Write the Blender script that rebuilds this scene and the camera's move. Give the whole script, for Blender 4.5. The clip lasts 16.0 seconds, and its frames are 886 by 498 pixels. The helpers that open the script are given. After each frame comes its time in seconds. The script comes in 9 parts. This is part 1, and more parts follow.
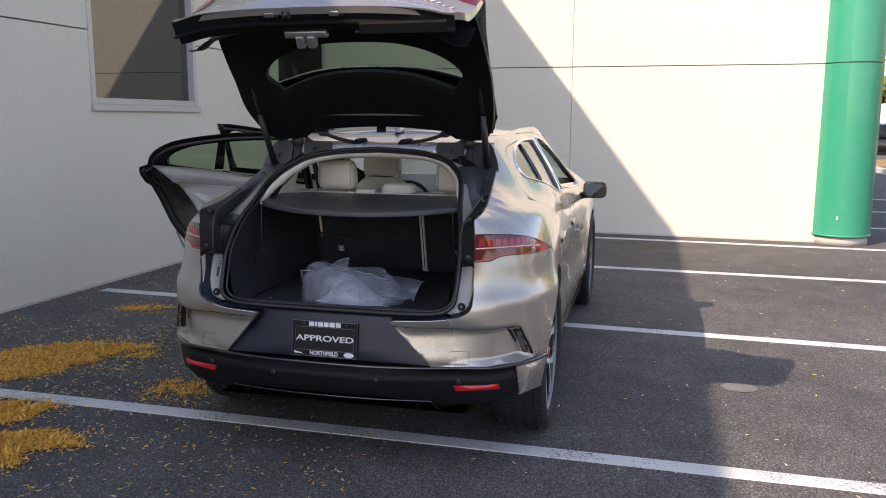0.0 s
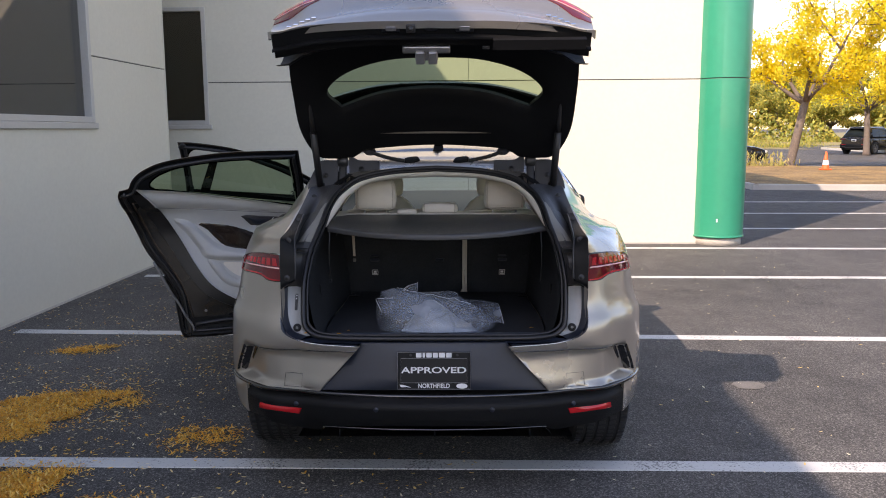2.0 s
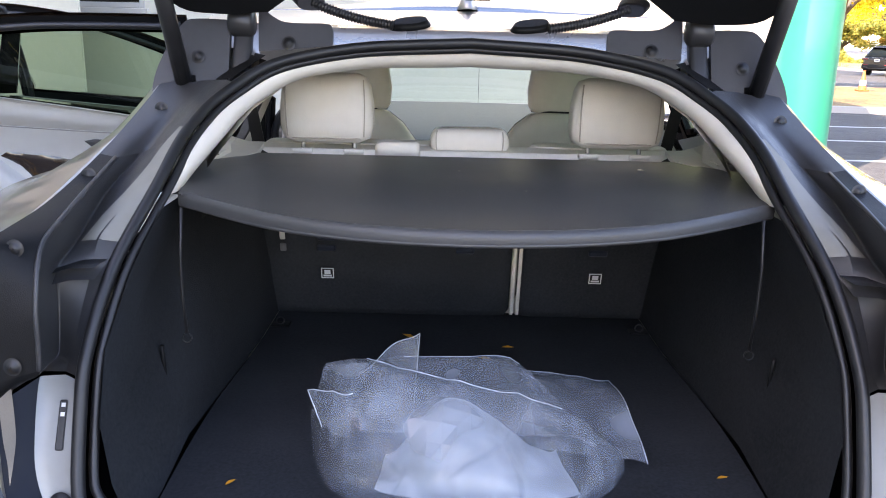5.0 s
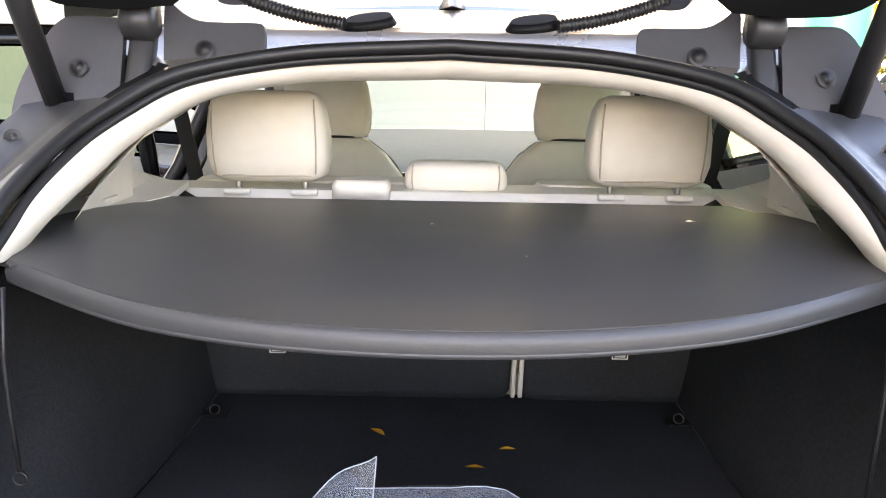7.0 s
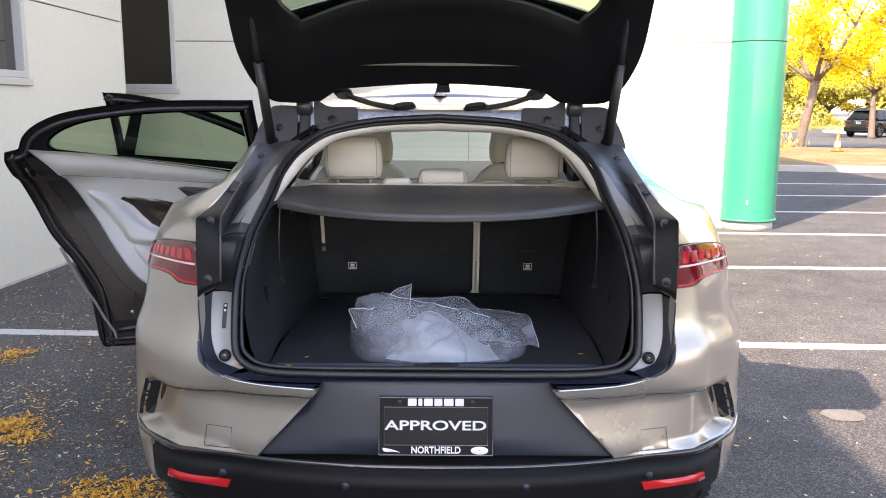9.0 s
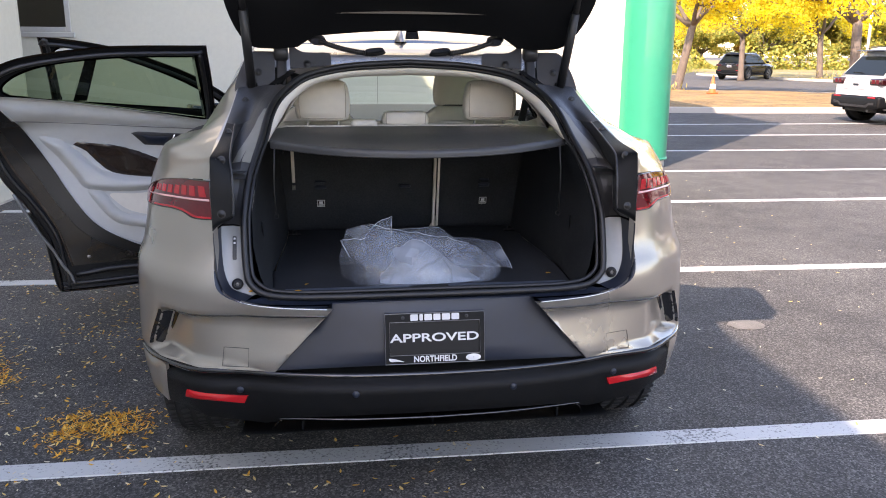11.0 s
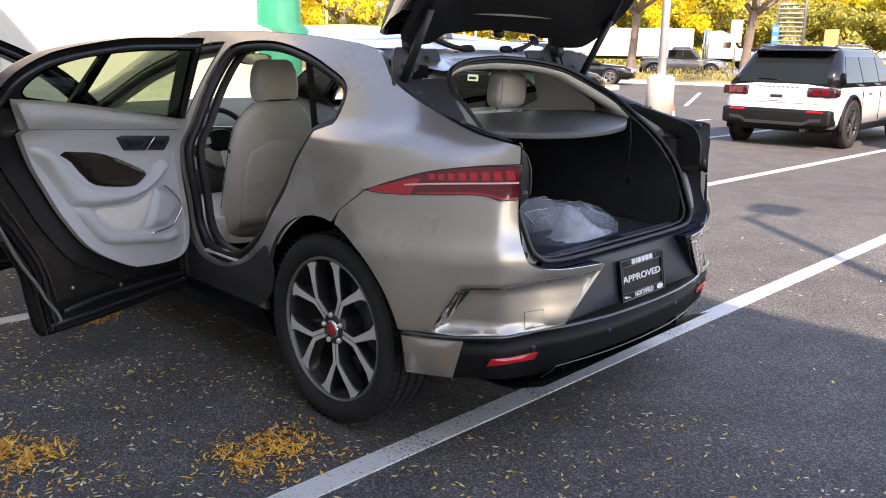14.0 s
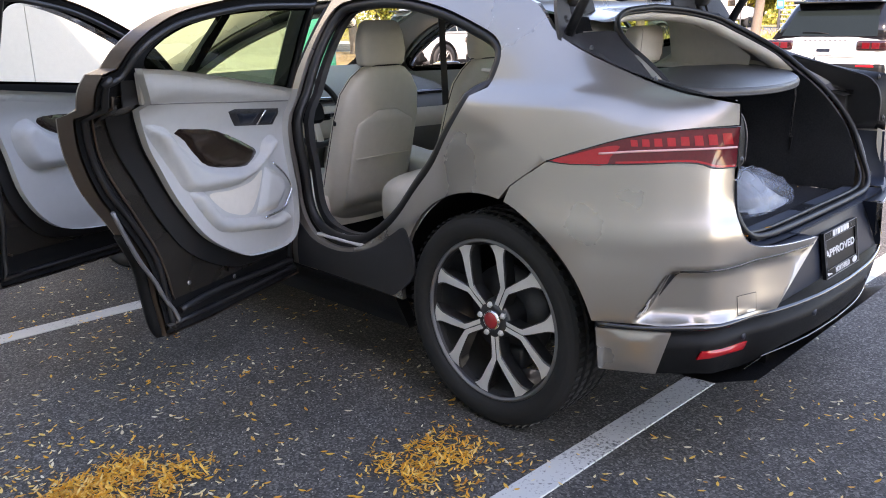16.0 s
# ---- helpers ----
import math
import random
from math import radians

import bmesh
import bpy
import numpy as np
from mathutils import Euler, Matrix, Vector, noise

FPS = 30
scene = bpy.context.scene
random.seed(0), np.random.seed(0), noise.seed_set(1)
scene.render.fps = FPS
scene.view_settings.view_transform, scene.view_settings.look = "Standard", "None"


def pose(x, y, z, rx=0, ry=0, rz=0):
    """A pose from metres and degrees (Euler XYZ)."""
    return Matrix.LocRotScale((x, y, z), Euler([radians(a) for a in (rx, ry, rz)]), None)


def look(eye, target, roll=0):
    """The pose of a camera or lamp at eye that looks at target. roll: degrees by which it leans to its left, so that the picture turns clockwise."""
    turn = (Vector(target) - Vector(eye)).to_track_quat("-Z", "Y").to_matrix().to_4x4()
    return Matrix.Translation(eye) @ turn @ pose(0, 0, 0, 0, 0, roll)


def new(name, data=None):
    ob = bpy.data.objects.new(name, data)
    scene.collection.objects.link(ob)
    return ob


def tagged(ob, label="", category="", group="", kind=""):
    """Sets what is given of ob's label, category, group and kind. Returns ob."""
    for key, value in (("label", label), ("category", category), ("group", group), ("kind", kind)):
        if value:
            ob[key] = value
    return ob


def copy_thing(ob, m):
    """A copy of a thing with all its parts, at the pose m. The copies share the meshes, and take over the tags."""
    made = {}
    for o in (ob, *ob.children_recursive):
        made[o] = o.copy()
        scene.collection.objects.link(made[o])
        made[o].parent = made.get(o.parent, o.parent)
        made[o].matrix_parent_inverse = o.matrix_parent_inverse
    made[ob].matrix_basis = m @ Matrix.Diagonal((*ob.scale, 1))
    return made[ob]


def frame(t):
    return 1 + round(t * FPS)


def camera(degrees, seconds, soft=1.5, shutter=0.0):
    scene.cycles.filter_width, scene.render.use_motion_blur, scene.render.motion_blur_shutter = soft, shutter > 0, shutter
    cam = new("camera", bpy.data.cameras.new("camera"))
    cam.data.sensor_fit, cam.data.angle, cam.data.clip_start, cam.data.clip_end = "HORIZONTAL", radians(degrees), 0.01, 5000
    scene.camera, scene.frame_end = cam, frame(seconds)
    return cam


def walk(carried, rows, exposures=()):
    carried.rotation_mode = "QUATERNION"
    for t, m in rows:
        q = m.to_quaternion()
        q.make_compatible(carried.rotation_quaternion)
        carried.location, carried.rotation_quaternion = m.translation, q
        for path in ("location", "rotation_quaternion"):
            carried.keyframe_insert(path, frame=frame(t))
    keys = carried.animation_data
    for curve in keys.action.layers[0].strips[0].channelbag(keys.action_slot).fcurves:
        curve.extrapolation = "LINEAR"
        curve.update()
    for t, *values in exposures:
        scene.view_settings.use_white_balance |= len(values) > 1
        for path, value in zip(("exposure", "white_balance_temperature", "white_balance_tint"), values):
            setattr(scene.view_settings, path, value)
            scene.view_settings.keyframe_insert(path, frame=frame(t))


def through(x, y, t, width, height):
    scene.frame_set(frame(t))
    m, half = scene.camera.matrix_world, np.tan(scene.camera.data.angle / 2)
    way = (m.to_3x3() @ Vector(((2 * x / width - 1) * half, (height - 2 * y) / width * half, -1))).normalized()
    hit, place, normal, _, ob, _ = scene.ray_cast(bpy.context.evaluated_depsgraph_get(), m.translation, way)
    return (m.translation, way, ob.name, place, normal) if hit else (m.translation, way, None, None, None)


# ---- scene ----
cam = camera(57.4, 16.0, 1.0)
METRES, EYE, TURN = 10.7, 1.614, 14.0
START = (1.386, -4.174, EYE)
ROWS = [
    (0.0, 0.0002, 0.0011, -0.0009, 0.11, -9.16, -0.26),
    (0.5, -0.0403, 0.0097, 0.0007, -1.83, -9.92, -0.37),
    (1.0, -0.0751, 0.0128, 0.0021, -9.36, -10.03, -0.83),
    (1.5, -0.0983, 0.0232, 0.0020, -10.75, -9.54, -0.04),
    (2.0, -0.1191, 0.0274, 0.0020, -13.40, -8.38, 0.25),
    (2.5, -0.1264, 0.0354, 0.0001, -14.25, -8.25, 0.36),
    (3.0, -0.1186, 0.0689, -0.0064, -14.53, -8.36, 0.05),
    (3.5, -0.1094, 0.1151, -0.0071, -14.28, -8.47, -0.93),
    (4.0, -0.1019, 0.1645, -0.0090, -14.39, -10.82, -1.33),
    (6.5, -0.0528, 0.3093, -0.0216, -12.69, -15.46, -1.01),
    (7.0, -0.0597, 0.2918, -0.0190, -13.02, -12.50, -0.83),
    (7.5, -0.0724, 0.2602, -0.0157, -14.02, -11.91, -0.56),
    (8.0, -0.0788, 0.2207, -0.0147, -14.12, -11.38, -0.40),
    (8.5, -0.0905, 0.1769, -0.0130, -13.96, -9.89, -0.57),
    (9.0, -0.0960, 0.1421, -0.0137, -13.82, -9.70, -0.31),
    (9.5, -0.1004, 0.1178, -0.0133, -14.13, -10.54, 0.49),
    (10.0, -0.0999, 0.1153, -0.0127, -14.22, -11.94, 1.06),
    (12.5, -0.2409, 0.1787, -0.0152, -41.2, -14.05, -1.42),
    (13.0, -0.2757, 0.2057, -0.0156, -46.59, -14.1, 0.25),
    (13.5, -0.3086, 0.2312, -0.0153, -55.15, -13.85, -0.97),
    (14.0, -0.3394, 0.2505, -0.013, -59.35, -13.82, -0.82),
    (14.5, -0.3555, 0.2671, -0.0123, -60.51, -13.8, -0.66),
    (15.0, -0.3728, 0.267, -0.0114, -59.84, -14.09, -0.03),
    (15.5, -0.3682, 0.2802, -0.0136, -59.53, -14.13, 0.43),
    (16.0, -0.3375, 0.3167, -0.0185, -59.75, -15.91, 1.02),
]
EXPOSURES = [(0.0, 0.55, 7600), (1.5, 0.52, 7600), (3.5, 0.7, 7500), (4.2, 1.15, 7200), (6.3, 2.85, 8000), (7.0, 2.7, 8600), (7.5, 2.35, 8800), (8.0, 2.08, 8900), (8.5, 1.88, 8600),
             (9.0, 1.65, 8000), (9.5, 1.8, 7800), (10.0, 1.5, 7600), (12.5, 1.25, 7600), (13.5, 1.2, 7800), (14.5, 1.25, 7800), (15.5, 1.4, 7700), (16.0, 1.7, 7600)]
walk(cam, [(t, pose(*START, 0, 0, TURN) @ pose(METRES * x, METRES * y, METRES * z, 90 + pitch, roll, yaw))
           for t, x, y, z, yaw, pitch, roll in ROWS], [(t, e, k, 26) for t, e, k in EXPOSURES])

# ---- daylight ----
SUN = Vector((1.60, 1.92, -1.96)).normalized()
world = bpy.data.worlds.new("sky")
world.use_nodes = True
scene.world = world
wn = world.node_tree.nodes
sky = wn.new("ShaderNodeTexSky")
sky.sky_type, sky.sun_disc = "NISHITA", False
sky.sun_elevation, sky.sun_rotation = radians(37), radians(218)
sky.air_density, sky.dust_density, sky.ozone_density = 1.0, 0.6, 1.0
world.node_tree.links.new(sky.outputs[0], wn["Background"].inputs[0])
wn["Background"].inputs[1].default_value = 0.28
lamp = bpy.data.lights.new("sun", "SUN")
lamp.energy, lamp.angle, lamp.color = 4.75, radians(0.5), (1.0, 0.93, 0.82)
new("sun", lamp).matrix_world = look((0, 0, 30), (SUN.x, SUN.y, 30 + SUN.z))

# ---- materials ----
def material(name):
    m = bpy.data.materials.new(name)
    m.use_nodes = True
    return m, m.node_tree.nodes, m.node_tree.links, m.node_tree.nodes["Principled BSDF"]


def surface(name, colour, rough=0.5, metal=0.0, vary=0.12, grain=40.0, stain=1.5, bump=0.0, bump_scale=200.0,
            coat=0.0, sheen=0.0, spec=0.5, second=None, per_piece=0.0):
    """A surface whose colour varies at two scales, with fine relief."""
    m, n, l, b = material(name)
    co = n.new("ShaderNodeTexCoord")
    fine, broad = n.new("ShaderNodeTexNoise"), n.new("ShaderNodeTexNoise")
    fine.inputs["Scale"].default_value, fine.inputs["Detail"].default_value = grain, 4
    broad.inputs["Scale"].default_value, broad.inputs["Detail"].default_value = stain, 5
    for t in (fine, broad):
        l.new(co.outputs["Object"], t.inputs["Vector"])
    both = n.new("ShaderNodeMix")
    both.data_type = "FLOAT"
    both.inputs[0].default_value = 0.5
    l.new(fine.outputs["Fac"], both.inputs[2])
    l.new(broad.outputs["Fac"], both.inputs[3])
    ramp = n.new("ShaderNodeValToRGB")
    ramp.color_ramp.elements[0].position, ramp.color_ramp.elements[1].position = 0.3, 0.7
    c = Vector(colour)
    d = Vector(second) if second else c
    ramp.color_ramp.elements[0].color = (*(c * (1 - vary)), 1)
    ramp.color_ramp.elements[1].color = (*(d * (1 + vary)), 1)
    l.new(both.outputs[0], ramp.inputs[0])
    out = ramp.outputs[0]
    if per_piece:
        info, hsv, ma = n.new("ShaderNodeObjectInfo"), n.new("ShaderNodeHueSaturation"), n.new("ShaderNodeMapRange")
        ma.inputs[3].default_value, ma.inputs[4].default_value = 1 - per_piece, 1 + per_piece
        l.new(info.outputs["Random"], ma.inputs[0])
        l.new(ma.outputs[0], hsv.inputs["Value"])
        l.new(out, hsv.inputs["Color"])
        out = hsv.outputs[0]
    l.new(out, b.inputs["Base Color"])
    rr = n.new("ShaderNodeMapRange")
    rr.inputs[3].default_value, rr.inputs[4].default_value = max(rough - 0.08, 0.02), min(rough + 0.08, 1)
    l.new(broad.outputs["Fac"], rr.inputs[0])
    l.new(rr.outputs[0], b.inputs["Roughness"])
    b.inputs["Metallic"].default_value = metal
    b.inputs["Coat Weight"].default_value, b.inputs["Coat Roughness"].default_value = coat, 0.03
    b.inputs["Sheen Weight"].default_value = sheen
    b.inputs["Specular IOR Level"].default_value = spec
    if bump:
        rel, bp = n.new("ShaderNodeTexNoise"), n.new("ShaderNodeBump")
        rel.inputs["Scale"].default_value, rel.inputs["Detail"].default_value = bump_scale, 3
        l.new(co.outputs["Object"], rel.inputs["Vector"])
        bp.inputs["Strength"].default_value, bp.inputs["Distance"].default_value = bump, 0.01
        l.new(rel.outputs["Fac"], bp.inputs["Height"])
        l.new(bp.outputs[0], b.inputs["Normal"])
    return m


def car_paint(name, colour, metal=0.60, rough=0.24, flake=0.07, coat=1.0):
    m, n, l, b = material(name)
    co, no = n.new("ShaderNodeTexCoord"), n.new("ShaderNodeTexNoise")
    no.inputs["Scale"].default_value, no.inputs["Detail"].default_value = 900, 2
    l.new(co.outputs["Object"], no.inputs["Vector"])
    ramp = n.new("ShaderNodeValToRGB")
    c = Vector(colour)
    ramp.color_ramp.elements[0].color, ramp.color_ramp.elements[1].color = (*(c * (1 - 3 * flake)), 1), (*(c * (1 + 3 * flake)), 1)
    l.new(no.outputs["Fac"], ramp.inputs[0])
    l.new(ramp.outputs[0], b.inputs["Base Color"])
    dust, rr = n.new("ShaderNodeTexNoise"), n.new("ShaderNodeMapRange")
    dust.inputs["Scale"].default_value, dust.inputs["Detail"].default_value = 2.2, 6
    l.new(co.outputs["Object"], dust.inputs["Vector"])
    rr.inputs[3].default_value, rr.inputs[4].default_value = rough - 0.05, rough + 0.09
    l.new(dust.outputs["Fac"], rr.inputs[0])
    l.new(rr.outputs[0], b.inputs["Roughness"])
    b.inputs["Metallic"].default_value = metal
    b.inputs["Coat Weight"].default_value, b.inputs["Coat Roughness"].default_value = coat, 0.03
    return m


def glass(name, tint, rough=0.0, least=0.06):
    """Thin car or window glass: see-through, with a mirror share that grows towards grazing sight."""
    m, n, l, b = material(name)
    n.remove(b)
    tr, gl, mx, lw = (n.new("ShaderNodeBsdfTransparent"), n.new("ShaderNodeBsdfGlossy"),
                      n.new("ShaderNodeMixShader"), n.new("ShaderNodeLayerWeight"))
    po, mr = n.new("ShaderNodeMath"), n.new("ShaderNodeMapRange")
    tr.inputs[0].default_value = (*tint, 1)
    gl.inputs["Roughness"].default_value = rough
    lw.inputs[0].default_value = 0.5
    po.operation = "POWER"
    po.inputs[1].default_value = 4.0
    l.new(lw.outputs["Facing"], po.inputs[0])
    mr.inputs[3].default_value, mr.inputs[4].default_value = least, 0.9
    l.new(po.outputs[0], mr.inputs[0])
    l.new(mr.outputs[0], mx.inputs[0])
    l.new(tr.outputs[0], mx.inputs[1])
    l.new(gl.outputs[0], mx.inputs[2])
    l.new(mx.outputs[0], n["Material Output"].inputs[0])
    return m


def asphalt_material():
    m, n, l, b = material("asphalt")
    co = n.new("ShaderNodeTexCoord")
    vor, broad, mid = n.new("ShaderNodeTexVoronoi"), n.new("ShaderNodeTexNoise"), n.new("ShaderNodeTexNoise")
    vor.inputs["Scale"].default_value = 150
    broad.inputs["Scale"].default_value, broad.inputs["Detail"].default_value = 0.35, 6
    mid.inputs["Scale"].default_value, mid.inputs["Detail"].default_value = 3.0, 8
    for t in (vor, broad, mid):
        l.new(co.outputs["Object"], t.inputs["Vector"])
    stone = n.new("ShaderNodeValToRGB")
    stone.color_ramp.elements.new(0.52)
    for e, at, v in zip(stone.color_ramp.elements, (0.22, 0.60, 0.95), (0.025, 0.054, 0.140)):
        e.position, e.color = at, (v, v * 0.950, v * 0.88, 1)
    l.new(vor.outputs["Color"], stone.inputs[0])
    wear = n.new("ShaderNodeValToRGB")
    wear.color_ramp.elements[0].color, wear.color_ramp.elements[1].color = (0.66, 0.66, 0.67, 1), (2.1, 2.08, 2.05, 1)
    wear.color_ramp.elements[0].position, wear.color_ramp.elements[1].position = 0.3, 0.72
    add = n.new("ShaderNodeMix")
    add.data_type = "FLOAT"
    l.new(broad.outputs["Fac"], add.inputs[2])
    l.new(mid.outputs["Fac"], add.inputs[3])
    add.inputs[0].default_value = 0.45
    l.new(add.outputs[0], wear.inputs[0])
    mul = n.new("ShaderNodeMix")
    mul.data_type, mul.blend_type = "RGBA", "MULTIPLY"
    mul.inputs[0].default_value = 1
    l.new(stone.outputs[0], mul.inputs[6])
    l.new(wear.outputs[0], mul.inputs[7])
    l.new(mul.outputs[2], b.inputs["Base Color"])
    b.inputs["Roughness"].default_value = 0.85
    bp = n.new("ShaderNodeBump")
    bp.inputs["Strength"].default_value, bp.inputs["Distance"].default_value = 0.45, 0.004
    l.new(vor.outputs["Distance"], bp.inputs["Height"])
    l.new(bp.outputs[0], b.inputs["Normal"])
    return m


def worn_line_material():
    m, n, l, b = material("road_paint")
    co, fine, broad = n.new("ShaderNodeTexCoord"), n.new("ShaderNodeTexNoise"), n.new("ShaderNodeTexNoise")
    fine.inputs["Scale"].default_value, fine.inputs["Detail"].default_value = 90, 4
    broad.inputs["Scale"].default_value, broad.inputs["Detail"].default_value = 3, 6
    for t in (fine, broad):
        l.new(co.outputs["Object"], t.inputs["Vector"])
    add = n.new("ShaderNodeMix")
    add.data_type = "FLOAT"
    add.inputs[0].default_value = 0.4
    l.new(fine.outputs["Fac"], add.inputs[2])
    l.new(broad.outputs["Fac"], add.inputs[3])
    ramp = n.new("ShaderNodeValToRGB")
    ramp.color_ramp.elements[0].position, ramp.color_ramp.elements[1].position = 0.36, 0.47
    ramp.color_ramp.elements[0].color, ramp.color_ramp.elements[1].color = (0.12, 0.12, 0.12, 1), (0.53, 0.53, 0.51, 1)
    l.new(add.outputs[0], ramp.inputs[0])
    l.new(ramp.outputs[0], b.inputs["Base Color"])
    b.inputs["Roughness"].default_value = 0.7
    return m


def leaf_material(name, tones, rough=0.6, through=0.3):
    """Leaves: a colour by chance for each island of the mesh, and some light through the blade."""
    m, n, l, b = material(name)
    geo, ramp = n.new("ShaderNodeNewGeometry"), n.new("ShaderNodeValToRGB")
    while len(ramp.color_ramp.elements) < len(tones):
        ramp.color_ramp.elements.new(0.5)
    for i, (e, c) in enumerate(zip(ramp.color_ramp.elements, tones)):
        e.position, e.color = i / (len(tones) - 1), (*c, 1)
    l.new(geo.outputs["Random Per Island"], ramp.inputs[0])
    l.new(ramp.outputs[0], b.inputs["Base Color"])
    b.inputs["Roughness"].default_value = rough
    tr, mx = n.new("ShaderNodeBsdfTranslucent"), n.new("ShaderNodeMixShader")
    l.new(ramp.outputs[0], tr.inputs[0])
    mx.inputs[0].default_value = through
    l.new(b.outputs[0], mx.inputs[1])
    l.new(tr.outputs[0], mx.inputs[2])
    l.new(mx.outputs[0], n["Material Output"].inputs[0])
    return m


ASPHALT, LINE = asphalt_material(), worn_line_material()
STUCCO = surface("stucco_paint", (0.585, 0.565, 0.475), 0.85, vary=0.05, grain=25, stain=0.6, bump=0.12, bump_scale=90)
JOINT = surface("joint_sealant", (0.12, 0.12, 0.11), 0.8)
GREEN = surface("green_enamel", (0.008, 0.25, 0.145), 0.36, vary=0.06, grain=8, stain=0.8, coat=0.3)
CONCRETE = surface("concrete", (0.45, 0.42, 0.37), 0.9, vary=0.22, grain=60, stain=3, bump=0.3, bump_scale=120)
KERB = surface("kerb_concrete", (0.42, 0.40, 0.36), 0.9, vary=0.15, grain=50, stain=1, bump=0.2)
ALU = surface("window_aluminium", (0.46, 0.455, 0.43), 0.45, metal=0.25, vary=0.05)
# near-black colour for the darkness of the rooms behind the windows
DARK_ROOM = surface("dark_room_sheet", (0.02, 0.02, 0.02), 0.8)
PANE = glass("window_glass", (0.30, 0.32, 0.31), 0.0, 0.14)
PAINT = car_paint("taupe_metallic_paint", (0.392, 0.358, 0.312), 0.68, 0.26, 0.07, 0.75)
BLACK_GLOSS = surface("black_gloss_trim", (0.008, 0.008, 0.009), 0.12, vary=0.05, coat=1.0)
BLACK_PLASTIC = surface("black_textured_plastic", (0.0065, 0.0068, 0.0075), 0.52, vary=0.15, bump=0.12, bump_scale=700, spec=0.19)
GREY_PLASTIC = surface("dark_grey_plastic", (0.030, 0.030, 0.032), 0.5, vary=0.12, bump=0.15, bump_scale=800)
TRIM_GREY = surface("grey_boot_trim", (0.034, 0.034, 0.036), 0.42, vary=0.12, grain=60, bump=0.10, bump_scale=700)
SLATE = surface("slate_satin_plastic", (0.011, 0.0160, 0.0285), 0.42, vary=0.1, bump=0.03, bump_scale=400)
SLATE_PALE = surface("slate_sill_plastic", (0.055, 0.068, 0.092), 0.4, vary=0.12, bump=0.05, bump_scale=500)
RUBBER = surface("tyre_rubber", (0.013, 0.013, 0.0135), 0.75, vary=0.2, grain=60, bump=0.1, bump_scale=300)
SEAL = surface("rubber_seal", (0.012, 0.012, 0.013), 0.45, vary=0.1)
CARPET = surface("black_boot_carpet", (0.024, 0.0265, 0.030), 0.92, vary=0.45, grain=160, stain=5, bump=0.4, bump_scale=900, spec=0.2)
COVER = surface("charcoal_cover_cloth", (0.046, 0.047, 0.048), 0.40, vary=0.15, grain=500, stain=3, bump=0.12, bump_scale=1500)
PIPING = surface("cream_seam_thread", (0.40, 0.36, 0.29), 0.7, vary=0.08)
CREAM = surface("cream_leather", (0.66, 0.615, 0.535), 0.48, vary=0.05, grain=30, bump=0.12, bump_scale=500)
PALE = surface("pale_door_trim", (0.47, 0.475, 0.465), 0.5, vary=0.04, grain=30, bump=0.1, bump_scale=450)
HEADLINER = surface("headliner_cloth", (0.66, 0.62, 0.55), 0.9, vary=0.05, bump=0.1, bump_scale=800)
CHROME = surface("chrome", (0.85, 0.85, 0.86), 0.1, metal=1.0, vary=0.02)
SATIN = surface("machined_aluminium", (0.74, 0.73, 0.71), 0.36, metal=0.25, vary=0.06)
RIM_SILVER = surface("dull_silver_wheel", (0.20, 0.20, 0.205), 0.4, metal=0.4, vary=0.08)
GREY_RIM = surface("grey_wheel_paint", (0.060, 0.060, 0.063), 0.35, metal=0.5, vary=0.08, coat=0.5)
STEEL = surface("bare_steel", (0.35, 0.34, 0.33), 0.4, metal=0.9, vary=0.1)
DARK_STEEL = surface("dark_hinge_steel", (0.04, 0.04, 0.042), 0.4, metal=0.3)
SILVER_SILL = surface("silver_primer", (0.29, 0.295, 0.29), 0.5, metal=0.1, vary=0.05, coat=0.3)
GREY_FILLET = surface("beige_grey_painted_strip", (0.20, 0.195, 0.17), 0.55, metal=0.1, vary=0.08, coat=0.1)
RED_DARK = surface("dark_red_lens", (0.125, 0.005, 0.009), 0.1, vary=0.2, grain=120, coat=0.5)
SMOKE_RED = surface("smoked_lamp", (0.030, 0.005, 0.006), 0.1, vary=0.2, coat=1.0)
RED_LENS = surface("red_lens", (0.46, 0.012, 0.018), 0.15, vary=0.15, grain=150, coat=0.4)
RED_REFLECTOR = surface("red_reflector", (0.46, 0.010, 0.014), 0.2, vary=0.1, grain=200, coat=0.6)
PINK_LINE = surface("pale_lamp_line", (0.80, 0.42, 0.42), 0.2, vary=0.05, coat=1.0)
RED_CAP = surface("red_wheel_cap", (0.45, 0.03, 0.035), 0.3, vary=0.1, coat=0.6)
WOOD = surface("dark_gloss_veneer", (0.020, 0.012, 0.009), 0.2, vary=0.3, grain=14, stain=4, coat=0.8)
WHITE_PRINT = surface("white_print", (0.66, 0.66, 0.66), 0.5, vary=0.02)
PLATE_BLACK = surface("plate_black", (0.008, 0.008, 0.009), 0.5, vary=0.05, spec=0.25)
TINT = glass("tinted_glass", (0.38, 0.47, 0.33))
CLEAR = glass("clear_glass", (0.74, 0.82, 0.74))
DASH = surface("grey_dashboard_leather", (0.16, 0.155, 0.14), 0.6, vary=0.08, grain=40, bump=0.1, bump_scale=500)
# door pressing and edge: taupe paint with shade and dark reflection in the colour
DOOR_SHADED = surface("shaded_door_pressing", (0.040, 0.036, 0.032), 0.28, metal=0.5, vary=0.15, stain=3, coat=0.6)
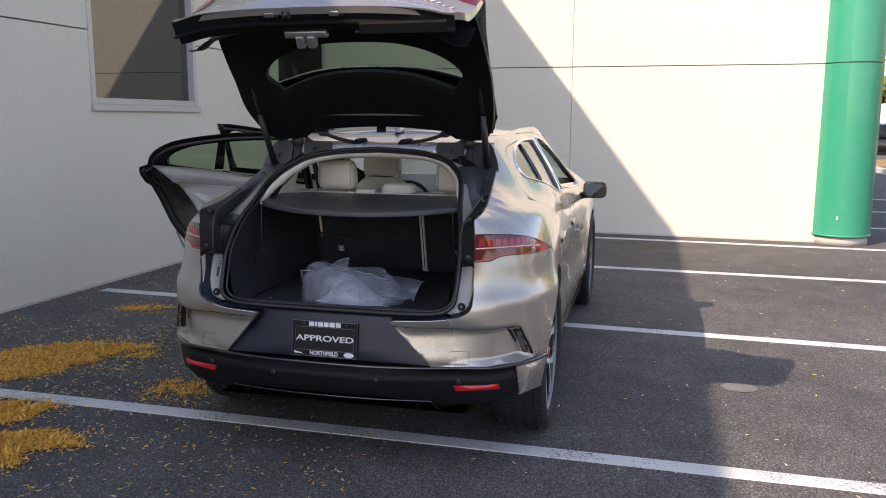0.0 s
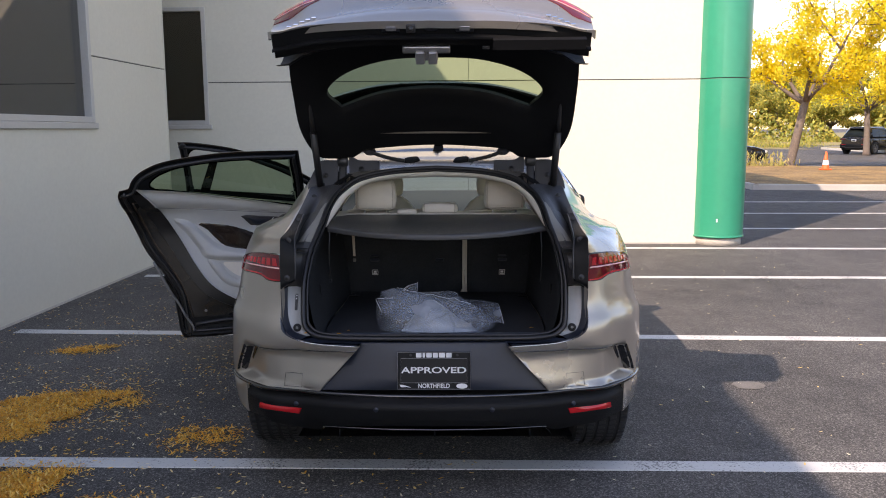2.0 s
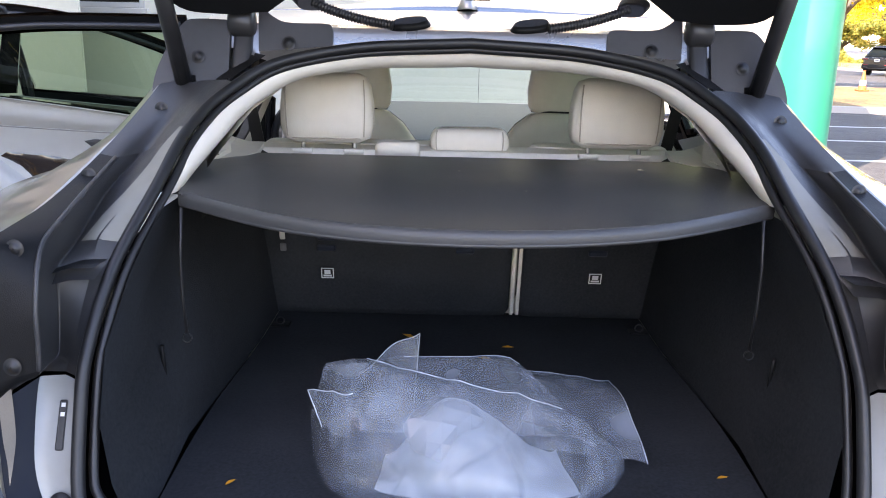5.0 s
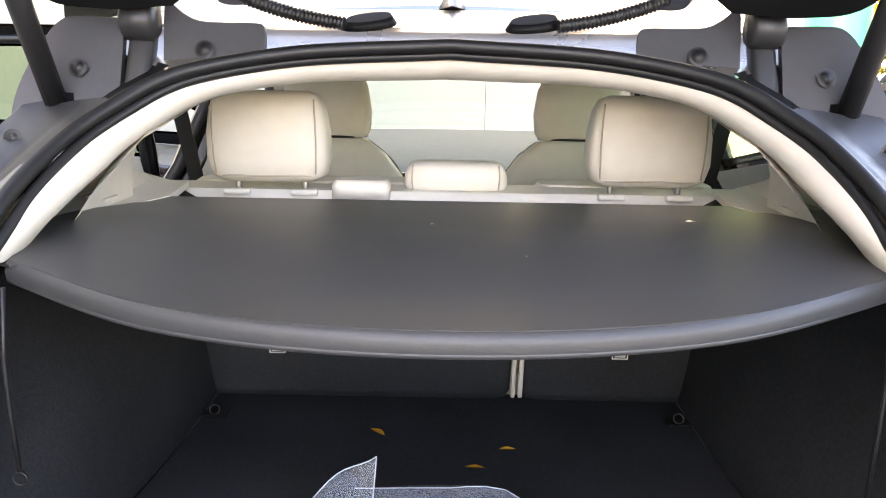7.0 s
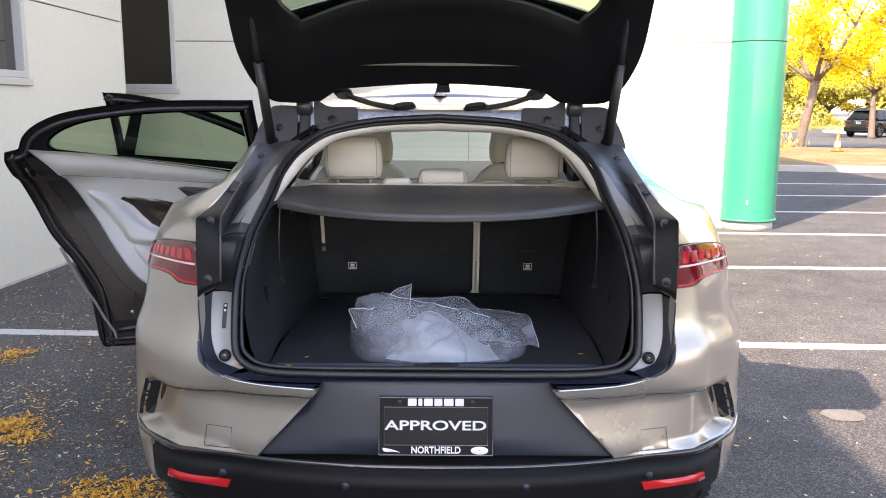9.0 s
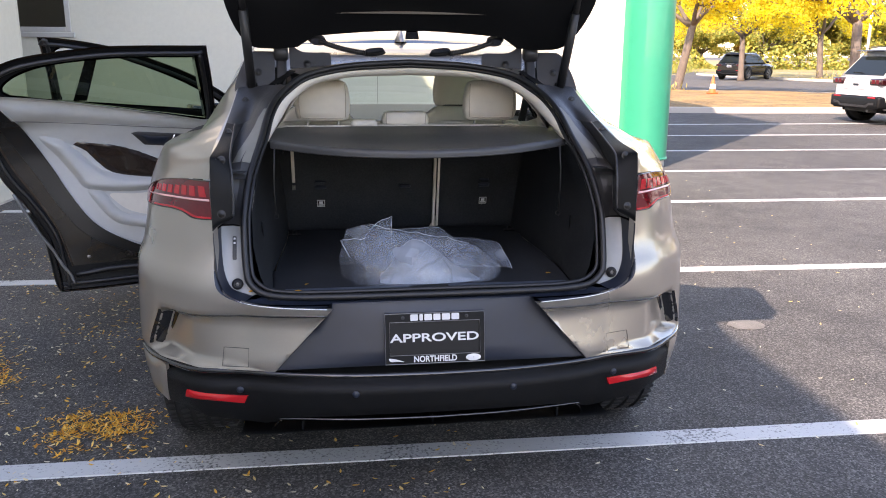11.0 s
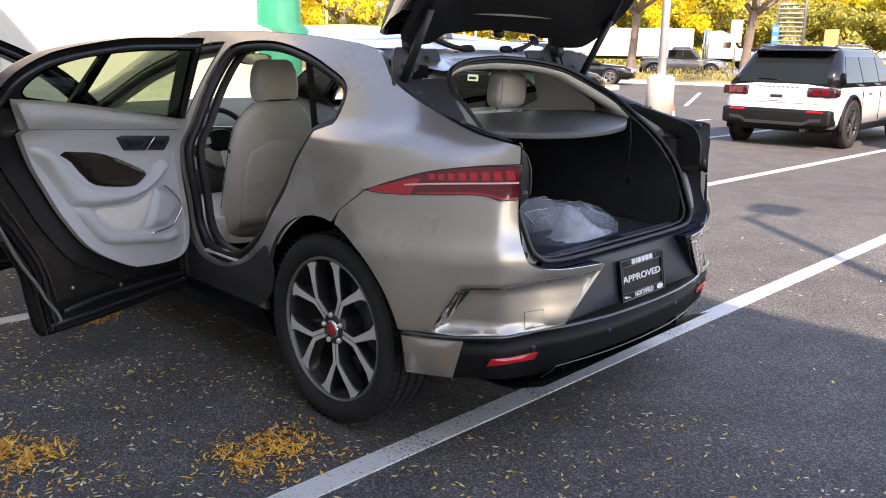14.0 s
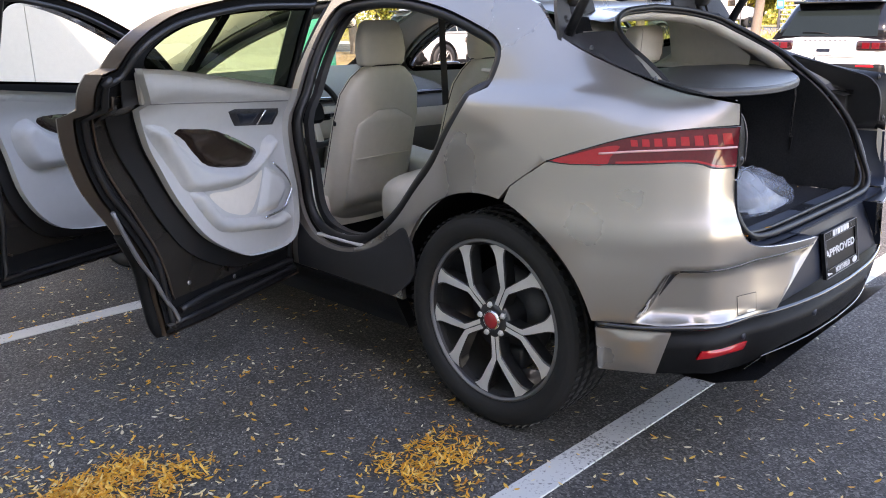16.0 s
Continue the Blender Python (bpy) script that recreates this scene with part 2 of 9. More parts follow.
SHADED_FLANGE = surface("shaded_door_edge", (0.070, 0.048, 0.034), 0.42, metal=0.3, vary=0.1, coat=0.25)


def film_material():
    """Crumpled thin plastic: see-through, milky along its creases, with sharp highlights."""
    m, n, l, b = material("clear_plastic_film")
    co, no, vo = n.new("ShaderNodeTexCoord"), n.new("ShaderNodeTexNoise"), n.new("ShaderNodeTexVoronoi")
    no.inputs["Scale"].default_value, no.inputs["Detail"].default_value = 6, 1.0
    l.new(co.outputs["Object"], no.inputs["Vector"])
    bend = n.new("ShaderNodeMix")
    bend.data_type = "VECTOR"
    bend.inputs[0].default_value = 0.12
    l.new(co.outputs["Object"], bend.inputs[4])
    l.new(no.outputs["Color"], bend.inputs[5])
    vo.feature = "DISTANCE_TO_EDGE"
    vo.inputs["Scale"].default_value = 10
    l.new(bend.outputs[1], vo.inputs["Vector"])
    crease, veil, most = n.new("ShaderNodeMapRange"), n.new("ShaderNodeMapRange"), n.new("ShaderNodeMath")
    crease.inputs[1].default_value, crease.inputs[2].default_value = 0.0, 0.09
    crease.inputs[3].default_value, crease.inputs[4].default_value = 0.46, 0.26
    l.new(vo.outputs["Distance"], crease.inputs[0])
    veil.inputs[1].default_value, veil.inputs[2].default_value = 0.40, 0.66
    veil.inputs[3].default_value, veil.inputs[4].default_value = 0.20, 0.66
    l.new(no.outputs["Fac"], veil.inputs[0])
    most.operation = "MAXIMUM"
    l.new(crease.outputs[0], most.inputs[0])
    l.new(veil.outputs[0], most.inputs[1])
    b.inputs["Base Color"].default_value = (0.29, 0.33, 0.385, 1)
    b.inputs["Roughness"].default_value = 0.12
    l.new(most.outputs[0], b.inputs["Alpha"])
    bp = n.new("ShaderNodeBump")
    bp.inputs["Strength"].default_value, bp.inputs["Distance"].default_value = 0.45, 0.02
    l.new(vo.outputs["Distance"], bp.inputs["Height"])
    l.new(bp.outputs[0], b.inputs["Normal"])
    return m


WORN = surface("worn_pale_asphalt", (0.15, 0.14, 0.125), 0.9, vary=0.3, grain=120, stain=12, bump=0.3, bump_scale=150)
BAG = film_material()
FOLD = surface("milky_plastic", (0.37, 0.41, 0.46), 0.35, vary=0.15, grain=30, stain=8)
GRASS = surface("autumn_grass", (0.16, 0.15, 0.05), 0.9, vary=0.4, grain=6, stain=0.15, second=(0.30, 0.24, 0.10))
ROAD = surface("road_asphalt", (0.16, 0.155, 0.15), 0.85, vary=0.15, grain=30, stain=0.2)
MULCH = surface("leaf_mulch", (0.13, 0.080, 0.040), 0.95, vary=0.5, grain=14, stain=1.2, second=(0.28, 0.18, 0.07), bump=0.8, bump_scale=20)
BARK = surface("grey_bark", (0.14, 0.11, 0.09), 0.9, vary=0.35, grain=18, stain=3, bump=0.8, bump_scale=35)
CAR_BLACK = car_paint("black_paint", (0.005, 0.005, 0.006), 0.0, 0.12, 0.02, 0.15)
CAR_WHITE = car_paint("white_paint", (0.64, 0.645, 0.64), 0.0, 0.35, 0.01)
CAR_GREY = car_paint("grey_paint", (0.10, 0.105, 0.11), 0.5, 0.3)
WHITE_METAL = surface("white_sheet_metal", (0.60, 0.60, 0.59), 0.5, vary=0.06, grain=3, stain=0.4)
BLUE_SIGN = surface("blue_sign_sheet", (0.02, 0.16, 0.55), 0.45, vary=0.06)
ORANGE_SIGN = surface("dull_orange_board", (0.55, 0.24, 0.08), 0.6, vary=0.15)
CAR_WINDOW = surface("dark_car_window", (0.010, 0.014, 0.014), 0.06, vary=0.1, spec=0.2)
ORANGE = surface("orange_plastic", (0.75, 0.13, 0.03), 0.5, vary=0.1)
LOCUST = leaf_material("yellow_tree_leaves", [(0.66, 0.50, 0.012), (0.86, 0.68, 0.02), (0.78, 0.58, 0.02), (0.90, 0.76, 0.06), (0.62, 0.56, 0.03)], through=0.5)
MIXED = leaf_material("autumn_wood_leaves", [(0.16, 0.20, 0.045), (0.27, 0.31, 0.07), (0.46, 0.43, 0.08), (0.60, 0.48, 0.09), (0.22, 0.27, 0.06), (0.50, 0.36, 0.08)], through=0.4)
RUSSET = leaf_material("russet_leaves", [(0.34, 0.15, 0.03), (0.50, 0.24, 0.03), (0.58, 0.34, 0.03), (0.42, 0.18, 0.03)], through=0.35)
STRAW = leaf_material("dry_straw", [(0.34, 0.26, 0.08), (0.46, 0.36, 0.14), (0.28, 0.28, 0.06), (0.52, 0.42, 0.16), (0.22, 0.24, 0.05)], through=0.25)
FALLEN = leaf_material("fallen_leaves", [(0.46, 0.17, 0.015), (0.90, 0.47, 0.04), (0.76, 0.34, 0.025), (0.94, 0.62, 0.14), (0.56, 0.21, 0.02), (0.88, 0.52, 0.08), (0.90, 0.66, 0.24)], through=0.22)
PALE_FALLEN = leaf_material("dry_leaflets", [(0.66, 0.55, 0.30), (0.76, 0.70, 0.52), (0.78, 0.50, 0.10), (0.64, 0.56, 0.38)], through=0.1)

# ---- tools for meshes ----
def part(name, bm, mat, parent=None, label="", matrix=None):
    """One mesh object from a bmesh (or a ready mesh)."""
    if isinstance(bm, bmesh.types.BMesh):
        me = bpy.data.meshes.new(name)
        bm.to_mesh(me)
        bm.free()
    else:
        me = bm
    for m in (mat if isinstance(mat, (list, tuple)) else [mat]):
        if len(me.materials) == 0 or m.name not in me.materials:
            me.materials.append(m)
    ob = new(name, me)
    if parent:
        ob.parent = parent
    if matrix is not None:
        ob.matrix_basis = matrix
    if label:
        ob["label"] = label
    return ob


def thing(name, label, category, m=None, group="", kind=""):
    ob = new(name)
    ob.empty_display_size = 0.1
    if m is not None:
        ob.matrix_basis = m
    return tagged(ob, label, category, group, kind)


def curve(points, n=8, closed=True):
    """A Catmull-Rom curve through points; a third value of 1 makes a sharp corner."""
    pts = [tuple(p) for p in points]
    sharp = [len(p) > 2 and p[2] == 1 for p in pts]
    xy = [Vector((p[0], p[1])) for p in pts]
    m, out = len(xy), []
    for i in range(m if closed else m - 1):
        a, b = xy[i], xy[(i + 1) % m]
        before = xy[i - 1] if (closed or i > 0) and not sharp[i] else a + (a - b)
        after = xy[(i + 2) % m] if (closed or i + 2 < m) and not sharp[(i + 1) % m] else b + (b - a)
        if sharp[i] and sharp[(i + 1) % m]:
            out += [a.lerp(b, k / n) for k in range(n)]
            continue
        for k in range(n):
            t = k / n
            out.append(0.5 * ((2 * a) + (b - before) * t + (2 * before - 5 * a + 4 * b - after) * t * t
                              + (3 * a - before - 3 * b + after) * t ** 3))
    if not closed:
        out.append(xy[-1])
    return [(v.x, v.y) for v in out]


def inset(loop, d):
    """A closed loop moved inwards by d."""
    p = np.array(loop)
    if (p[:, 0] * np.roll(p[:, 1], -1) - p[:, 1] * np.roll(p[:, 0], -1)).sum() < 0:
        p = p[::-1]
    t = np.roll(p, -1, 0) - np.roll(p, 1, 0)
    t /= np.linalg.norm(t, axis=1)[:, None] + 1e-9
    return [tuple(q) for q in p + d * np.stack([-t[:, 1], t[:, 0]], 1)]


def inside(q, loop):
    """Which of the points q lie inside the loop."""
    q, p = np.asarray(q, float), np.asarray(loop, float)
    hit = np.zeros(len(q), bool)
    for (x0, y0), (x1, y1) in zip(p, np.roll(p, -1, 0)):
        cross = (y0 > q[:, 1]) != (y1 > q[:, 1])
        with np.errstate(divide="ignore", invalid="ignore"):
            hit ^= cross & (q[:, 0] < (x1 - x0) * (q[:, 1] - y0) / (y1 - y0) + x0)
    return hit


def sheet(outline, to3d, step=0.03, holes=(), depth=0.0, inward=None, back=False):
    """A curved panel: a flat outline with holes, filled with a fine mesh and laid on a surface by to3d(a, b).
    depth and inward(a, b) give it an edge that turns in; back closes it behind."""
    loops = [list(outline)] + [list(h) for h in holes]
    pts, edges = [], []
    for lp in loops:
        k = len(pts)
        pts += lp
        edges += [(k + i, k + (i + 1) % len(lp)) for i in range(len(lp))]
    p = np.array(outline)
    (a0, b0), (a1, b1) = p.min(0), p.max(0)
    gx, gy = np.meshgrid(np.arange(a0 + step / 2, a1, step), np.arange(b0 + step / 2, b1, step))
    gx = gx + (np.arange(gx.shape[0]) % 2)[:, None] * step / 2
    q = np.stack([gx.ravel(), gy.ravel()], 1)
    if len(q):
        ok = inside(q, outline)
        for h in holes:
            ok &= ~inside(q, h)
        near = np.array(pts)
        far = np.ones(len(q), bool)
        for c in range(0, len(q), 400):
            far[c:c + 400] = (((q[c:c + 400, None] - near[None]) ** 2).sum(2)).min(1) > (0.45 * step) ** 2
        pts += [tuple(v) for v in q[ok & far]]
    from mathutils.geometry import delaunay_2d_cdt
    vs, _, fs, *_ = delaunay_2d_cdt([Vector(v) for v in pts], edges, [], 0, 1e-6)
    vs = np.array([tuple(v) for v in vs])
    fs = [f for f in fs if len(f) == 3]
    cen = np.array([vs[list(f)].mean(0) for f in fs])
    ok = inside(cen, outline)
    for h in holes:
        ok &= ~inside(cen, h)
    bm = bmesh.new()
    bv = [bm.verts.new(to3d(*v)) for v in vs]
    for f, k in zip(fs, ok):
        if k:
            face = bm.faces.new([bv[i] for i in f])
            face.smooth = True
    if depth:
        bm.edges.ensure_lookup_table()
        rim = [e for e in bm.edges if len(e.link_faces) == 1]
        at = {v: i for i, v in enumerate(bv)}
        low = {}
        for e in rim:
            for v in e.verts:
                if v not in low:
                    d = Vector(inward(*vs[at[v]])) if inward else Vector((0, 0, -1))
                    low[v] = bm.verts.new(v.co + d * depth)
        if back:
            twin = dict(low)
            for i, v in enumerate(bv):
                if v not in twin and v.link_faces:
                    d = Vector(inward(*vs[i])) if inward else Vector((0, 0, -1))
                    twin[v] = bm.verts.new(v.co + d * depth)
            for f in list(bm.faces):
                g = bm.faces.new([twin[v] for v in reversed(f.verts)])
                g.smooth = True
        for e in rim:
            a, b = e.verts
            lp = e.link_loops[0]
            if lp.vert != a:
                a, b = b, a
            bm.faces.new((b, a, low[a], low[b]))
            e.smooth = False
    for v in [v for v in bm.verts if not v.link_faces]:
        bm.verts.remove(v)
    return bm


def mirrored(bm, axis=0):
    for v in bm.verts:
        v.co[axis] = -v.co[axis]
    bmesh.ops.reverse_faces(bm, faces=bm.faces)
    return bm


def moved(bm, m):
    bm.transform(m)
    return bm


def joined(*parts):
    bm = bmesh.new()
    for p in parts:
        me = bpy.data.meshes.new("t")
        p.to_mesh(me)
        p.free()
        bm.from_mesh(me)
        bpy.data.meshes.remove(me)
    return bm


def box(cx, cy, cz, sx, sy, sz, bevel=0.0, seg=2, turn=None):
    bm = bmesh.new()
    bmesh.ops.create_cube(bm, size=1, matrix=Matrix.Diagonal((sx, sy, sz, 1)))
    if bevel:
        bmesh.ops.bevel(bm, geom=bm.edges[:], offset=bevel, segments=seg, affect="EDGES", profile=0.7)
        for f in bm.faces:
            f.smooth = seg > 1
    bm.transform(Matrix.Translation((cx, cy, cz)) @ (turn if turn is not None else Matrix.Identity(4)))
    return bm


def tube(path, radius, sides=8, closed=False, squash=None):
    """A round bar along a path; radius may be a list."""
    pts = [Vector(p) for p in path]
    n = len(pts)
    rad = radius if isinstance(radius, (list, tuple)) else [radius] * n
    bm = bmesh.new()
    rings, up = [], None
    for i, p in enumerate(pts):
        a = pts[i - 1] if i or closed else p
        b = pts[(i + 1) % n] if i < n - 1 or closed else p
        t = (b - a).normalized()
        if up is None:
            up = t.orthogonal().normalized()
        up = (up - t * up.dot(t)).normalized()
        side = t.cross(up)
        rings.append([bm.verts.new(p + rad[i] * (math.cos(w) * up + math.sin(w) * side))
                      for w in (2 * math.pi * k / sides for k in range(sides))])
    for i in range(n if closed else n - 1):
        r, s = rings[i], rings[(i + 1) % n]
        for k in range(sides):
            f = bm.faces.new((r[k], r[(k + 1) % sides], s[(k + 1) % sides], s[k]))
            f.smooth = True
    if not closed:
        bm.faces.new(rings[0][::-1])
        bm.faces.new(rings[-1])
    return bm


def lathe(profile, sides=48, closed=False):
    """Turned about z: profile of (radius, z)."""
    bm = bmesh.new()
    rings = [[bm.verts.new((r * math.cos(w), r * math.sin(w), z)) for w in (2 * math.pi * k / sides for k in range(sides))]
             for r, z in profile]
    pairs = list(zip(rings, rings[1:])) + ([(rings[-1], rings[0])] if closed else [])
    for r, s in pairs:
        for k in range(sides):
            f = bm.faces.new((r[k], r[(k + 1) % sides], s[(k + 1) % sides], s[k]))
            f.smooth = True
    return bm


def loft(rings, smooth=True, ends=True, closed=True):
    """Faces between rings of points of equal count."""
    bm = bmesh.new()
    vs = [[bm.verts.new(p) for p in r] for r in rings]
    k = len(vs[0])
    for r, s in zip(vs, vs[1:]):
        for i in range(k if closed else k - 1):
            f = bm.faces.new((r[i], r[(i + 1) % k], s[(i + 1) % k], s[i]))
            f.smooth = smooth
    if ends:
        for r in (vs[0][::-1], vs[-1]):
            try:
                bm.faces.new(r)
            except ValueError:
                pass
    return bm


def pillow(stations, power=3.2, n=28):
    """A padded body: stations of (centre, half width vector, half depth vector), superellipse sections, closed at the ends."""
    rings = []
    for c, u, v in stations:
        c, u, v = Vector(c), Vector(u), Vector(v)
        ring = []
        for k in range(n):
            w = 2 * math.pi * k / n
            a, b = math.cos(w), math.sin(w)
            ring.append(c + u * math.copysign(abs(a) ** (2 / power), a) + v * math.copysign(abs(b) ** (2 / power), b))
        rings.append(ring)
    bm = loft(rings)
    bmesh.ops.recalc_face_normals(bm, faces=bm.faces)
    return bm


def writing(name, text, size, m, mat, parent, width=None, depth=0.0015, bold=0.0):
    cu = bpy.data.curves.new(name, "FONT")
    cu.body, cu.size, cu.extrude, cu.align_x, cu.align_y, cu.offset = text, size, depth, "CENTER", "CENTER", bold
    tmp = bpy.data.objects.new(name, cu)
    scene.collection.objects.link(tmp)
    bpy.context.view_layer.update()
    me = bpy.data.meshes.new_from_object(tmp)
    bpy.data.objects.remove(tmp)
    if width:
        xs = [v.co.x for v in me.vertices]
        k = width / (max(xs) - min(xs))
        for v in me.vertices:
            v.co.x *= k
    me.materials.clear()
    me.materials.append(mat)
    ob = new(name, me)
    ob.parent, ob.matrix_basis = parent, m
    return ob


def smoothstep(a, b, x):
    t = min(max((x - a) / (b - a), 0), 1)
    return t * t * (3 - 2 * t)


def along(x, table):
    """A smooth value from a table of (x, value)."""
    if x <= table[0][0]:
        return table[0][1]
    for (a, u), (b, v) in zip(table, table[1:]):
        if x <= b:
            return u + (v - u) * (x - a) / (b - a)
    return table[-1][1]


def spline(table):
    """A smooth function through a table of (x, value), flat beyond its ends."""
    xs, ys = np.array([t[0] for t in table], float), np.array([t[1] for t in table], float)
    h = np.diff(xs)
    d = np.diff(ys) / h
    m = np.zeros(len(xs))
    for i in range(1, len(xs) - 1):
        if d[i - 1] * d[i] > 0:
            m[i] = (h[i - 1] + h[i]) * 3 / ((2 * h[i] + h[i - 1]) / d[i - 1] + (h[i] + 2 * h[i - 1]) / d[i])
    m[0], m[-1] = d[0], d[-1]

    def f(x):
        if x <= xs[0]:
            return float(ys[0])
        if x >= xs[-1]:
            return float(ys[-1])
        i = int(np.searchsorted(xs, x)) - 1
        t = (x - xs[i]) / h[i]
        return float((1 + 2 * t) * (1 - t) ** 2 * ys[i] + t * (1 - t) ** 2 * h[i] * m[i]
                     + t * t * (3 - 2 * t) * ys[i + 1] + t * t * (t - 1) * h[i] * m[i + 1])
    return f

# ---- ground and building ----
def ground_sheet():
    bm = bmesh.new()
    ring = [(-1500, -1500), (1500, -1500), (1500, 1500), (-1500, 1500)]
    bm.faces.new([bm.verts.new((x, y, 0)) for x, y in ring])
    return bm


ground = tagged(part("ground", ground_sheet(), ASPHALT), "dark speckled asphalt of a parking lot", "ground", kind="structure")


def stripe(x0, y0, x1, y1, w=0.115):
    d = Vector((x1 - x0, y1 - y0))
    n = Vector((-d.y, d.x)).normalized() * w / 2
    bm = bmesh.new()
    k = max(2, int(d.length / 0.4))
    rows = []
    for i in range(k + 1):
        p = Vector((x0, y0)) + d * i / k
        wob = 0.004 * noise.noise(Vector((p.x * 3, p.y * 3, 0)))
        rows.append([bm.verts.new((p.x + s * n.x * (1 + wob * 20), p.y + s * n.y * (1 + wob * 20), z)) for s, z in ((-1, 0.0), (-0.96, 0.004), (0.96, 0.004), (1, 0.0))])
    for a, b in zip(rows, rows[1:]):
        for j in range(3):
            bm.faces.new((a[j], b[j], b[j + 1], a[j + 1]))
    bmesh.ops.recalc_face_normals(bm, faces=bm.faces)
    return bm


for x0, y0, x1, y1 in ((-3.9, -0.345, 14.0, -0.610), (-3.52, 2.29, 14.0, 1.55), (-3.42, 4.87, 14.0, 4.37), (-3.3, 7.18, 15.0, 6.45),
                       (4.5, 9.15, 17.0, 8.7), (4.6, 11.6, 17.0, 11.2), (4.7, 14.1, 17.0, 13.7),
                       (19.0, 9.2, 27.0, 12.9), (20.5, 6.9, 28.5, 10.4), (22.0, 4.6, 30.0, 8.0)):
    tagged(part("parking_line", stripe(x0, y0, x1, y1), LINE), "worn white painted parking line on the asphalt", "parking line", "parking lines", "structure")

BUILD = pose(0, 0, 0, 0, 0, -2.3)
WX, FY, TOP = -3.785, 7.50, 6.86


def slab(x0, x1, y0, y1, z0, z1, bevel=0.006):
    return box((x0 + x1) / 2, (y0 + y1) / 2, (z0 + z1) / 2, x1 - x0, y1 - y0, z1 - z0, bevel, 1)


# the side wall: window from y 2.62 to 4.30, sill at 1.70
W1 = (2.36, 4.10, 1.725, 3.38)
W2 = (-4.80, -3.735, 1.725, 3.38)
CORNER = 6.05
west = tagged(part("wall_west", joined(
    slab(WX - 0.35, WX - 0.02, -14, W1[0], 0, TOP), slab(WX - 0.35, WX - 0.02, W1[1], CORNER - 0.02, 0, TOP),
    slab(WX - 0.35, WX - 0.02, W1[0], W1[1], 0, W1[2]), slab(WX - 0.35, WX - 0.02, W1[0], W1[1], W1[3], TOP)), JOINT, matrix=BUILD),
    "cream painted concrete panel wall with windows", "wall", kind="structure")
north = tagged(part("wall_north", joined(
    slab(-6.0, W2[0], FY + 0.02, FY + 0.35, 0, TOP), slab(W2[1], 3.9, FY + 0.02, FY + 0.35, 0, TOP),
    slab(W2[0], W2[1], FY + 0.02, FY + 0.35, 0, W2[2]), slab(W2[0], W2[1], FY + 0.02, FY + 0.35, W2[3], TOP)), JOINT, matrix=BUILD),
    "cream painted concrete panel wall, partly sunlit", "wall", kind="structure")
G = 0.014


def wall_pieces(parent, to_box, runs, holes):
    """Cast panels between the joints, cut round the window."""
    for a0, a1, z0, z1 in runs:
        cut = [h for h in holes if h[0] < a1 and h[1] > a0 and h[2] < z1 and h[3] > z0]
        cells = [(a0, a1, z0, z1)]
        for h in cut:
            cells = [(a0, min(h[0], a1), z0, z1), (max(h[1], a0), a1, z0, z1),
                     (max(a0, h[0]), min(a1, h[1]), z0, min(h[2], z1)), (max(a0, h[0]), min(a1, h[1]), max(h[3], z0), z1)]
        bits = [to_box(*c) for c in cells if c[1] - c[0] > 0.02 and c[3] - c[2] > 0.02]
        part("wall_panel", joined(*bits), STUCCO, parent)


def west_box(a0, a1, z0, z1):
    return slab(WX - 0.03, WX, a0, a1, z0, z1, 0.0)


def north_box(a0, a1, z0, z1):
    return slab(a0, a1, FY, FY + 0.03, z0, z1, 0.0)


Z1 = 2.41
wall_pieces(west, west_box, [(a, b - G, z0, z1 - G) for z0, z1 in ((0.02, Z1), (Z1, 4.5), (4.5, TOP)) for a, b in ((-14, -6.5), (-6.5, CORNER))], [W1])
Z2 = 2.33
wall_pieces(north, north_box, [(a, b - 0.006, z0, z1 - G) for z0, z1 in ((0.02, Z2), (Z2, 4.5), (4.5, TOP)) for a, b in ((-6, 0.02), (0.02, 3.9))], [W2])
tagged(part("wall_return", joined(slab(WX - 3.0, WX, CORNER, CORNER + 0.03, 0.02, TOP), slab(WX - 3.0, WX - 2.7, CORNER + 0.03, FY + 0.3, 0, TOP)), STUCCO, matrix=BUILD),
       "cream painted wall corner of the building", "wall", kind="structure")
tagged(part("wall_east", joined(slab(3.62, 3.9, FY + 0.35, FY + 9.0, 0, TOP), slab(-7.0, 3.62, FY + 8.7, FY + 9.0, 0, TOP)), STUCCO, matrix=BUILD), "cream painted side wall of the building", "wall", kind="structure")
tagged(part("wall_south", joined(slab(WX - 9.0, WX - 0.35, -14.3, -14.0, 0, TOP), slab(WX - 9.3, WX - 9.0, -14.3, FY + 9.0, 0, TOP)), STUCCO, matrix=BUILD), "cream painted back walls of the building", "wall", kind="structure")
tagged(part("roof", joined(slab(WX - 9.0, WX - 0.35, -14.0, CORNER, TOP - 0.4, TOP - 0.2), slab(-7.0, 3.62, FY + 0.35, FY + 8.7, TOP - 0.4, TOP - 0.2)), CONCRETE, matrix=BUILD), "flat gravel roof of the building", "roof", kind="structure")


# unseen wedge added atop the side wall, rising southwards to slant its ground shadow
tagged(part("shadow_wedge", loft([[Vector((x, y, z)) for x, z in ((WX - 0.35, TOP - 0.01), (WX, TOP - 0.01), (WX, TOP + h), (WX - 0.35, TOP + h))] for y, h in ((-14, 0.66), (0.3, 0.004))]), STUCCO, matrix=BUILD), "unseen wedge added on the side wall to slant its shadow", "wall", kind="structure")


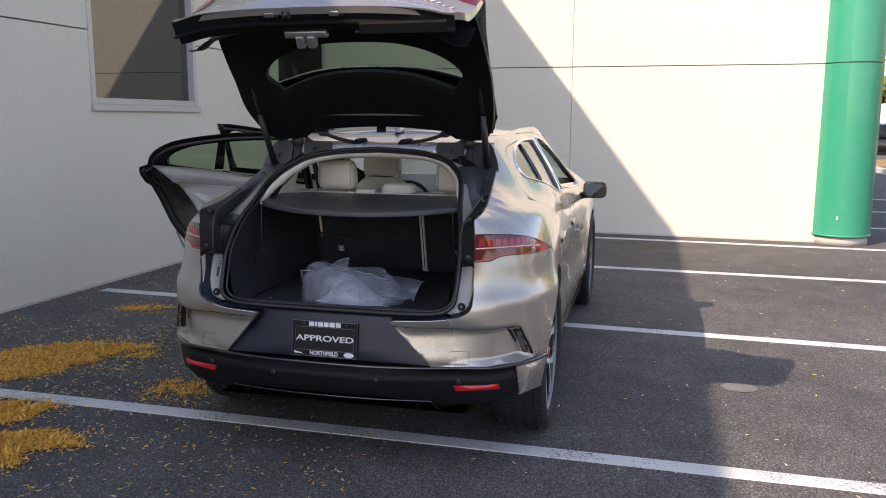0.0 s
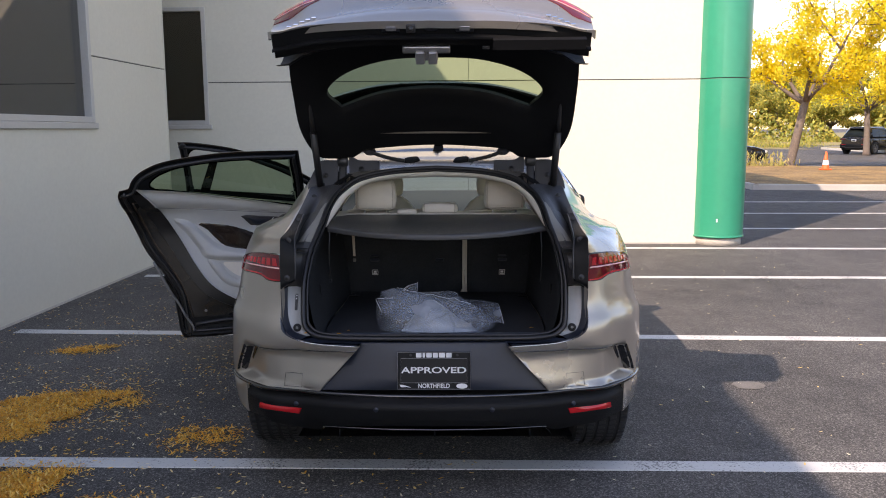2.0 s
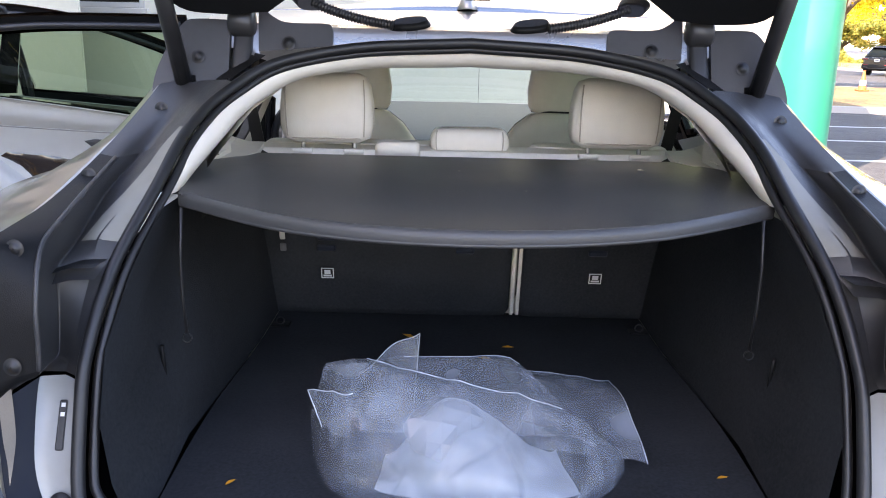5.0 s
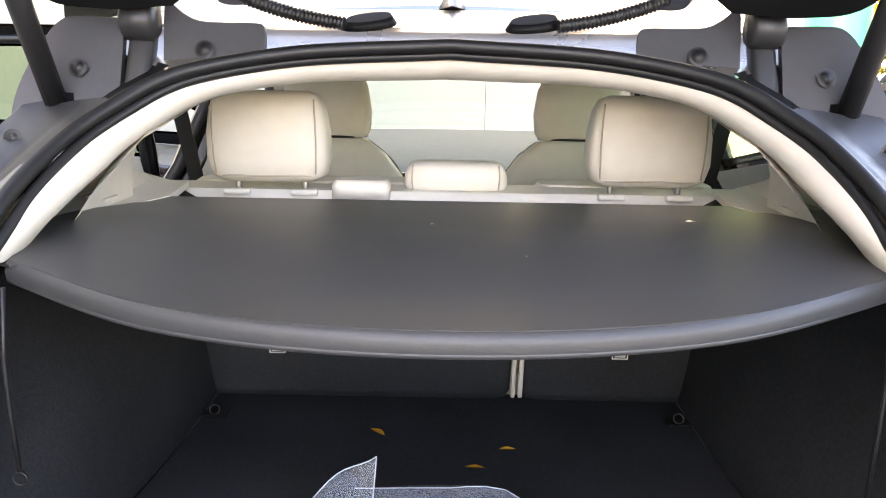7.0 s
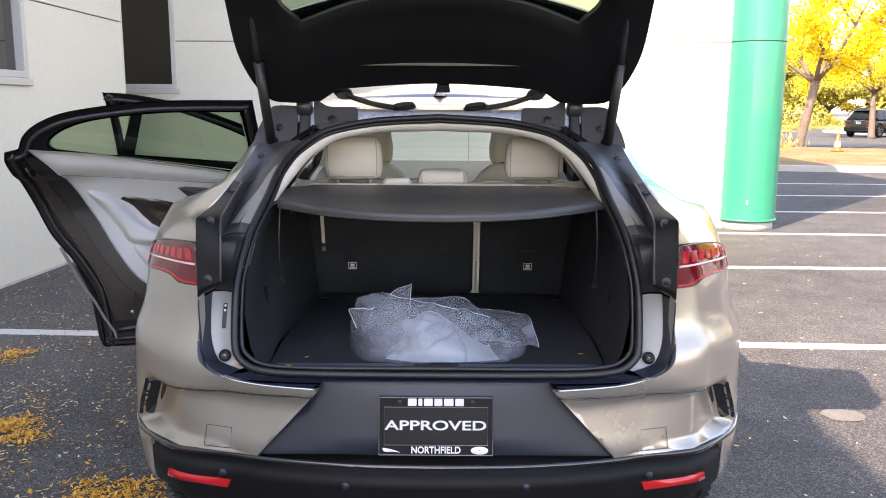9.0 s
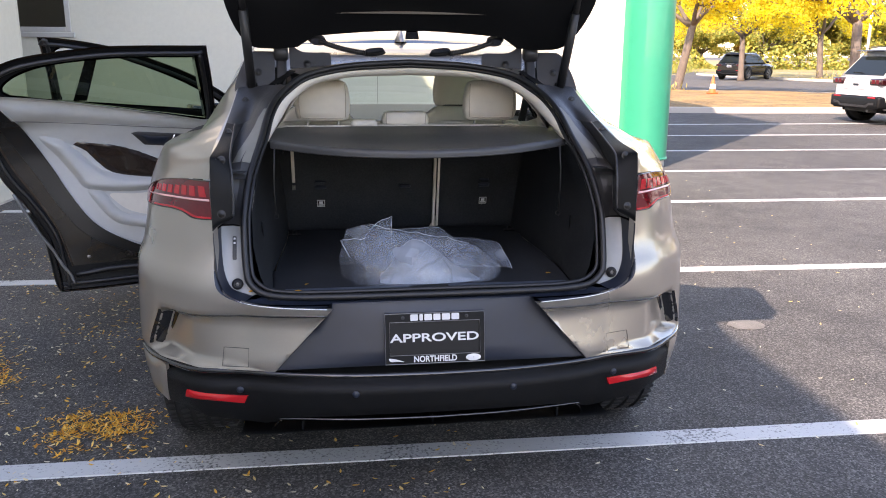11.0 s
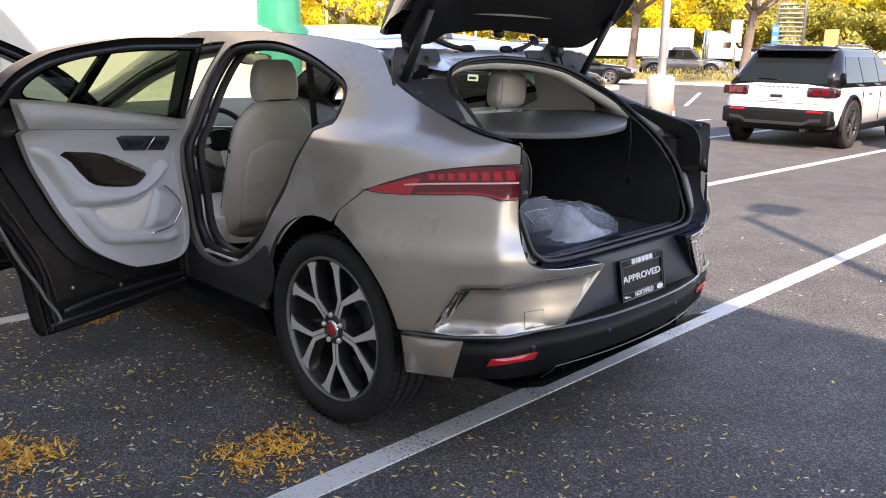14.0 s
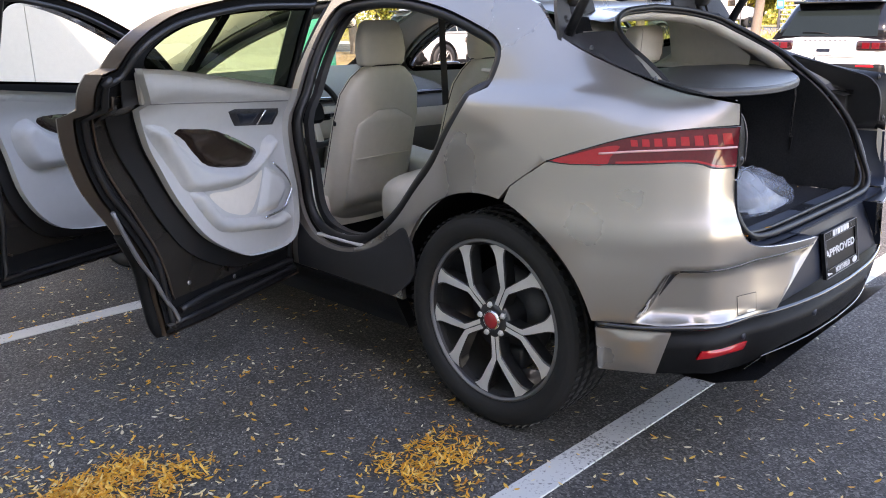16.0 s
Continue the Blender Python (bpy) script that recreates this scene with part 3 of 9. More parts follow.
def window_west(y0, y1, z0, z1):
    w = thing("window_1", "dark window in a white aluminium frame", "window", BUILD, kind="structure")
    x = WX
    f = 0.06
    part("window_frame", joined(slab(x - 0.12, x + 0.012, y0, y0 + f, z0, z1, 0.005), slab(x - 0.12, x + 0.012, y1 - f, y1, z0, z1, 0.005),
                                slab(x - 0.12, x + 0.012, y0 + f, y1 - f, z0, z0 + f, 0.005), slab(x - 0.12, x + 0.012, y0 + f, y1 - f, z1 - f, z1, 0.005)), ALU, w)
    part("window_sill", slab(x - 0.1, x + 0.03, y0 - 0.01, y1 + 0.03, z0 - 0.065, z0 - 0.002, 0.006), ALU, w)
    p = part("pane", slab(x - 0.08, x - 0.07, y0 + f, y1 - f, z0 + f, z1 - f, 0.0), PANE, w)
    p.visible_shadow = False
    # dark sheet added behind the pane in place of the room's shade
    part("room_sheet", slab(x - 0.22, x - 0.20, y0, y1, z0, z1, 0.0), DARK_ROOM, w, "dark sheet standing in for the unlit room")
    return w


def window_north(x0, x1, z0, z1):
    w = thing("window_2", "dark window in a white aluminium frame", "window", BUILD, kind="structure")
    f, y = 0.06, FY
    part("window_frame", joined(slab(x0, x0 + f, y - 0.012, y + 0.12, z0, z1, 0.005), slab(x1 - f, x1, y - 0.012, y + 0.12, z0, z1, 0.005),
                                slab(x0 + f, x1 - f, y - 0.012, y + 0.12, z0, z0 + f, 0.005), slab(x0 + f, x1 - f, y - 0.012, y + 0.12, z1 - f, z1, 0.005)), ALU, w)
    part("window_sill", slab(x0, x1 + 0.04, y - 0.03, y + 0.1, z0 - 0.065, z0 - 0.002, 0.006), ALU, w)
    p = part("pane", slab(x0 + f, x1 - f, y + 0.07, y + 0.08, z0 + f, z1 - f, 0.0), PANE, w)
    p.visible_shadow = False
    # same dark sheet here, standing in for an unlit room
    part("room_sheet", slab(x0, x1, y + 0.2, y + 0.22, z0, z1, 0.0), DARK_ROOM, w, "dark sheet standing in for the unlit room")
    return w


window_west(*W1)
window_north(*W2)

# base strip of the walls
tagged(part("baseboard", joined(slab(WX, WX + 0.012, -14, CORNER, 0.0, 0.02, 0.0), slab(-6, 3.6, FY - 0.012, FY, 0.0, 0.02, 0.0)), CONCRETE, matrix=BUILD), "pale mortar strip along the wall base", "trim", kind="structure")


def green_column():
    c = thing("column", "round green enamelled steel column on a concrete foot", "column", BUILD @ pose(3.60, FY + 0.12, 0))
    r = 0.365
    part("concrete_foot", lathe([(0.001, 0), (r - 0.02, 0), (r - 0.03, 0.11), (0.001, 0.11)], 32), CONCRETE, c, "chipped concrete foot")
    for z0, z1 in ((0.13, 2.315), (2.33, 4.6), (4.615, TOP + 0.1)):
        part("cladding", lathe([(0.01, z0), (r, z0), (r, z0 + 0.002), (r, z1 - 0.002), (r, z1), (0.01, z1)], 64), GREEN, c)
    part("base_ring", lathe([(r - 0.02, 0.11), (r + 0.012, 0.11), (r + 0.012, 0.135), (r - 0.02, 0.135)], 64), GREEN, c)
    part("core", lathe([(0.02, 0.1), (r - 0.015, 0.1), (r - 0.015, TOP), (0.02, TOP)], 32), JOINT, c)
    part("tag", box(-0.10, -r - 0.001, 0.36, 0.02, 0.004, 0.05), WHITE_PRINT, c, "small white sticker")
    return c


green_column()

# ---- the car: rear axle at y 0, rear bumper towards -y ----
car = thing("car", "taupe metallic electric crossover with open tailgate and open doors", "car", pose(0, 0, 0.03))

PLAN = [(0.0, -0.875), (0.2, -0.868), (0.35, -0.850), (0.5, -0.818), (0.6, -0.776), (0.67, -0.735), (0.735, -0.685), (0.80, -0.62), (0.85, -0.56), (0.885, -0.49), (0.915, -0.40), (0.935, -0.31),
        (0.948, -0.20), (0.953, -0.05), (0.950, 0.15), (0.938, 0.45), (0.922, 0.9), (0.915, 1.5), (0.922, 2.1), (0.938, 2.6),
        (0.945, 3.0), (0.935, 3.25), (0.90, 3.45), (0.82, 3.61), (0.68, 3.73), (0.45, 3.80), (0.2, 3.835), (0.0, 3.84)]
_len = [0.0]
for (ax, ay), (bx, by) in zip(PLAN, PLAN[1:]):
    _len.append(_len[-1] + math.hypot(bx - ax, by - ay))
PX, PY = spline([(s, p[0]) for s, p in zip(_len, PLAN)]), spline([(s, p[1]) for s, p in zip(_len, PLAN)])
S_END = _len[-1]
sx = spline([(p[0], s) for p, s in list(zip(PLAN, _len))[:14]])
sy = spline([(p[1], s) for p, s in list(zip(PLAN, _len))])

ZTOP = spline([(-0.74, 1.135), (-0.55, 1.160), (-0.36, 1.212), (-0.07, 1.325), (0.083, 1.445), (0.3, 1.480), (0.6, 1.505), (1.0, 1.520), (1.4, 1.522),
               (1.8, 1.475), (2.1, 1.375), (2.4, 1.250), (2.75, 1.09), (3.0, 1.0), (3.3, 0.93), (3.6, 0.84)])
XTOP = spline([(-0.74, 0.665), (-0.55, 0.663), (-0.36, 0.655), (-0.07, 0.640), (0.083, 0.594), (0.3, 0.600), (0.6, 0.605), (1.0, 0.612), (1.4, 0.615),
               (1.8, 0.625), (2.1, 0.645), (2.4, 0.68), (2.75, 0.73), (3.0, 0.76), (3.3, 0.76), (3.6, 0.70)])
D_REAR = spline([(0.22, -0.10), (0.27, -0.06), (0.32, -0.03), (0.40, -0.008), (0.47, 0.004), (0.50, 0.008), (0.58, -0.004), (0.645, -0.012), (0.665, 0.004), (0.70, 0.012), (0.74, 0.008), (0.78, -0.008), (0.82, -0.028), (0.86, -0.036), (0.92, -0.030), (1.00, -0.006), (1.06, 0.0), (1.2, 0.0)])
D_SIDE = spline([(0.22, -0.06), (0.28, -0.03), (0.35, -0.008), (0.42, -0.012), (0.55, -0.03), (0.68, -0.026), (0.80, -0.012), (0.90, 0.0), (1.2, 0.0)])


D_CORNER = spline([(0.22, -0.03), (0.28, 0.02), (0.34, 0.046), (0.45, 0.062), (0.53, 0.066), (0.63, 0.063), (0.70, 0.060), (0.745, 0.059), (0.78, 0.053), (0.81, 0.040), (0.85, 0.027), (0.93, 0.012), (1.0, 0.001), (1.06, 0.0), (1.2, 0.0)])
S_VENT = sx(0.862)
S_C0, S_C1, S_C2, S_C3 = sx(0.56), sx(0.74), sy(-0.42), sy(0.10)


def shell(s, z, off=0.0):
    """A point of the outer skin: s runs from the middle of the tail along the side, z is the height."""
    k = -1 if s < 0 else 1
    s = abs(s)
    x, y = PX(s), PY(s)
    e = 0.01
    t = Vector((PX(s + e) - PX(max(s - e, 0)), PY(s + e) - PY(max(s - e, 0)))).normalized()
    nx, ny = -t.y * -1, t.x * -1
    flare = math.exp(-((y / 0.5) ** 4)) + math.exp(-(((y - 2.99) / 0.5) ** 4))
    w = smoothstep(0.30, 0.55, y) if y < 1.5 else 1 - smoothstep(2.4, 2.65, y)
    d = D_REAR(z) * (1 - smoothstep(-0.45, -0.2, y)) + D_SIDE(z) * w * (1 - 0.3 * min(flare, 1))
    c = smoothstep(S_C0, S_C1, s) * (1 - 0.85 * smoothstep(S_C2, S_C3, s)) if s < S_C3 else 0.15 * (1 - smoothstep(S_C3, S_C3 + 0.3, s))
    d += (D_CORNER(z) - d) * c + off
    if 0.5 < s < S_VENT + 0.02 and z < 0.67:
        cut = S_VENT - 0.075 * (z - 0.50) / 0.15
        d -= 0.052 * smoothstep(cut + 0.006, cut - 0.034, s) * smoothstep(0.55, 0.90, s) * smoothstep(0.662, 0.640, z) * smoothstep(0.486, 0.515, z)
    if y > -0.2:
        d += (min(z, 0.45) - 0.45) * 0.06
    x, y = x + nx * d, y + ny * d
    if PY(s) > -0.741 and s > 0.7:
        y0 = PY(s)
        ztop, xtop = ZTOP(y0), XTOP(y0)
        zsh = min(0.965, ztop - 0.11)
        if z > zsh:
            u = (z - zsh) / (ztop - zsh)
            x0 = x
            rear = x0 + (xtop + off - x0) * (1 - math.sqrt(1 - 0.97 * min(max(u, 0), 1) ** 2)) / 0.8268
            zb = 1.07 + 0.06 * smoothstep(1.2, 0.2, y0)
            shelf = 0.085 * smoothstep(0.55, 0.10, y0)
            if ztop > zb + 0.05:
                if z < zb:
                    q = (z - zsh) / (zb - zsh)
                    mid = x0 - 0.055 * q ** 1.6
                else:
                    q = (z - zb) / (ztop - zb)
                    mid = x0 - 0.055 - shelf * smoothstep(0, 0.03, z - zb) + (xtop + off - x0 + 0.055 + shelf) * (0.80 * q + 0.20 * q * q)
            else:
                mid = rear
            w = smoothstep(-0.50, -0.16, y0) * (1 - smoothstep(2.3, 2.7, y0))
            x = rear * (1 - w) + mid * w
    return Vector((k * x, y, z))


def inward(s, z):
    a = shell(s, z)
    return (shell(s, z, -0.05) - a).normalized()


def on_side(y, z, off=0.0):
    return shell(sy(y), z, off)


def side_sheet(loop, off=0.0, step=0.03, holes=(), depth=0.012, left=False, back=False):
    """A panel of the car's flank from an outline in (y, z)."""
    f = lambda y, z: on_side(y, z, off)
    g = lambda y, z: (on_side(y, z, off - 0.05) - on_side(y, z, off)).normalized()
    bm = sheet(loop, f, step, holes, depth, g, back)
    bmesh.ops.recalc_face_normals(bm, faces=bm.faces)
    fix_out(bm)
    return mirrored(bm) if left else bm


def fix_out(bm):
    """Faces look away from the car's middle."""
    c = Vector((0, 1.4, 0.8))
    if sum(f.normal.dot(f.calc_center_median() - c) * f.calc_area() for f in bm.faces) < 0:
        bmesh.ops.reverse_faces(bm, faces=bm.faces)


def belt_sheet(loop, off=0.0, step=0.03, holes=(), depth=0.012, back=False):
    bm = sheet(loop, lambda s, z: shell(s, z, off), step, holes, depth, inward, back)
    bmesh.ops.recalc_face_normals(bm, faces=bm.faces)
    fix_out(bm)
    return bm


# outlines on the flank (y, z)
DOOR_R = curve([(1.165, 0.285, 1), (1.172, 0.70), (1.175, 1.05), (1.150, 1.28), (1.105, 1.487, 1), (0.8, 1.490), (0.6, 1.484), (0.32, 1.448), (0.185, 1.400), (0.115, 1.345), (0.085, 1.285, 1), (0.030, 1.272, 1), (0.022, 1.22),
                (0.055, 1.13), (0.105, 1.0), (0.16, 0.86), (0.25, 0.72), (0.325, 0.57), (0.345, 0.43), (0.36, 0.285, 1)], 7)
DOOR_F = curve([(2.29, 0.29, 1), (2.31, 0.6), (2.30, 0.9), (2.28, 1.135, 1), (2.0, 1.290), (1.78, 1.375), (1.515, 1.452), (1.25, 1.487), (1.118, 1.489, 1), (1.165, 1.28), (1.190, 1.05), (1.186, 0.70), (1.180, 0.29, 1)], 7)
GLASS_R = curve([(1.13, 1.112, 1), (1.10, 1.27), (1.058, 1.440, 1), (0.8, 1.444), (0.6, 1.436), (0.41, 1.414), (0.285, 1.376), (0.215, 1.328), (0.205, 1.290), (0.235, 1.266, 1)], 7)
GLASS_F = curve([(2.21, 1.075, 1), (2.20, 1.12), (1.95, 1.255), (1.7, 1.352), (1.45, 1.425), (1.25, 1.447), (1.185, 1.39), (1.19, 1.27), (1.235, 1.13, 1)], 7)
HOLE_R = curve([(1.103, 0.62), (1.108, 0.80), (1.118, 1.05), (1.122, 1.25), (1.090, 1.395), (1.0, 1.436), (0.75, 1.442), (0.494, 1.402), (0.297, 1.342), (0.163, 1.282), (0.135, 1.20), (0.173, 1.077), (0.256, 0.924), (0.362, 0.809), (0.495, 0.68),
                (0.647, 0.57), (0.765, 0.514), (0.90, 0.498), (1.037, 0.53)], 6)
ARCH_R, ARCH_F = (0.0, 0.375, 0.447), (2.99, 0.375, 0.440)
LAMP_TIP, SEAM_Y = (-0.256, 0.958), -0.735


def arc(cy, cz, r, a0, a1, n=18):
    return [(cy + r * math.cos(radians(a0 + (a1 - a0) * i / n)), cz + r * math.sin(radians(a0 + (a1 - a0) * i / n))) for i in range(n + 1)]


def on_body(loop):
    """A door's outline kept clear of the wheel arch and the sill."""
    out = []
    for y, z in loop:
        z = max(z, 0.352)
        if y < 0.6:
            z = min(z, ZTOP(y) - 0.05)
        r2 = (ARCH_R[2] + 0.014) ** 2 - (z - ARCH_R[1]) ** 2
        if y < 1 and r2 > 0:
            y = max(y, math.sqrt(r2))
        out.append((y, z))
    return out


def ends(c, z):
    return math.degrees(math.asin((z - c[1]) / c[2]))


# flank: roof rail, quarter, pillars and front wing in one pressing
top_edge = [(y, ZTOP(y) - 0.002) for y in np.linspace(-0.73, 3.40, 90)]
lamp_top = curve([(-0.735, 1.076), (-0.62, 1.066), (-0.50, 1.045), (-0.38, 1.006), (-0.256, 0.960)], 6, False)
flank = (top_edge + [(3.46, 0.80), (3.45, 0.60)] + arc(*ARCH_F, 12, 180 - ends(ARCH_F, 0.335)) + [(2.3, 0.335), (1.4, 0.335), (0.6, 0.335)] + arc(*ARCH_R, ends(ARCH_R, 0.335), 100)
         + [(-0.12, 0.865), (-0.19, 0.915)] + lamp_top[::-1])
for left in (False, True):
    side = part("body_side", side_sheet(flank, 0.0, 0.03, [inset(HOLE_R, -0.032), inset(on_body(DOOR_F), 0.02)] if left else [on_body(DOOR_R), on_body(DOOR_F)], 0.02, left), PAINT, car, "taupe metallic body side pressing")
    low = [(2.50, 0.332), (0.50, 0.332), (0.46, 0.20), (2.54, 0.20)]
    part("sill", side_sheet(low, -0.004, 0.05, (), 0.05, left), BLACK_PLASTIC, car, "black plastic sill")
    for c, r in ((0.0, ARCH_R), (2.99, ARCH_F)):
        k = -1 if left else 1
        prof = [[Vector((k * x, c + math.cos(a) * 0.455, 0.375 + math.sin(a) * 0.455)) for a in np.linspace(radians(-4), radians(184), 30)] for x in (0.90, 0.60)]
        wall = [Vector((k * 0.60, c + math.cos(a) * 0.01, 0.375 + math.sin(a) * 0.01)) for a in np.linspace(radians(-4), radians(184), 30)]
        part("wheel_arch_liner", loft(prof + [wall], closed=False, ends=False), BLACK_PLASTIC, car)

# tail: bumper skin from arch to arch, below lamps and tailgate
lamp_low = curve([(-0.256, 0.956), (-0.32, 0.953), (-0.40, 0.957), (-0.50, 0.964), (-0.60, 0.970), (-0.645, 0.969), (-0.668, 0.964), (-0.695, 0.952), (-0.735, 0.951)], 6, False)


def to_s(loop, k=1):
    return [(k * sy(y), z) for y, z in loop]


sA = sy(-0.735)
half = to_s([(-0.19, 0.911), (-0.12, 0.861)] [::-1] + [(-0.20, 0.915)] + [(-0.25, 0.952)] + lamp_low[1:], 1)
gate_low = [(sA, 0.92), (sA - 0.004, 0.86), (sx(0.662), 0.80), (sx(0.643), 0.738), (sx(0.59), 0.706), (sx(0.50), 0.696), (sx(0.33), 0.693)]
arch_low = to_s(arc(*ARCH_R, 103, 180 - ends(ARCH_R, 0.488)))
right = arch_low[::-1] + half + curve(gate_low, 5, False)
diff = [(sx(0.315), 0.693), (sx(0.495), 0.488)]
bumper_right = right + diff + [(sx(0.7), 0.488), (sy(-0.60), 0.488)]
VENT = [(S_VENT - 0.075 * (z - 0.50) / 0.15 + 0.002, z) for z in np.linspace(0.512, 0.648, 9)] + [(S_VENT - 0.075 * (z - 0.50) / 0.15 - 0.022 - 0.026 * (z - 0.52) / 0.122, z) for z in np.linspace(0.648, 0.512, 9)]
for k in (1, -1):
    part("bumper_skin", belt_sheet([(k * a, b) for a, b in bumper_right], 0.0, 0.014, (), 0.02), PAINT, car, "taupe metallic bumper corner")
    part("bumper_vent", belt_sheet([(k * a, b) for a, b in VENT], 0.0015, 0.012, (), 0.001), BLACK_GLOSS, car, "black corner vent")
    blade = [(sx(0.33), 0.672), (sx(0.6), 0.662), (sx(0.79), 0.652)]
    part("bumper_crease", tube([shell(k * s, z, -0.001) for s, z in curve(blade, 8, False)], 0.0035, 6), BLACK_GLOSS, car)
    patch = [(k * sy(-0.615), 0.468), (k * sy(-0.445), 0.468), (k * sy(-0.452), 0.325), (k * sy(-0.590), 0.325)]
    part("bumper_side_patch", belt_sheet(patch, 0.004, 0.03, (), 0.012), PAINT, car, "taupe painted lower corner")
    flap = [(k * sx(0.575), 0.555), (k * sx(0.645), 0.555), (k * sx(0.645), 0.497), (k * sx(0.575), 0.497)]
    part("tow_cover_edge", tube([shell(s, z, 0.0) for s, z in flap], 0.0014, 5, True), TRIM_GREY, car)
    refl = [(k * sx(0.588), 0.394), (k * sx(0.600), 0.368), (k * sy(-0.672), 0.376), (k * sy(-0.680), 0.403)]
    part("reflector", belt_sheet(refl, 0.006, 0.02, (), 0.012), RED_REFLECTOR, car, "red bumper reflector")
    for s in (0.25, 0.62):
        part("parking_sensor", moved(lathe([(0.001, 0), (0.011, 0), (0.012, -0.008)], 16), Matrix.Translation(shell(k * s, 0.415, 0.003)) @ pose(0, 0, 0, 90, 0, 0)), SLATE, car)
sB = sy(-0.448)
low_loop = [(-sB, 0.472), (sB, 0.472), (sB, 0.330), (sy(-0.60), 0.326), (sx(0.70), 0.312), (sx(0.56), 0.285), (sx(0.50), 0.302), (sx(0.47), 0.318), (-sx(0.47), 0.318), (-sx(0.50), 0.302), (-sx(0.56), 0.285), (-sx(0.70), 0.312), (-sy(-0.60), 0.326), (-sB, 0.330)]
part("lower_bumper", belt_sheet(low_loop, -0.001, 0.035, (), 0.04), BLACK_PLASTIC, car, "black textured lower bumper")
part("trim_strip", tube([shell(s, 0.480, -0.002) for s in np.linspace(-sB, sB, 70)], 0.009, 6), BLACK_GLOSS, car, "gloss black trim strip")
edge = [shell(s, z, 0.002) for s, z in curve([(-sx(0.54), 0.262, 1), (-sx(0.50), 0.302), (-sx(0.45), 0.318), (0, 0.320), (sx(0.45), 0.318), (sx(0.50), 0.302), (sx(0.54), 0.262, 1)], 8, False)]
part("diffuser_edge", tube(edge, 0.004, 6), BLACK_GLOSS, car, "gloss black diffuser edge")
under = [[Vector((x, y, z)) for x in np.linspace(-0.62, 0.62, 9)] for y, z in ((-0.84, 0.29), (-0.70, 0.235), (-0.3, 0.21), (0.5, 0.20), (3.5, 0.21))]
part("underbody", loft(under, closed=False, ends=False), BLACK_PLASTIC, car)
for x in (-0.42, 0.0, 0.42):
    part("diffuser_fin", box(x, -0.70, 0.280, 0.008, 0.16, 0.035, 0.002, 1), BLACK_PLASTIC, car)


def plate_face(x, z, off=0.0):
    return Vector((x, -(0.806 + (0.693 - z) * 0.17) + 0.12 * x * x - off, z))


panel = [(-0.315, 0.693), (0.315, 0.693), (0.49, 0.488), (-0.49, 0.488)]
plate_panel = part("plate_panel", sheet(panel, plate_face, 0.04, (), 0.02, lambda a, b: (0, 1, 0)), SLATE, car, "dark slate number plate panel")
for k in (1, -1):
    part("plate_panel_cheek", loft([[shell(k * sx(0.315 + (0.495 - 0.315) * t), 0.693 - 0.205 * t, 0.0) for t in np.linspace(0, 1, 8)],
                                    [plate_face(k * (0.315 + (0.49 - 0.315) * t), 0.693 - 0.205 * t) for t in np.linspace(0, 1, 8)]], closed=False, ends=False), SLATE, car)
PLATE_M = Matrix.Translation(plate_face(0.0, 0.583, 0.012)) @ pose(0, 0, 0, 90 - 9.6, 0, 0)
plate = part("plate_holder", sheet([(-0.157, 0.080), (0.157, 0.080), (0.157, -0.080), (-0.157, -0.080)], lambda a, b: Vector((a, b, 0.004)), 0.1,
                                   [[(-0.142, 0.052), (0.142, 0.052), (0.142, -0.052), (-0.142, -0.052)]], 0.012, lambda a, b: (0, 0, -1)), BLACK_PLASTIC, car, "black dealer plate frame", PLATE_M)
part("plate", box(0, 0, -0.003, 0.30, 0.15, 0.004, 0.001, 1), PLATE_BLACK, plate, "black dealer plate")
part("plate_outline", tube([Vector((x, y, 0.006)) for x, y in ((-0.156, 0.079), (0.156, 0.079), (0.156, -0.079), (-0.156, -0.079))], 0.0016, 6, True), RIM_SILVER, plate)
part("plate_outline", tube([Vector((x, y, 0.0045)) for x, y in ((-0.142, 0.052), (0.142, 0.052), (0.142, -0.052), (-0.142, -0.052))], 0.0010, 6, True), RIM_SILVER, plate)
writing("lettering", "APPROVED", 0.036, pose(0, 0.0, 0.0), WHITE_PRINT, plate, 0.280, 0.001, 0.0006)
writing("lettering", "NORTHFIELD", 0.026, pose(0, -0.066, 0.0045), WHITE_PRINT, plate, 0.135, 0.001, 0.0006)
for i, w in enumerate((0.024, 0.011, 0.024, 0.022, 0.026, 0.024)):
    part("print_bar", box(-0.077 + sum((0.024, 0.011, 0.024, 0.022, 0.026, 0.024)[:i]) + 0.0045 * i + w / 2, 0.066, 0.0050, w, 0.020, 0.002, 0.002, 1), WHITE_PRINT, plate)
part("print_mark", moved(lathe([(0.001, 0.001), (0.009, 0.001), (0.011, 0)], 20), pose(0.120, -0.066, 0.0045) @ Matrix.Diagonal((2.2, 1, 1, 1))), WHITE_PRINT, plate)
part("print_mark", sheet(curve([(-0.145, -0.060), (-0.12, -0.064), (-0.098, -0.072), (-0.118, -0.070), (-0.140, -0.070)], 4), lambda a, b: Vector((a, b, 0.0055)), 0.01), WHITE_PRINT, plate)
for x in (-0.10, 0.10):
    for y in (0.066,):
        part("screw", moved(lathe([(0.001, 0.002), (0.005, 0.001), (0.006, 0)], 12), pose(x, y, 0.0045)), DARK_STEEL, plate)

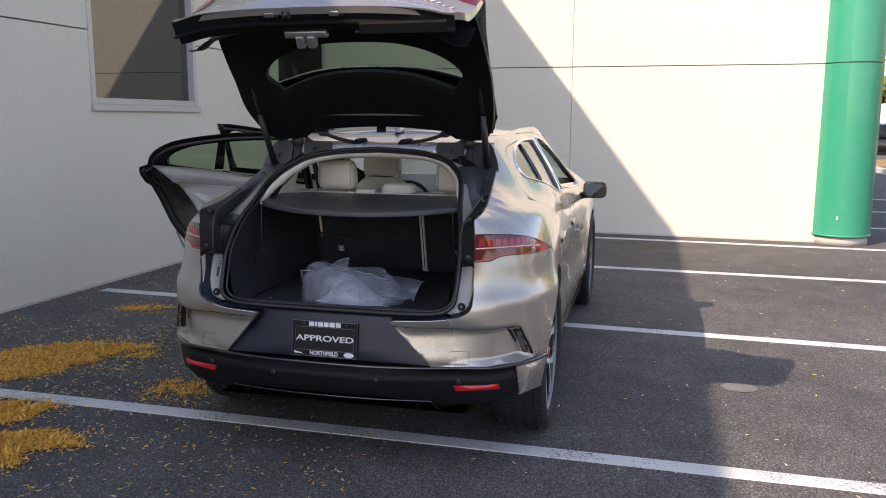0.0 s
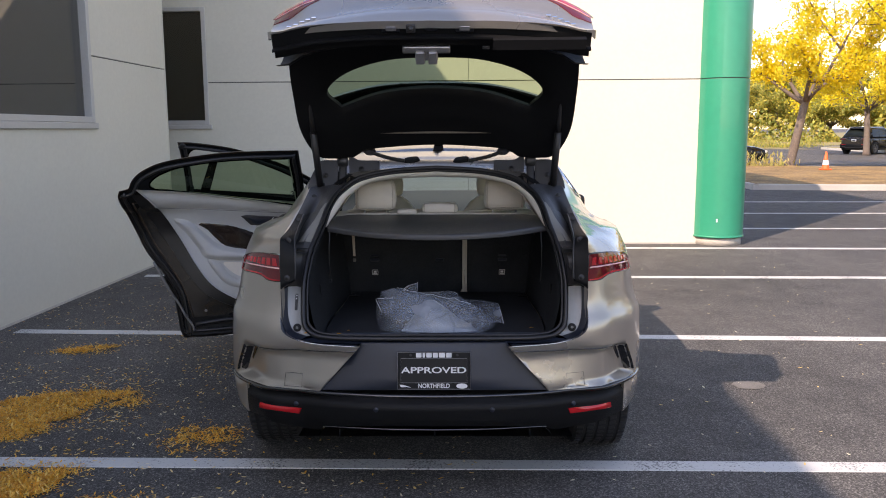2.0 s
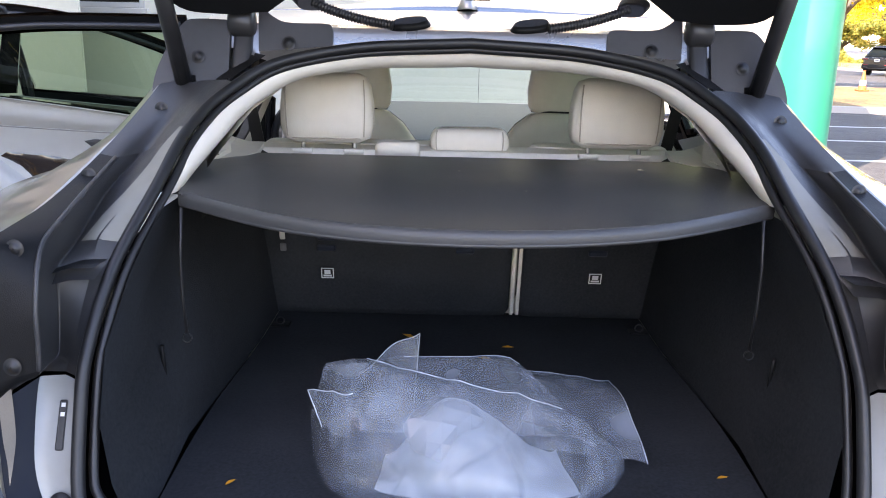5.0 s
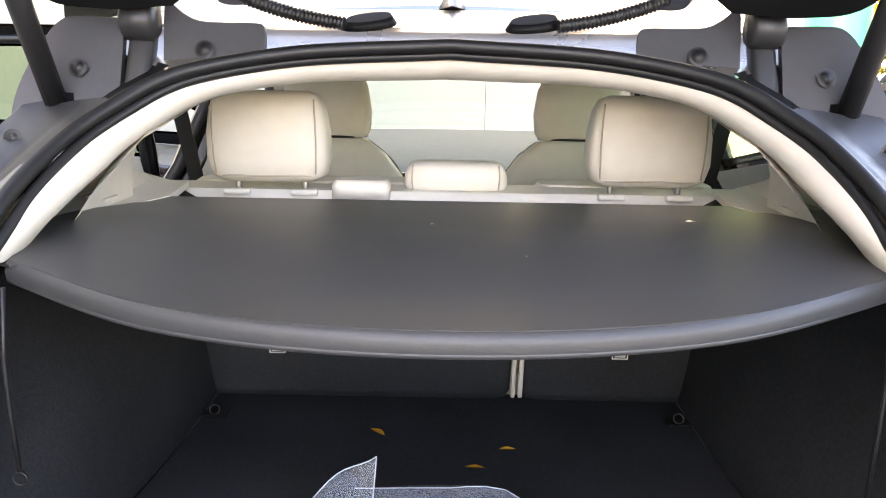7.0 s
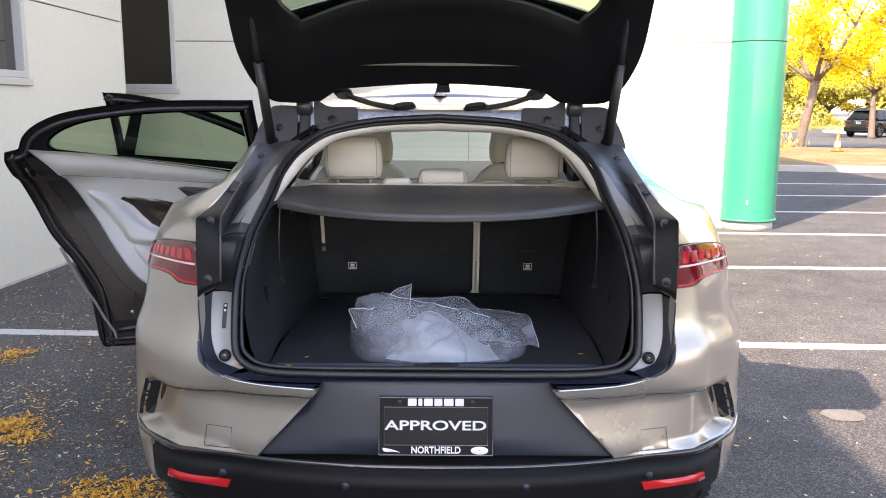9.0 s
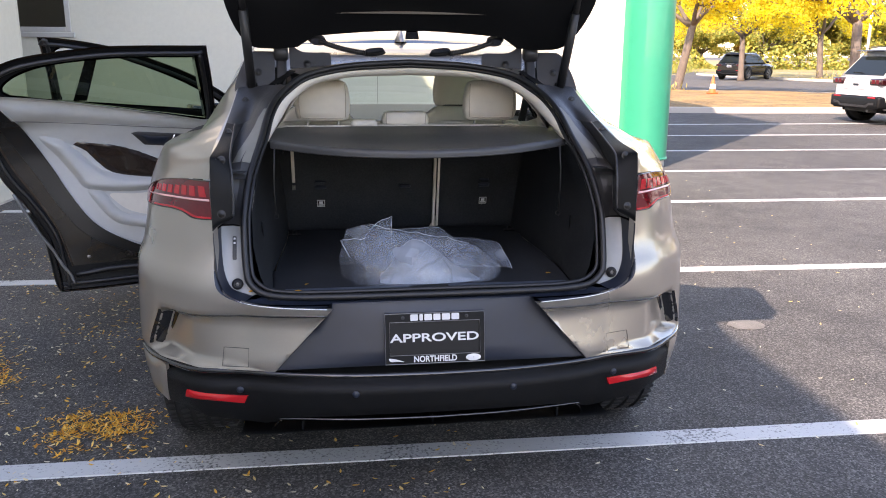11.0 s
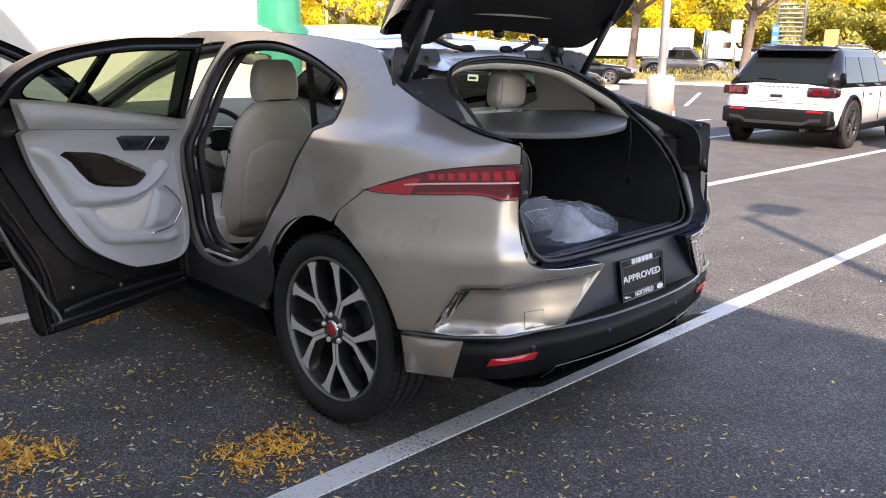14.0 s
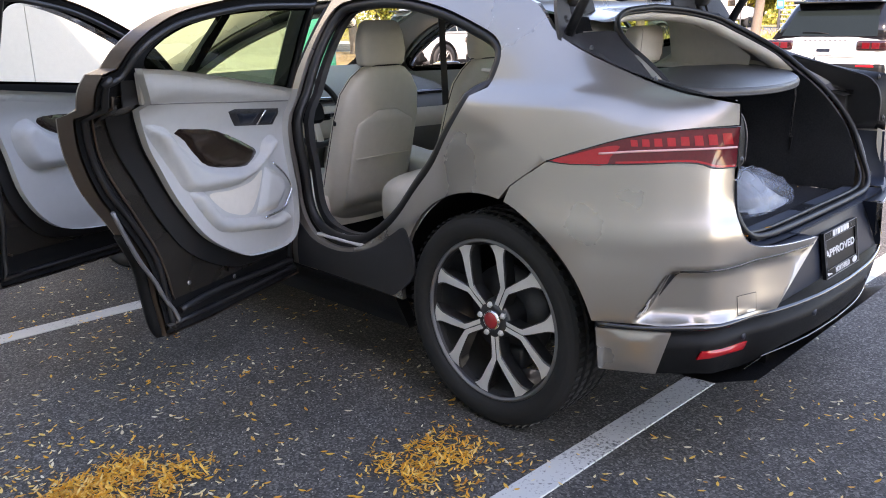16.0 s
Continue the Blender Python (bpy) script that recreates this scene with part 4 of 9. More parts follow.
# tail lamps in the body
lens = curve([(sy(-0.256), 0.958, 1)] + [(sy(y), z) for y, z in ((-0.38, 1.004), (-0.50, 1.043), (-0.62, 1.064))] + [(sA - 0.003, 1.071, 1), (sA - 0.003, 0.953, 1)]
             + [(sy(y), z) for y, z in ((-0.695, 0.954), (-0.668, 0.966), (-0.645, 0.971), (-0.60, 0.972), (-0.50, 0.966), (-0.40, 0.959), (-0.32, 0.955))], 6)
bar = [(-0.30, 0.968), (-0.45, 0.995), (-0.60, 1.008), (-0.733, 1.012)]
for k in (1, -1):
    lamp_body = part("tail_lamp", belt_sheet([(k * a, b) for a, b in lens], 0.003, 0.025, (), 0.004), RED_DARK, car, "dark red smoked tail lamp")
    part("light_bar", tube([shell(k * sy(y), z, 0.004) for y, z in curve([(-0.42, 0.992), (-0.52, 1.003), (-0.60, 1.008), (-0.733, 1.012)], 6, False)], 0.0036, 6), PINK_LINE, lamp_body, "pale light bar")
    front = curve([(k * sy(y), z) for y, z in ((-0.275, 0.961), (-0.36, 0.990), (-0.43, 1.012), (-0.475, 1.016), (-0.455, 0.985), (-0.44, 0.960), (-0.36, 0.957))], 4)
    part("side_marker", belt_sheet(front, 0.0045, 0.02, (), 0.002), RED_LENS, lamp_body, "bright red side marker")
    low = [(-0.47, 0.968), (-0.60, 0.9755), (-0.648, 0.9745), (-0.674, 0.968), (-0.700, 0.958), (-0.733, 0.9565)]
    low = curve([(y, z + 0.0045) for y, z in low], 5, False) + curve([(y, z - 0.0015) for y, z in low], 5, False)[::-1]
    part("lower_light", belt_sheet([(k * sy(y), z) for y, z in low], 0.0045, 0.012, (), 0.002), RED_LENS, lamp_body, "bright red lower light band")
    part("lamp_border", tube([shell(k * a, b, 0.003) for a, b in lens], 0.0022, 6, True), BLACK_GLOSS, lamp_body, "black lamp edge")
    for i in range(8):
        y, zc = -0.505 - 0.029 * i, 1.026 + 0.0016 * i
        hgt = 0.009 + 0.0010 * i
        rib = [(k * sy(y), zc - hgt), (k * sy(y - 0.018), zc - hgt), (k * sy(y - 0.012), zc + hgt), (k * sy(y + 0.006), zc + hgt)]
        part("lens_rib", belt_sheet(rib, 0.0045, 0.02, (), 0.002), RED_LENS, lamp_body, "bright red lamp segment")

# ---- wheels ----
WHEEL_TURN = 28.0
def tyre_mesh():
    """Turned about z, the tread with its grooves, sidewalls bulging."""
    R, w = 0.374, 0.122
    half = [(0.284, 0.094), (0.290, 0.106), (0.300, 0.115), (0.320, 0.1215), (0.340, 0.120), (0.358, 0.112), (0.367, 0.102), (0.371, 0.092)]
    tread = []
    for g in (0.070, 0.024):
        tread += [(R, g + 0.009), (R - 0.008, g + 0.006), (R - 0.008, g - 0.006), (R, g - 0.009)]
    prof = half + tread
    prof = prof + [(r, -z) for r, z in reversed(prof)]
    bm = lathe(prof + [(0.262, -0.08), (0.262, 0.08)], 72, True)
    for f in bm.faces:
        f.smooth = f.calc_center_median().length < 0.366
    bmesh.ops.recalc_face_normals(bm, faces=bm.faces)
    return bm


def tread_blocks():
    """Cross cuts on the tyre's shoulders."""
    bits = []
    for i in range(70):
        a = 2 * math.pi * i / 70
        for z, t in ((0.093, 0.02), (-0.093, -0.02), (0.047, 0.3), (-0.047, -0.3), (0.0, 0.3)):
            bits.append(box(0, 0, 0, 0.004, 0.020 if abs(z) < 0.09 else 0.014, 0.026, 0, 1,
                            Matrix.Rotation(a, 4, "Z") @ Matrix.Translation((0.3735, 0, z)) @ Matrix.Rotation(t, 4, "X")))
    return joined(*bits)


def spoke(side, a0):
    """One blade of a forked spoke, in the wheel's plane: root near the hub, tip on the rim."""
    rows = []
    for t in np.linspace(0, 1, 19):
        r = 0.050 + (0.272 - 0.050) * t
        ang = a0 + side * (0.0095 + 0.084 * max(0, (t - 0.38) / 0.62)) / r
        wid = 0.0105 + 0.0130 * max(0, (t - 0.30) / 0.70) + 0.020 * max(0, (t - 0.80) / 0.20) ** 2
        z = 0.088 + 0.008 * t - 0.020 * (t - 0.5) ** 2
        c = Vector((r * math.cos(ang), r * math.sin(ang), 0))
        q = Vector((-math.sin(ang + side * 0.30), math.cos(ang + side * 0.30), 0)) * wid
        rows.append([c + q + Vector((0, 0, z - 0.004)), c + q * 0.80 + Vector((0, 0, z)), c - q * 0.80 + Vector((0, 0, z)), c - q + Vector((0, 0, z - 0.004)),
                     c - q * 0.75 + Vector((0, 0, z - 0.055)), c + q * 0.75 + Vector((0, 0, z - 0.055))])
    bm = loft(rows, smooth=False)
    bmesh.ops.recalc_face_normals(bm, faces=bm.faces)
    for f in bm.faces:
        f.material_index = 0 if f.normal.z > 0.85 else 1
    return bm


def wheel(name, m):
    w = part("wheel", lathe([(0.288, 0.076), (0.287, 0.098), (0.283, 0.103), (0.2745, 0.102), (0.2725, 0.094)], 72), RIM_SILVER, car, "twin-spoke alloy wheel with grey inserts", m)
    part("rim_edge", lathe([(0.2800, 0.1030), (0.2795, 0.1045), (0.2765, 0.1040), (0.2735, 0.0930), (0.2680, 0.0770), (0.2645, 0.0500)], 72), RIM_SILVER, w, "machined rim edge")
    part("tyre", tyre_mesh(), RUBBER, w, "black road tyre")
    part("tread_pattern", tread_blocks(), SEAL, w)
    part("barrel", lathe([(0.2725, 0.094), (0.260, 0.060), (0.248, 0.0), (0.240, -0.10), (0.27, -0.10)], 64), GREY_RIM, w)
    for i in range(5):
        a = 2 * math.pi * i / 5 + math.pi / 2
        for sd in (1, -1):
            part("spoke", spoke(sd, a), [SATIN, GREY_RIM], w)
    part("hub", lathe([(0.001, 0.084), (0.040, 0.086), (0.062, 0.084), (0.070, 0.066), (0.080, -0.03)], 40), GREY_RIM, w)
    part("centre_cap", lathe([(0.001, 0.098), (0.022, 0.0975), (0.029, 0.094), (0.031, 0.080)], 32), RED_CAP, w, "red centre cap")
    part("cap_ring", lathe([(0.029, 0.095), (0.034, 0.094), (0.035, 0.080)], 32), CHROME, w)
    for i in range(5):
        a = 2 * math.pi * (i + 0.5) / 5 + math.pi / 2
        part("wheel_nut", moved(lathe([(0.001, 0.018), (0.008, 0.017), (0.0105, 0.012), (0.0105, 0.0)], 6), pose(0.054 * math.cos(a), 0.054 * math.sin(a), 0.078)), SATIN, w)
    part("brake_disc", lathe([(0.06, -0.005), (0.172, -0.005), (0.172, -0.025), (0.06, -0.025)], 48), DARK_STEEL, w)
    part("brake_caliper", box(0, 0, 0, 0.07, 0.15, 0.07, 0.015, 2, pose(-0.135, 0.06, -0.01, 0, 0, -25)), DARK_STEEL, w)
    return w


LARGE = Matrix.Diagonal((1.04, 1.04, 1.05, 1))
LEFT, RIGHT = pose(-0.818, 0, 0.358) @ pose(0, 0, 0, 0, -90, 0) @ LARGE, pose(0.818, 0, 0.358) @ pose(0, 0, 0, 0, 90, 0) @ LARGE
w0 = wheel("wheel", LEFT @ pose(0, 0, 0, 0, 0, WHEEL_TURN))
for m in (RIGHT @ pose(0, 0, 0, 0, 0, 30), pose(0, 2.99, 0) @ LEFT @ pose(0, 0, 0, 0, 0, 50), pose(0, 2.99, 0) @ RIGHT):
    c = copy_thing(w0, m)

# ---- roof, screen, bonnet, nose ----
def roof_z(x, y):
    xt = XTOP(y)
    return ZTOP(y) + (0.006 + 0.042 * smoothstep(0.1, 0.8, y)) * (1 - min(abs(x) / xt, 1) ** 2.2)


def roof_loop(y0, y1, gap=0.0):
    ys = np.linspace(y0, y1, 24)
    return [(XTOP(y) - gap, y) for y in ys] + [(-XTOP(y) + gap, y) for y in ys[::-1]]


def top_sheet(loop, f, step=0.05, holes=(), depth=0.015):
    bm = sheet(loop, lambda x, y: Vector((x, y, f(x, y))), step, holes, depth, lambda a, b: (0, 0, -1))
    bmesh.ops.recalc_face_normals(bm, faces=bm.faces)
    fix_out(bm)
    return bm


part("roof_rear_panel", top_sheet(roof_loop(0.095, 0.30), roof_z), PAINT, car, "taupe metallic roof edge")
part("panorama_roof", top_sheet(roof_loop(0.305, 1.70), roof_z), BLACK_GLOSS, car, "dark glass panoramic roof")
screen = part("windscreen", top_sheet(roof_loop(1.705, 2.70), roof_z), CLEAR, car, "clear windscreen")
screen.visible_shadow = False
bonnet_z = lambda x, y: along(y, [(2.70, 1.060), (3.0, 1.00), (3.3, 0.945), (3.6, 0.87)]) + 0.03 - 0.10 * x * x
part("bonnet", top_sheet(roof_loop(2.705, 3.60), lambda x, y: bonnet_z(x, y)), PAINT, car, "taupe metallic bonnet")
nose = [(sy(3.46), 0.82), (S_END, 0.84), (S_END, 0.22), (sy(3.46), 0.24)]
for k in (1, -1):
    part("nose", belt_sheet([(k * a, b) for a, b in curve([(a, b, 1) for a, b in nose], 6)], 0.0, 0.05, (), 0.02), PAINT, car, "taupe metallic front bumper")
part("roof_lining", top_sheet(roof_loop(0.10, 1.75, 0.02), lambda x, y: roof_z(x, y) - 0.035, 0.08, (), 0.0), HEADLINER, car, "cream roof lining")
fin = [[Vector((s * w, y, z)) for s, w, y, z in ((1, 0.03 * (1 - t), 0.36 + 0.02 * t - 0.02, 1.494 + 0.062 * t), (0, 0, 0.44 - 0.06 * t, 1.494 + 0.062 * t), (-1, 0.03 * (1 - t), 0.34 + 0.02 * t, 1.494 + 0.062 * t), (0, 0, 0.235 + 0.02 * t, 1.494 + 0.064 * t))] for t in (0, 0.5, 0.93)]
part("roof_fin", loft(fin), PAINT, car, "shark fin aerial")

# ---- doors on the closed flank ----
def frame_tube(loop, off, r, left=False, n=1):
    p = [on_side(y, z, off) for y, z in loop[::n]]
    if left:
        p = [Vector((-v.x, v.y, v.z)) for v in p]
    return tube(p, r, 6, True)


for nm, loop, hole, pane in (("rear_door", DOOR_R, GLASS_R, True), ("front_door", DOOR_F, GLASS_F, False)):
    d = part(nm, side_sheet(inset(on_body(loop), 0.003), 0.0, 0.03, [hole], 0.03), PAINT, car, "closed taupe metallic door")
    part("window_trim", frame_tube(inset(hole, -0.008), 0.001, 0.007), CHROME, d, "satin bright window trim")
    part("window_frame", side_sheet(inset(hole, -0.022), -0.012, 0.04, [inset(hole, 0.016)], 0.02), BLACK_GLOSS, d, "black window frame")
    if pane:
        g = part("window", side_sheet(hole, -0.014, 0.05, (), 0.0), TINT, d, "tinted side window")
        g.visible_shadow = False
        part("window_divider", tube([on_side(0.46 + 0.10 * t, 1.225 + 0.20 * t, -0.008) for t in np.linspace(0, 1, 8)], 0.012, 6), BLACK_GLOSS, d)
    hy, hz = (0.36, 0.925) if nm == "rear_door" else (1.32, 0.90)
    part("door_handle", box(0, 0, 0, 0.02, 0.20, 0.028, 0.008, 2, Matrix.Translation(on_side(hy, hz, 0.004)) @ pose(0, 0, 0, 6, 0, 0)), BLACK_GLOSS, d, "dark flush door handle")
    inner = part("door_trim", side_sheet(inset(on_body(loop), 0.05), -0.07, 0.05, [inset(hole, -0.02)], 0.0), PALE, d, "pale grey inner door trim")


def door_mirror(k):
    c = on_side(2.10, 1.05, 0.13)
    c.x *= k
    head = pillow([(c + Vector((0, 0.07 - 0.16 * t, 0)), Vector((0.088 * s, 0, 0)), Vector((0, 0, 0.064 * s))) for t, s in ((0, 0.45), (0.12, 0.75), (0.4, 0.97), (0.8, 1.0), (0.97, 0.98), (1.0, 0.90))], 3.8, 32)
    m = part("door_mirror", head, BLACK_GLOSS, car, "dark wing mirror")
    part("mirror_glass", pillow([(c + Vector((0, -0.089 - 0.004 * t, 0)), Vector((0.068, 0.008, 0)), Vector((0, -0.006, 0.046))) for t in (0, 1)], 3.8, 32), CHROME, m, "mirror glass")
    part("mirror_foot", tube([c + Vector((-0.16 * k, 0.02, -0.06)), c + Vector((-0.05 * k, 0.02, -0.045)), c], 0.028, 8), BLACK_GLOSS, m)
    return m


door_mirror(1)
part("pillar_cover", side_sheet([(1.148, 1.108), (1.118, 1.27), (1.076, 1.440), (1.165, 1.442), (1.168, 1.38), (1.172, 1.27), (1.214, 1.122)], 0.003, 0.03, (), 0.004), BLACK_GLOSS, car, "black gloss cover on the centre pillar")

# ---- open doors on the left ----
def swung(x, y, angle, lift):
    return pose(x, y, 0.8) @ pose(0, 0, 0, 0, 0, angle) @ pose(0, 0, 0, lift, 0, 0) @ pose(-x, -y, -0.8)


HOLE_F = [(y, max(z, 0.47)) for y, z in inset(DOOR_F, 0.055)]
for loop, hole in ((DOOR_R, HOLE_R), (DOOR_F, HOLE_F)):
    part("door_aperture", side_sheet(inset(hole, -0.045) if loop is DOOR_R else on_body(loop), -0.028, 0.04, [hole], 0.0, True), SEAL if loop is DOOR_R else PAINT, car, "black rubber-lined door aperture")
    part("aperture_seal", frame_tube(inset(hole, -0.004), -0.034, 0.020, True), SEAL, car, "black rubber door seal")
    part("pillar_trim", side_sheet(inset(hole, -0.02), -0.075, 0.05, [inset(hole, 0.012 if loop is DOOR_R else 0.028)], 0.03, True), TRIM_GREY if loop is DOOR_R else HEADLINER, car, "dark pillar trim" if loop is DOOR_R else "cream pillar trim")
part("sill_cladding", side_sheet(curve([(0.36, 0.46), (0.41, 0.62), (0.50, 0.59), (0.62, 0.515), (0.765, 0.465), (0.90, 0.450), (1.04, 0.470), (1.15, 0.53, 1), (1.15, 0.338, 1), (0.50, 0.338, 1)], 4), 0.004, 0.04, (), 0.012, True), GREY_PLASTIC, car, "dark sill cladding below the door opening")
part("sill_plate", box(-0.850, 0.86, 0.492, 0.08, 0.34, 0.012, 0.004, 1), SATIN, car, "bright sill plate")
part("sill_plate", box(-0.850, 1.72, 0.480, 0.08, 0.70, 0.012, 0.004, 1), SATIN, car, "bright sill plate")


def open_door(nm, loop, hole, hinge, angle, trim, belt, pane, label):
    """A door built shut on the left flank, then swung about its hinge."""
    m = swung(*hinge, angle[0], angle[1])
    d = part(nm, side_sheet(inset(loop, 0.003), 0.0, 0.03, [hole], 0.005, True), PAINT, car, label, m)
    part("door_edge", side_sheet(inset(loop, 0.003), -0.0055, 0.03, [inset(loop, 0.022)], 0.068, True), SHADED_FLANGE, d, "door edge, its paint darkened to bronze for shade and reflection")
    part("inner_frame", side_sheet(inset(loop, 0.012), -0.074, 0.03, [inset(hole, 0.002)], 0.0, True), BLACK_PLASTIC, d, "black inner door frame")
    part("window_frame", side_sheet(inset(hole, -0.018), -0.010, 0.04, [inset(hole, 0.012)], 0.062, True), BLACK_GLOSS, d, "black window frame")
    part("door_seal", frame_tube(inset(loop, 0.040), -0.080, 0.012, True), SEAL, d, "black rubber door seal")
    part("window_trim", frame_tube(inset(hole, -0.008), 0.001, 0.006, True), CHROME, d)
    if pane:
        g = part("window", side_sheet(hole, -0.035, 0.05, (), 0.0, True), TINT, d, "green-tinted side window")
        g.visible_shadow = False
    t = part("trim_panel", side_sheet(trim, -0.105, 0.025, (), 0.03, True), PALE, d, "pale grey leather door trim")
    for f in t.data.polygons:
        f.use_smooth = True
    return d, m


def flip(v):
    return Vector((-v.x, v.y, v.z))


def door_inside(door, panel, band_out, band_in, cladding):
    """Inner pressing darkened for shade, the broad black seal round the trim, and the black lower cladding."""
    part("inner_panel", side_sheet(curve([(y, z, 1) for y, z in panel], 3), -0.0775, 0.04, (), 0.0, True), DOOR_SHADED, door, "inner door pressing, its paint colour darkened for shade")
    lp = curve(band_out, 5, False) + curve(band_in, 5, False)[::-1]
    part("broad_seal", side_sheet(lp, -0.086, 0.03, (), 0.006, True), SEAL, door, "broad black rubber door seal")
    part("lower_cladding", tube([flip(on_side(y, z, -0.028)) for y, z in curve(cladding, 5, False)], [0.024] * len(curve(cladding, 5, False)), 8), BLACK_PLASTIC, door, "black plastic lower door cladding")
    part("pressing_edge", tube([flip(on_side(y, z, -0.079)) for y, z in curve(panel[:7], 4, False)], 0.005, 6), SHADED_FLANGE, door)


TRIM_R = curve([(0.130, 1.280, 1), (0.454, 1.240), (1.04, 1.130), (1.125, 1.085), (1.13, 0.80), (1.125, 0.56), (1.065, 0.464), (0.85, 0.472), (0.727, 0.511), (0.557, 0.623), (0.457, 0.768), (0.377, 0.936), (0.265, 1.134)], 6)
rear_door, _ = open_door("rear_door", DOOR_R, GLASS_R, (-0.85, 1.235), (-69.4, 1.1), TRIM_R, 1.1, True, "open taupe metallic rear door with pale grey trim")


def raised(door, name, loop, base, height, mat, label="", edge=0.012, step=0.02):
    """A padded shape standing off the door trim: its border sinks back to the panel."""
    lp = np.array(loop)
    nx = np.roll(lp, -1, axis=0)
    lp = np.concatenate([lp + (nx - lp) * t for t in np.linspace(0, 1, 8)[:-1]])

    def f(y, z):
        d = np.sqrt(((lp - (y, z)) ** 2).sum(1)).min()
        h = height * smoothstep(0, edge * 3, d)
        return on_side(y, z, base - h)
    bm = sheet(loop, f, step, (), 0.012, lambda y, z: (1, 0, 0))
    bmesh.ops.recalc_face_normals(bm, faces=bm.faces)
    return part(name, mirrored(bm), mat, door, label)


raised(rear_door, "upper_pad", curve([(0.150, 1.266, 1), (0.454, 1.230), (1.04, 1.122), (1.115, 1.070, 1), (0.81, 1.100), (0.473, 1.135), (0.235, 1.158, 1)], 6), -0.104, 0.020, PALE, "pale upper door pad")
part("pad_seam", tube([flip(on_side(y, z, -0.1055)) for y, z in curve([(0.235, 1.156), (0.473, 1.133), (0.81, 1.098), (1.115, 1.068)], 6, False)], 0.0022, 6), RIM_SILVER, rear_door, "grey seam below the door pad")
ARM_R = curve([(0.34, 1.068), (0.415, 1.060), (0.461, 1.033), (0.528, 0.967), (0.603, 0.896), (0.697, 0.861), (0.851, 0.837), (0.953, 0.864), (0.985, 0.912), (1.030, 0.934), (1.066, 0.926), (1.078, 0.899), (1.050, 0.868), (0.939, 0.808), (0.833, 0.781), (0.742, 0.775), (0.535, 0.800), (0.475, 0.875), (0.415, 0.965)], 5)
raised(rear_door, "armrest", ARM_R, -0.106, 0.040, PALE, "pale grey padded armrest", 0.010, 0.012)
raised(rear_door, "veneer", curve([(0.470, 1.038), (0.590, 1.027), (0.693, 1.007), (0.789, 0.972), (0.883, 0.924), (0.946, 0.884), (0.902, 0.850), (0.853, 0.836), (0.731, 0.852), (0.642, 0.878), (0.592, 0.925), (0.535, 0.990)], 5), -0.104, 0.008, WOOD, "dark gloss wood veneer", 0.004)
raised(rear_door, "handle_bezel", curve([(0.752, 1.068, 1), (0.785, 1.074, 1), (1.072, 1.042, 1), (1.084, 1.018, 1), (1.062, 0.974, 1), (0.815, 1.003, 1)], 4), -0.106, 0.010, GREY_PLASTIC, "dark handle bezel", 0.003, 0.012)
raised(rear_door, "handle_cup", curve([(0.785, 1.060, 1), (0.940, 1.044, 1), (0.912, 0.997, 1), (0.832, 1.007, 1)], 4), -0.110, 0.012, SLATE, "black door handle cup", 0.003, 0.012)
raised(rear_door, "switch_pack", curve([(0.968, 1.042, 1), (1.064, 1.032, 1), (1.044, 0.982, 1), (0.940, 0.994, 1)], 4), -0.110, 0.012, SLATE, "dark seat switch pack", 0.003, 0.012)
raised(rear_door, "door_pocket", curve([(0.530, 0.795), (0.600, 0.785), (0.650, 0.708), (0.715, 0.660), (0.880, 0.624), (0.990, 0.600), (1.055, 0.612), (1.090, 0.560), (1.000, 0.545), (0.880, 0.566), (0.700, 0.602), (0.630, 0.636), (0.570, 0.712)], 5), -0.104, 0.030, PALE, "pale door pocket lip", 0.006, 0.014)
raised(rear_door, "pocket_recess", curve([(0.630, 0.770), (0.75, 0.762), (0.87, 0.770), (0.955, 0.800), (0.880, 0.690), (0.820, 0.650), (0.730, 0.672), (0.670, 0.712)], 5), -0.1055, 0.003, HEADLINER, "shaded pocket mouth", 0.004)
raised(rear_door, "speaker_grille", curve([(0.975, 0.812, 1), (1.070, 0.752), (1.090, 0.698, 1), (1.010, 0.628, 1), (0.870, 0.634, 1)], 5), -0.106, 0.022, PALE, "pale speaker grille", 0.006)
part("speaker_trim", mirrored(tube([on_side(y, z, -0.128) for y, z in curve([(1.004, 0.826), (1.072, 0.762), (1.099, 0.700), (1.062, 0.655), (1.019, 0.624), (0.896, 0.616)], 6, False)], 0.005, 6)), CHROME, rear_door, "bright speaker surround")
part("inner_handle", tube([flip(on_side(y, z, -0.128)) for y, z in ((0.955, 1.050), (0.942, 1.022), (0.926, 0.994))], 0.004, 6), CHROME, rear_door)
DIV = [(0.505, 1.235), (0.565, 1.235), (0.615, 1.432), (0.565, 1.430)]
part("window_divider", side_sheet(DIV, -0.030, 0.05, (), 0.02, True), BLACK_GLOSS, rear_door, "black window divider bar")
part("lower_door_edge", tube([flip(on_side(y, z, -0.088)) for y, z in curve([(0.20, 0.80), (0.277, 0.62), (0.335, 0.516), (0.372, 0.432), (0.405, 0.375), (0.42, 0.33)], 6, False)], 0.008, 6), RIM_SILVER, rear_door, "dull grey rolled door edge")
part("door_bottom_seal", tube([flip(on_side(y, z, -0.090)) for y, z in curve([(0.43, 0.37), (0.62, 0.385), (0.85, 0.375), (1.12, 0.36)], 6, False)], 0.014, 8), SEAL, rear_door)
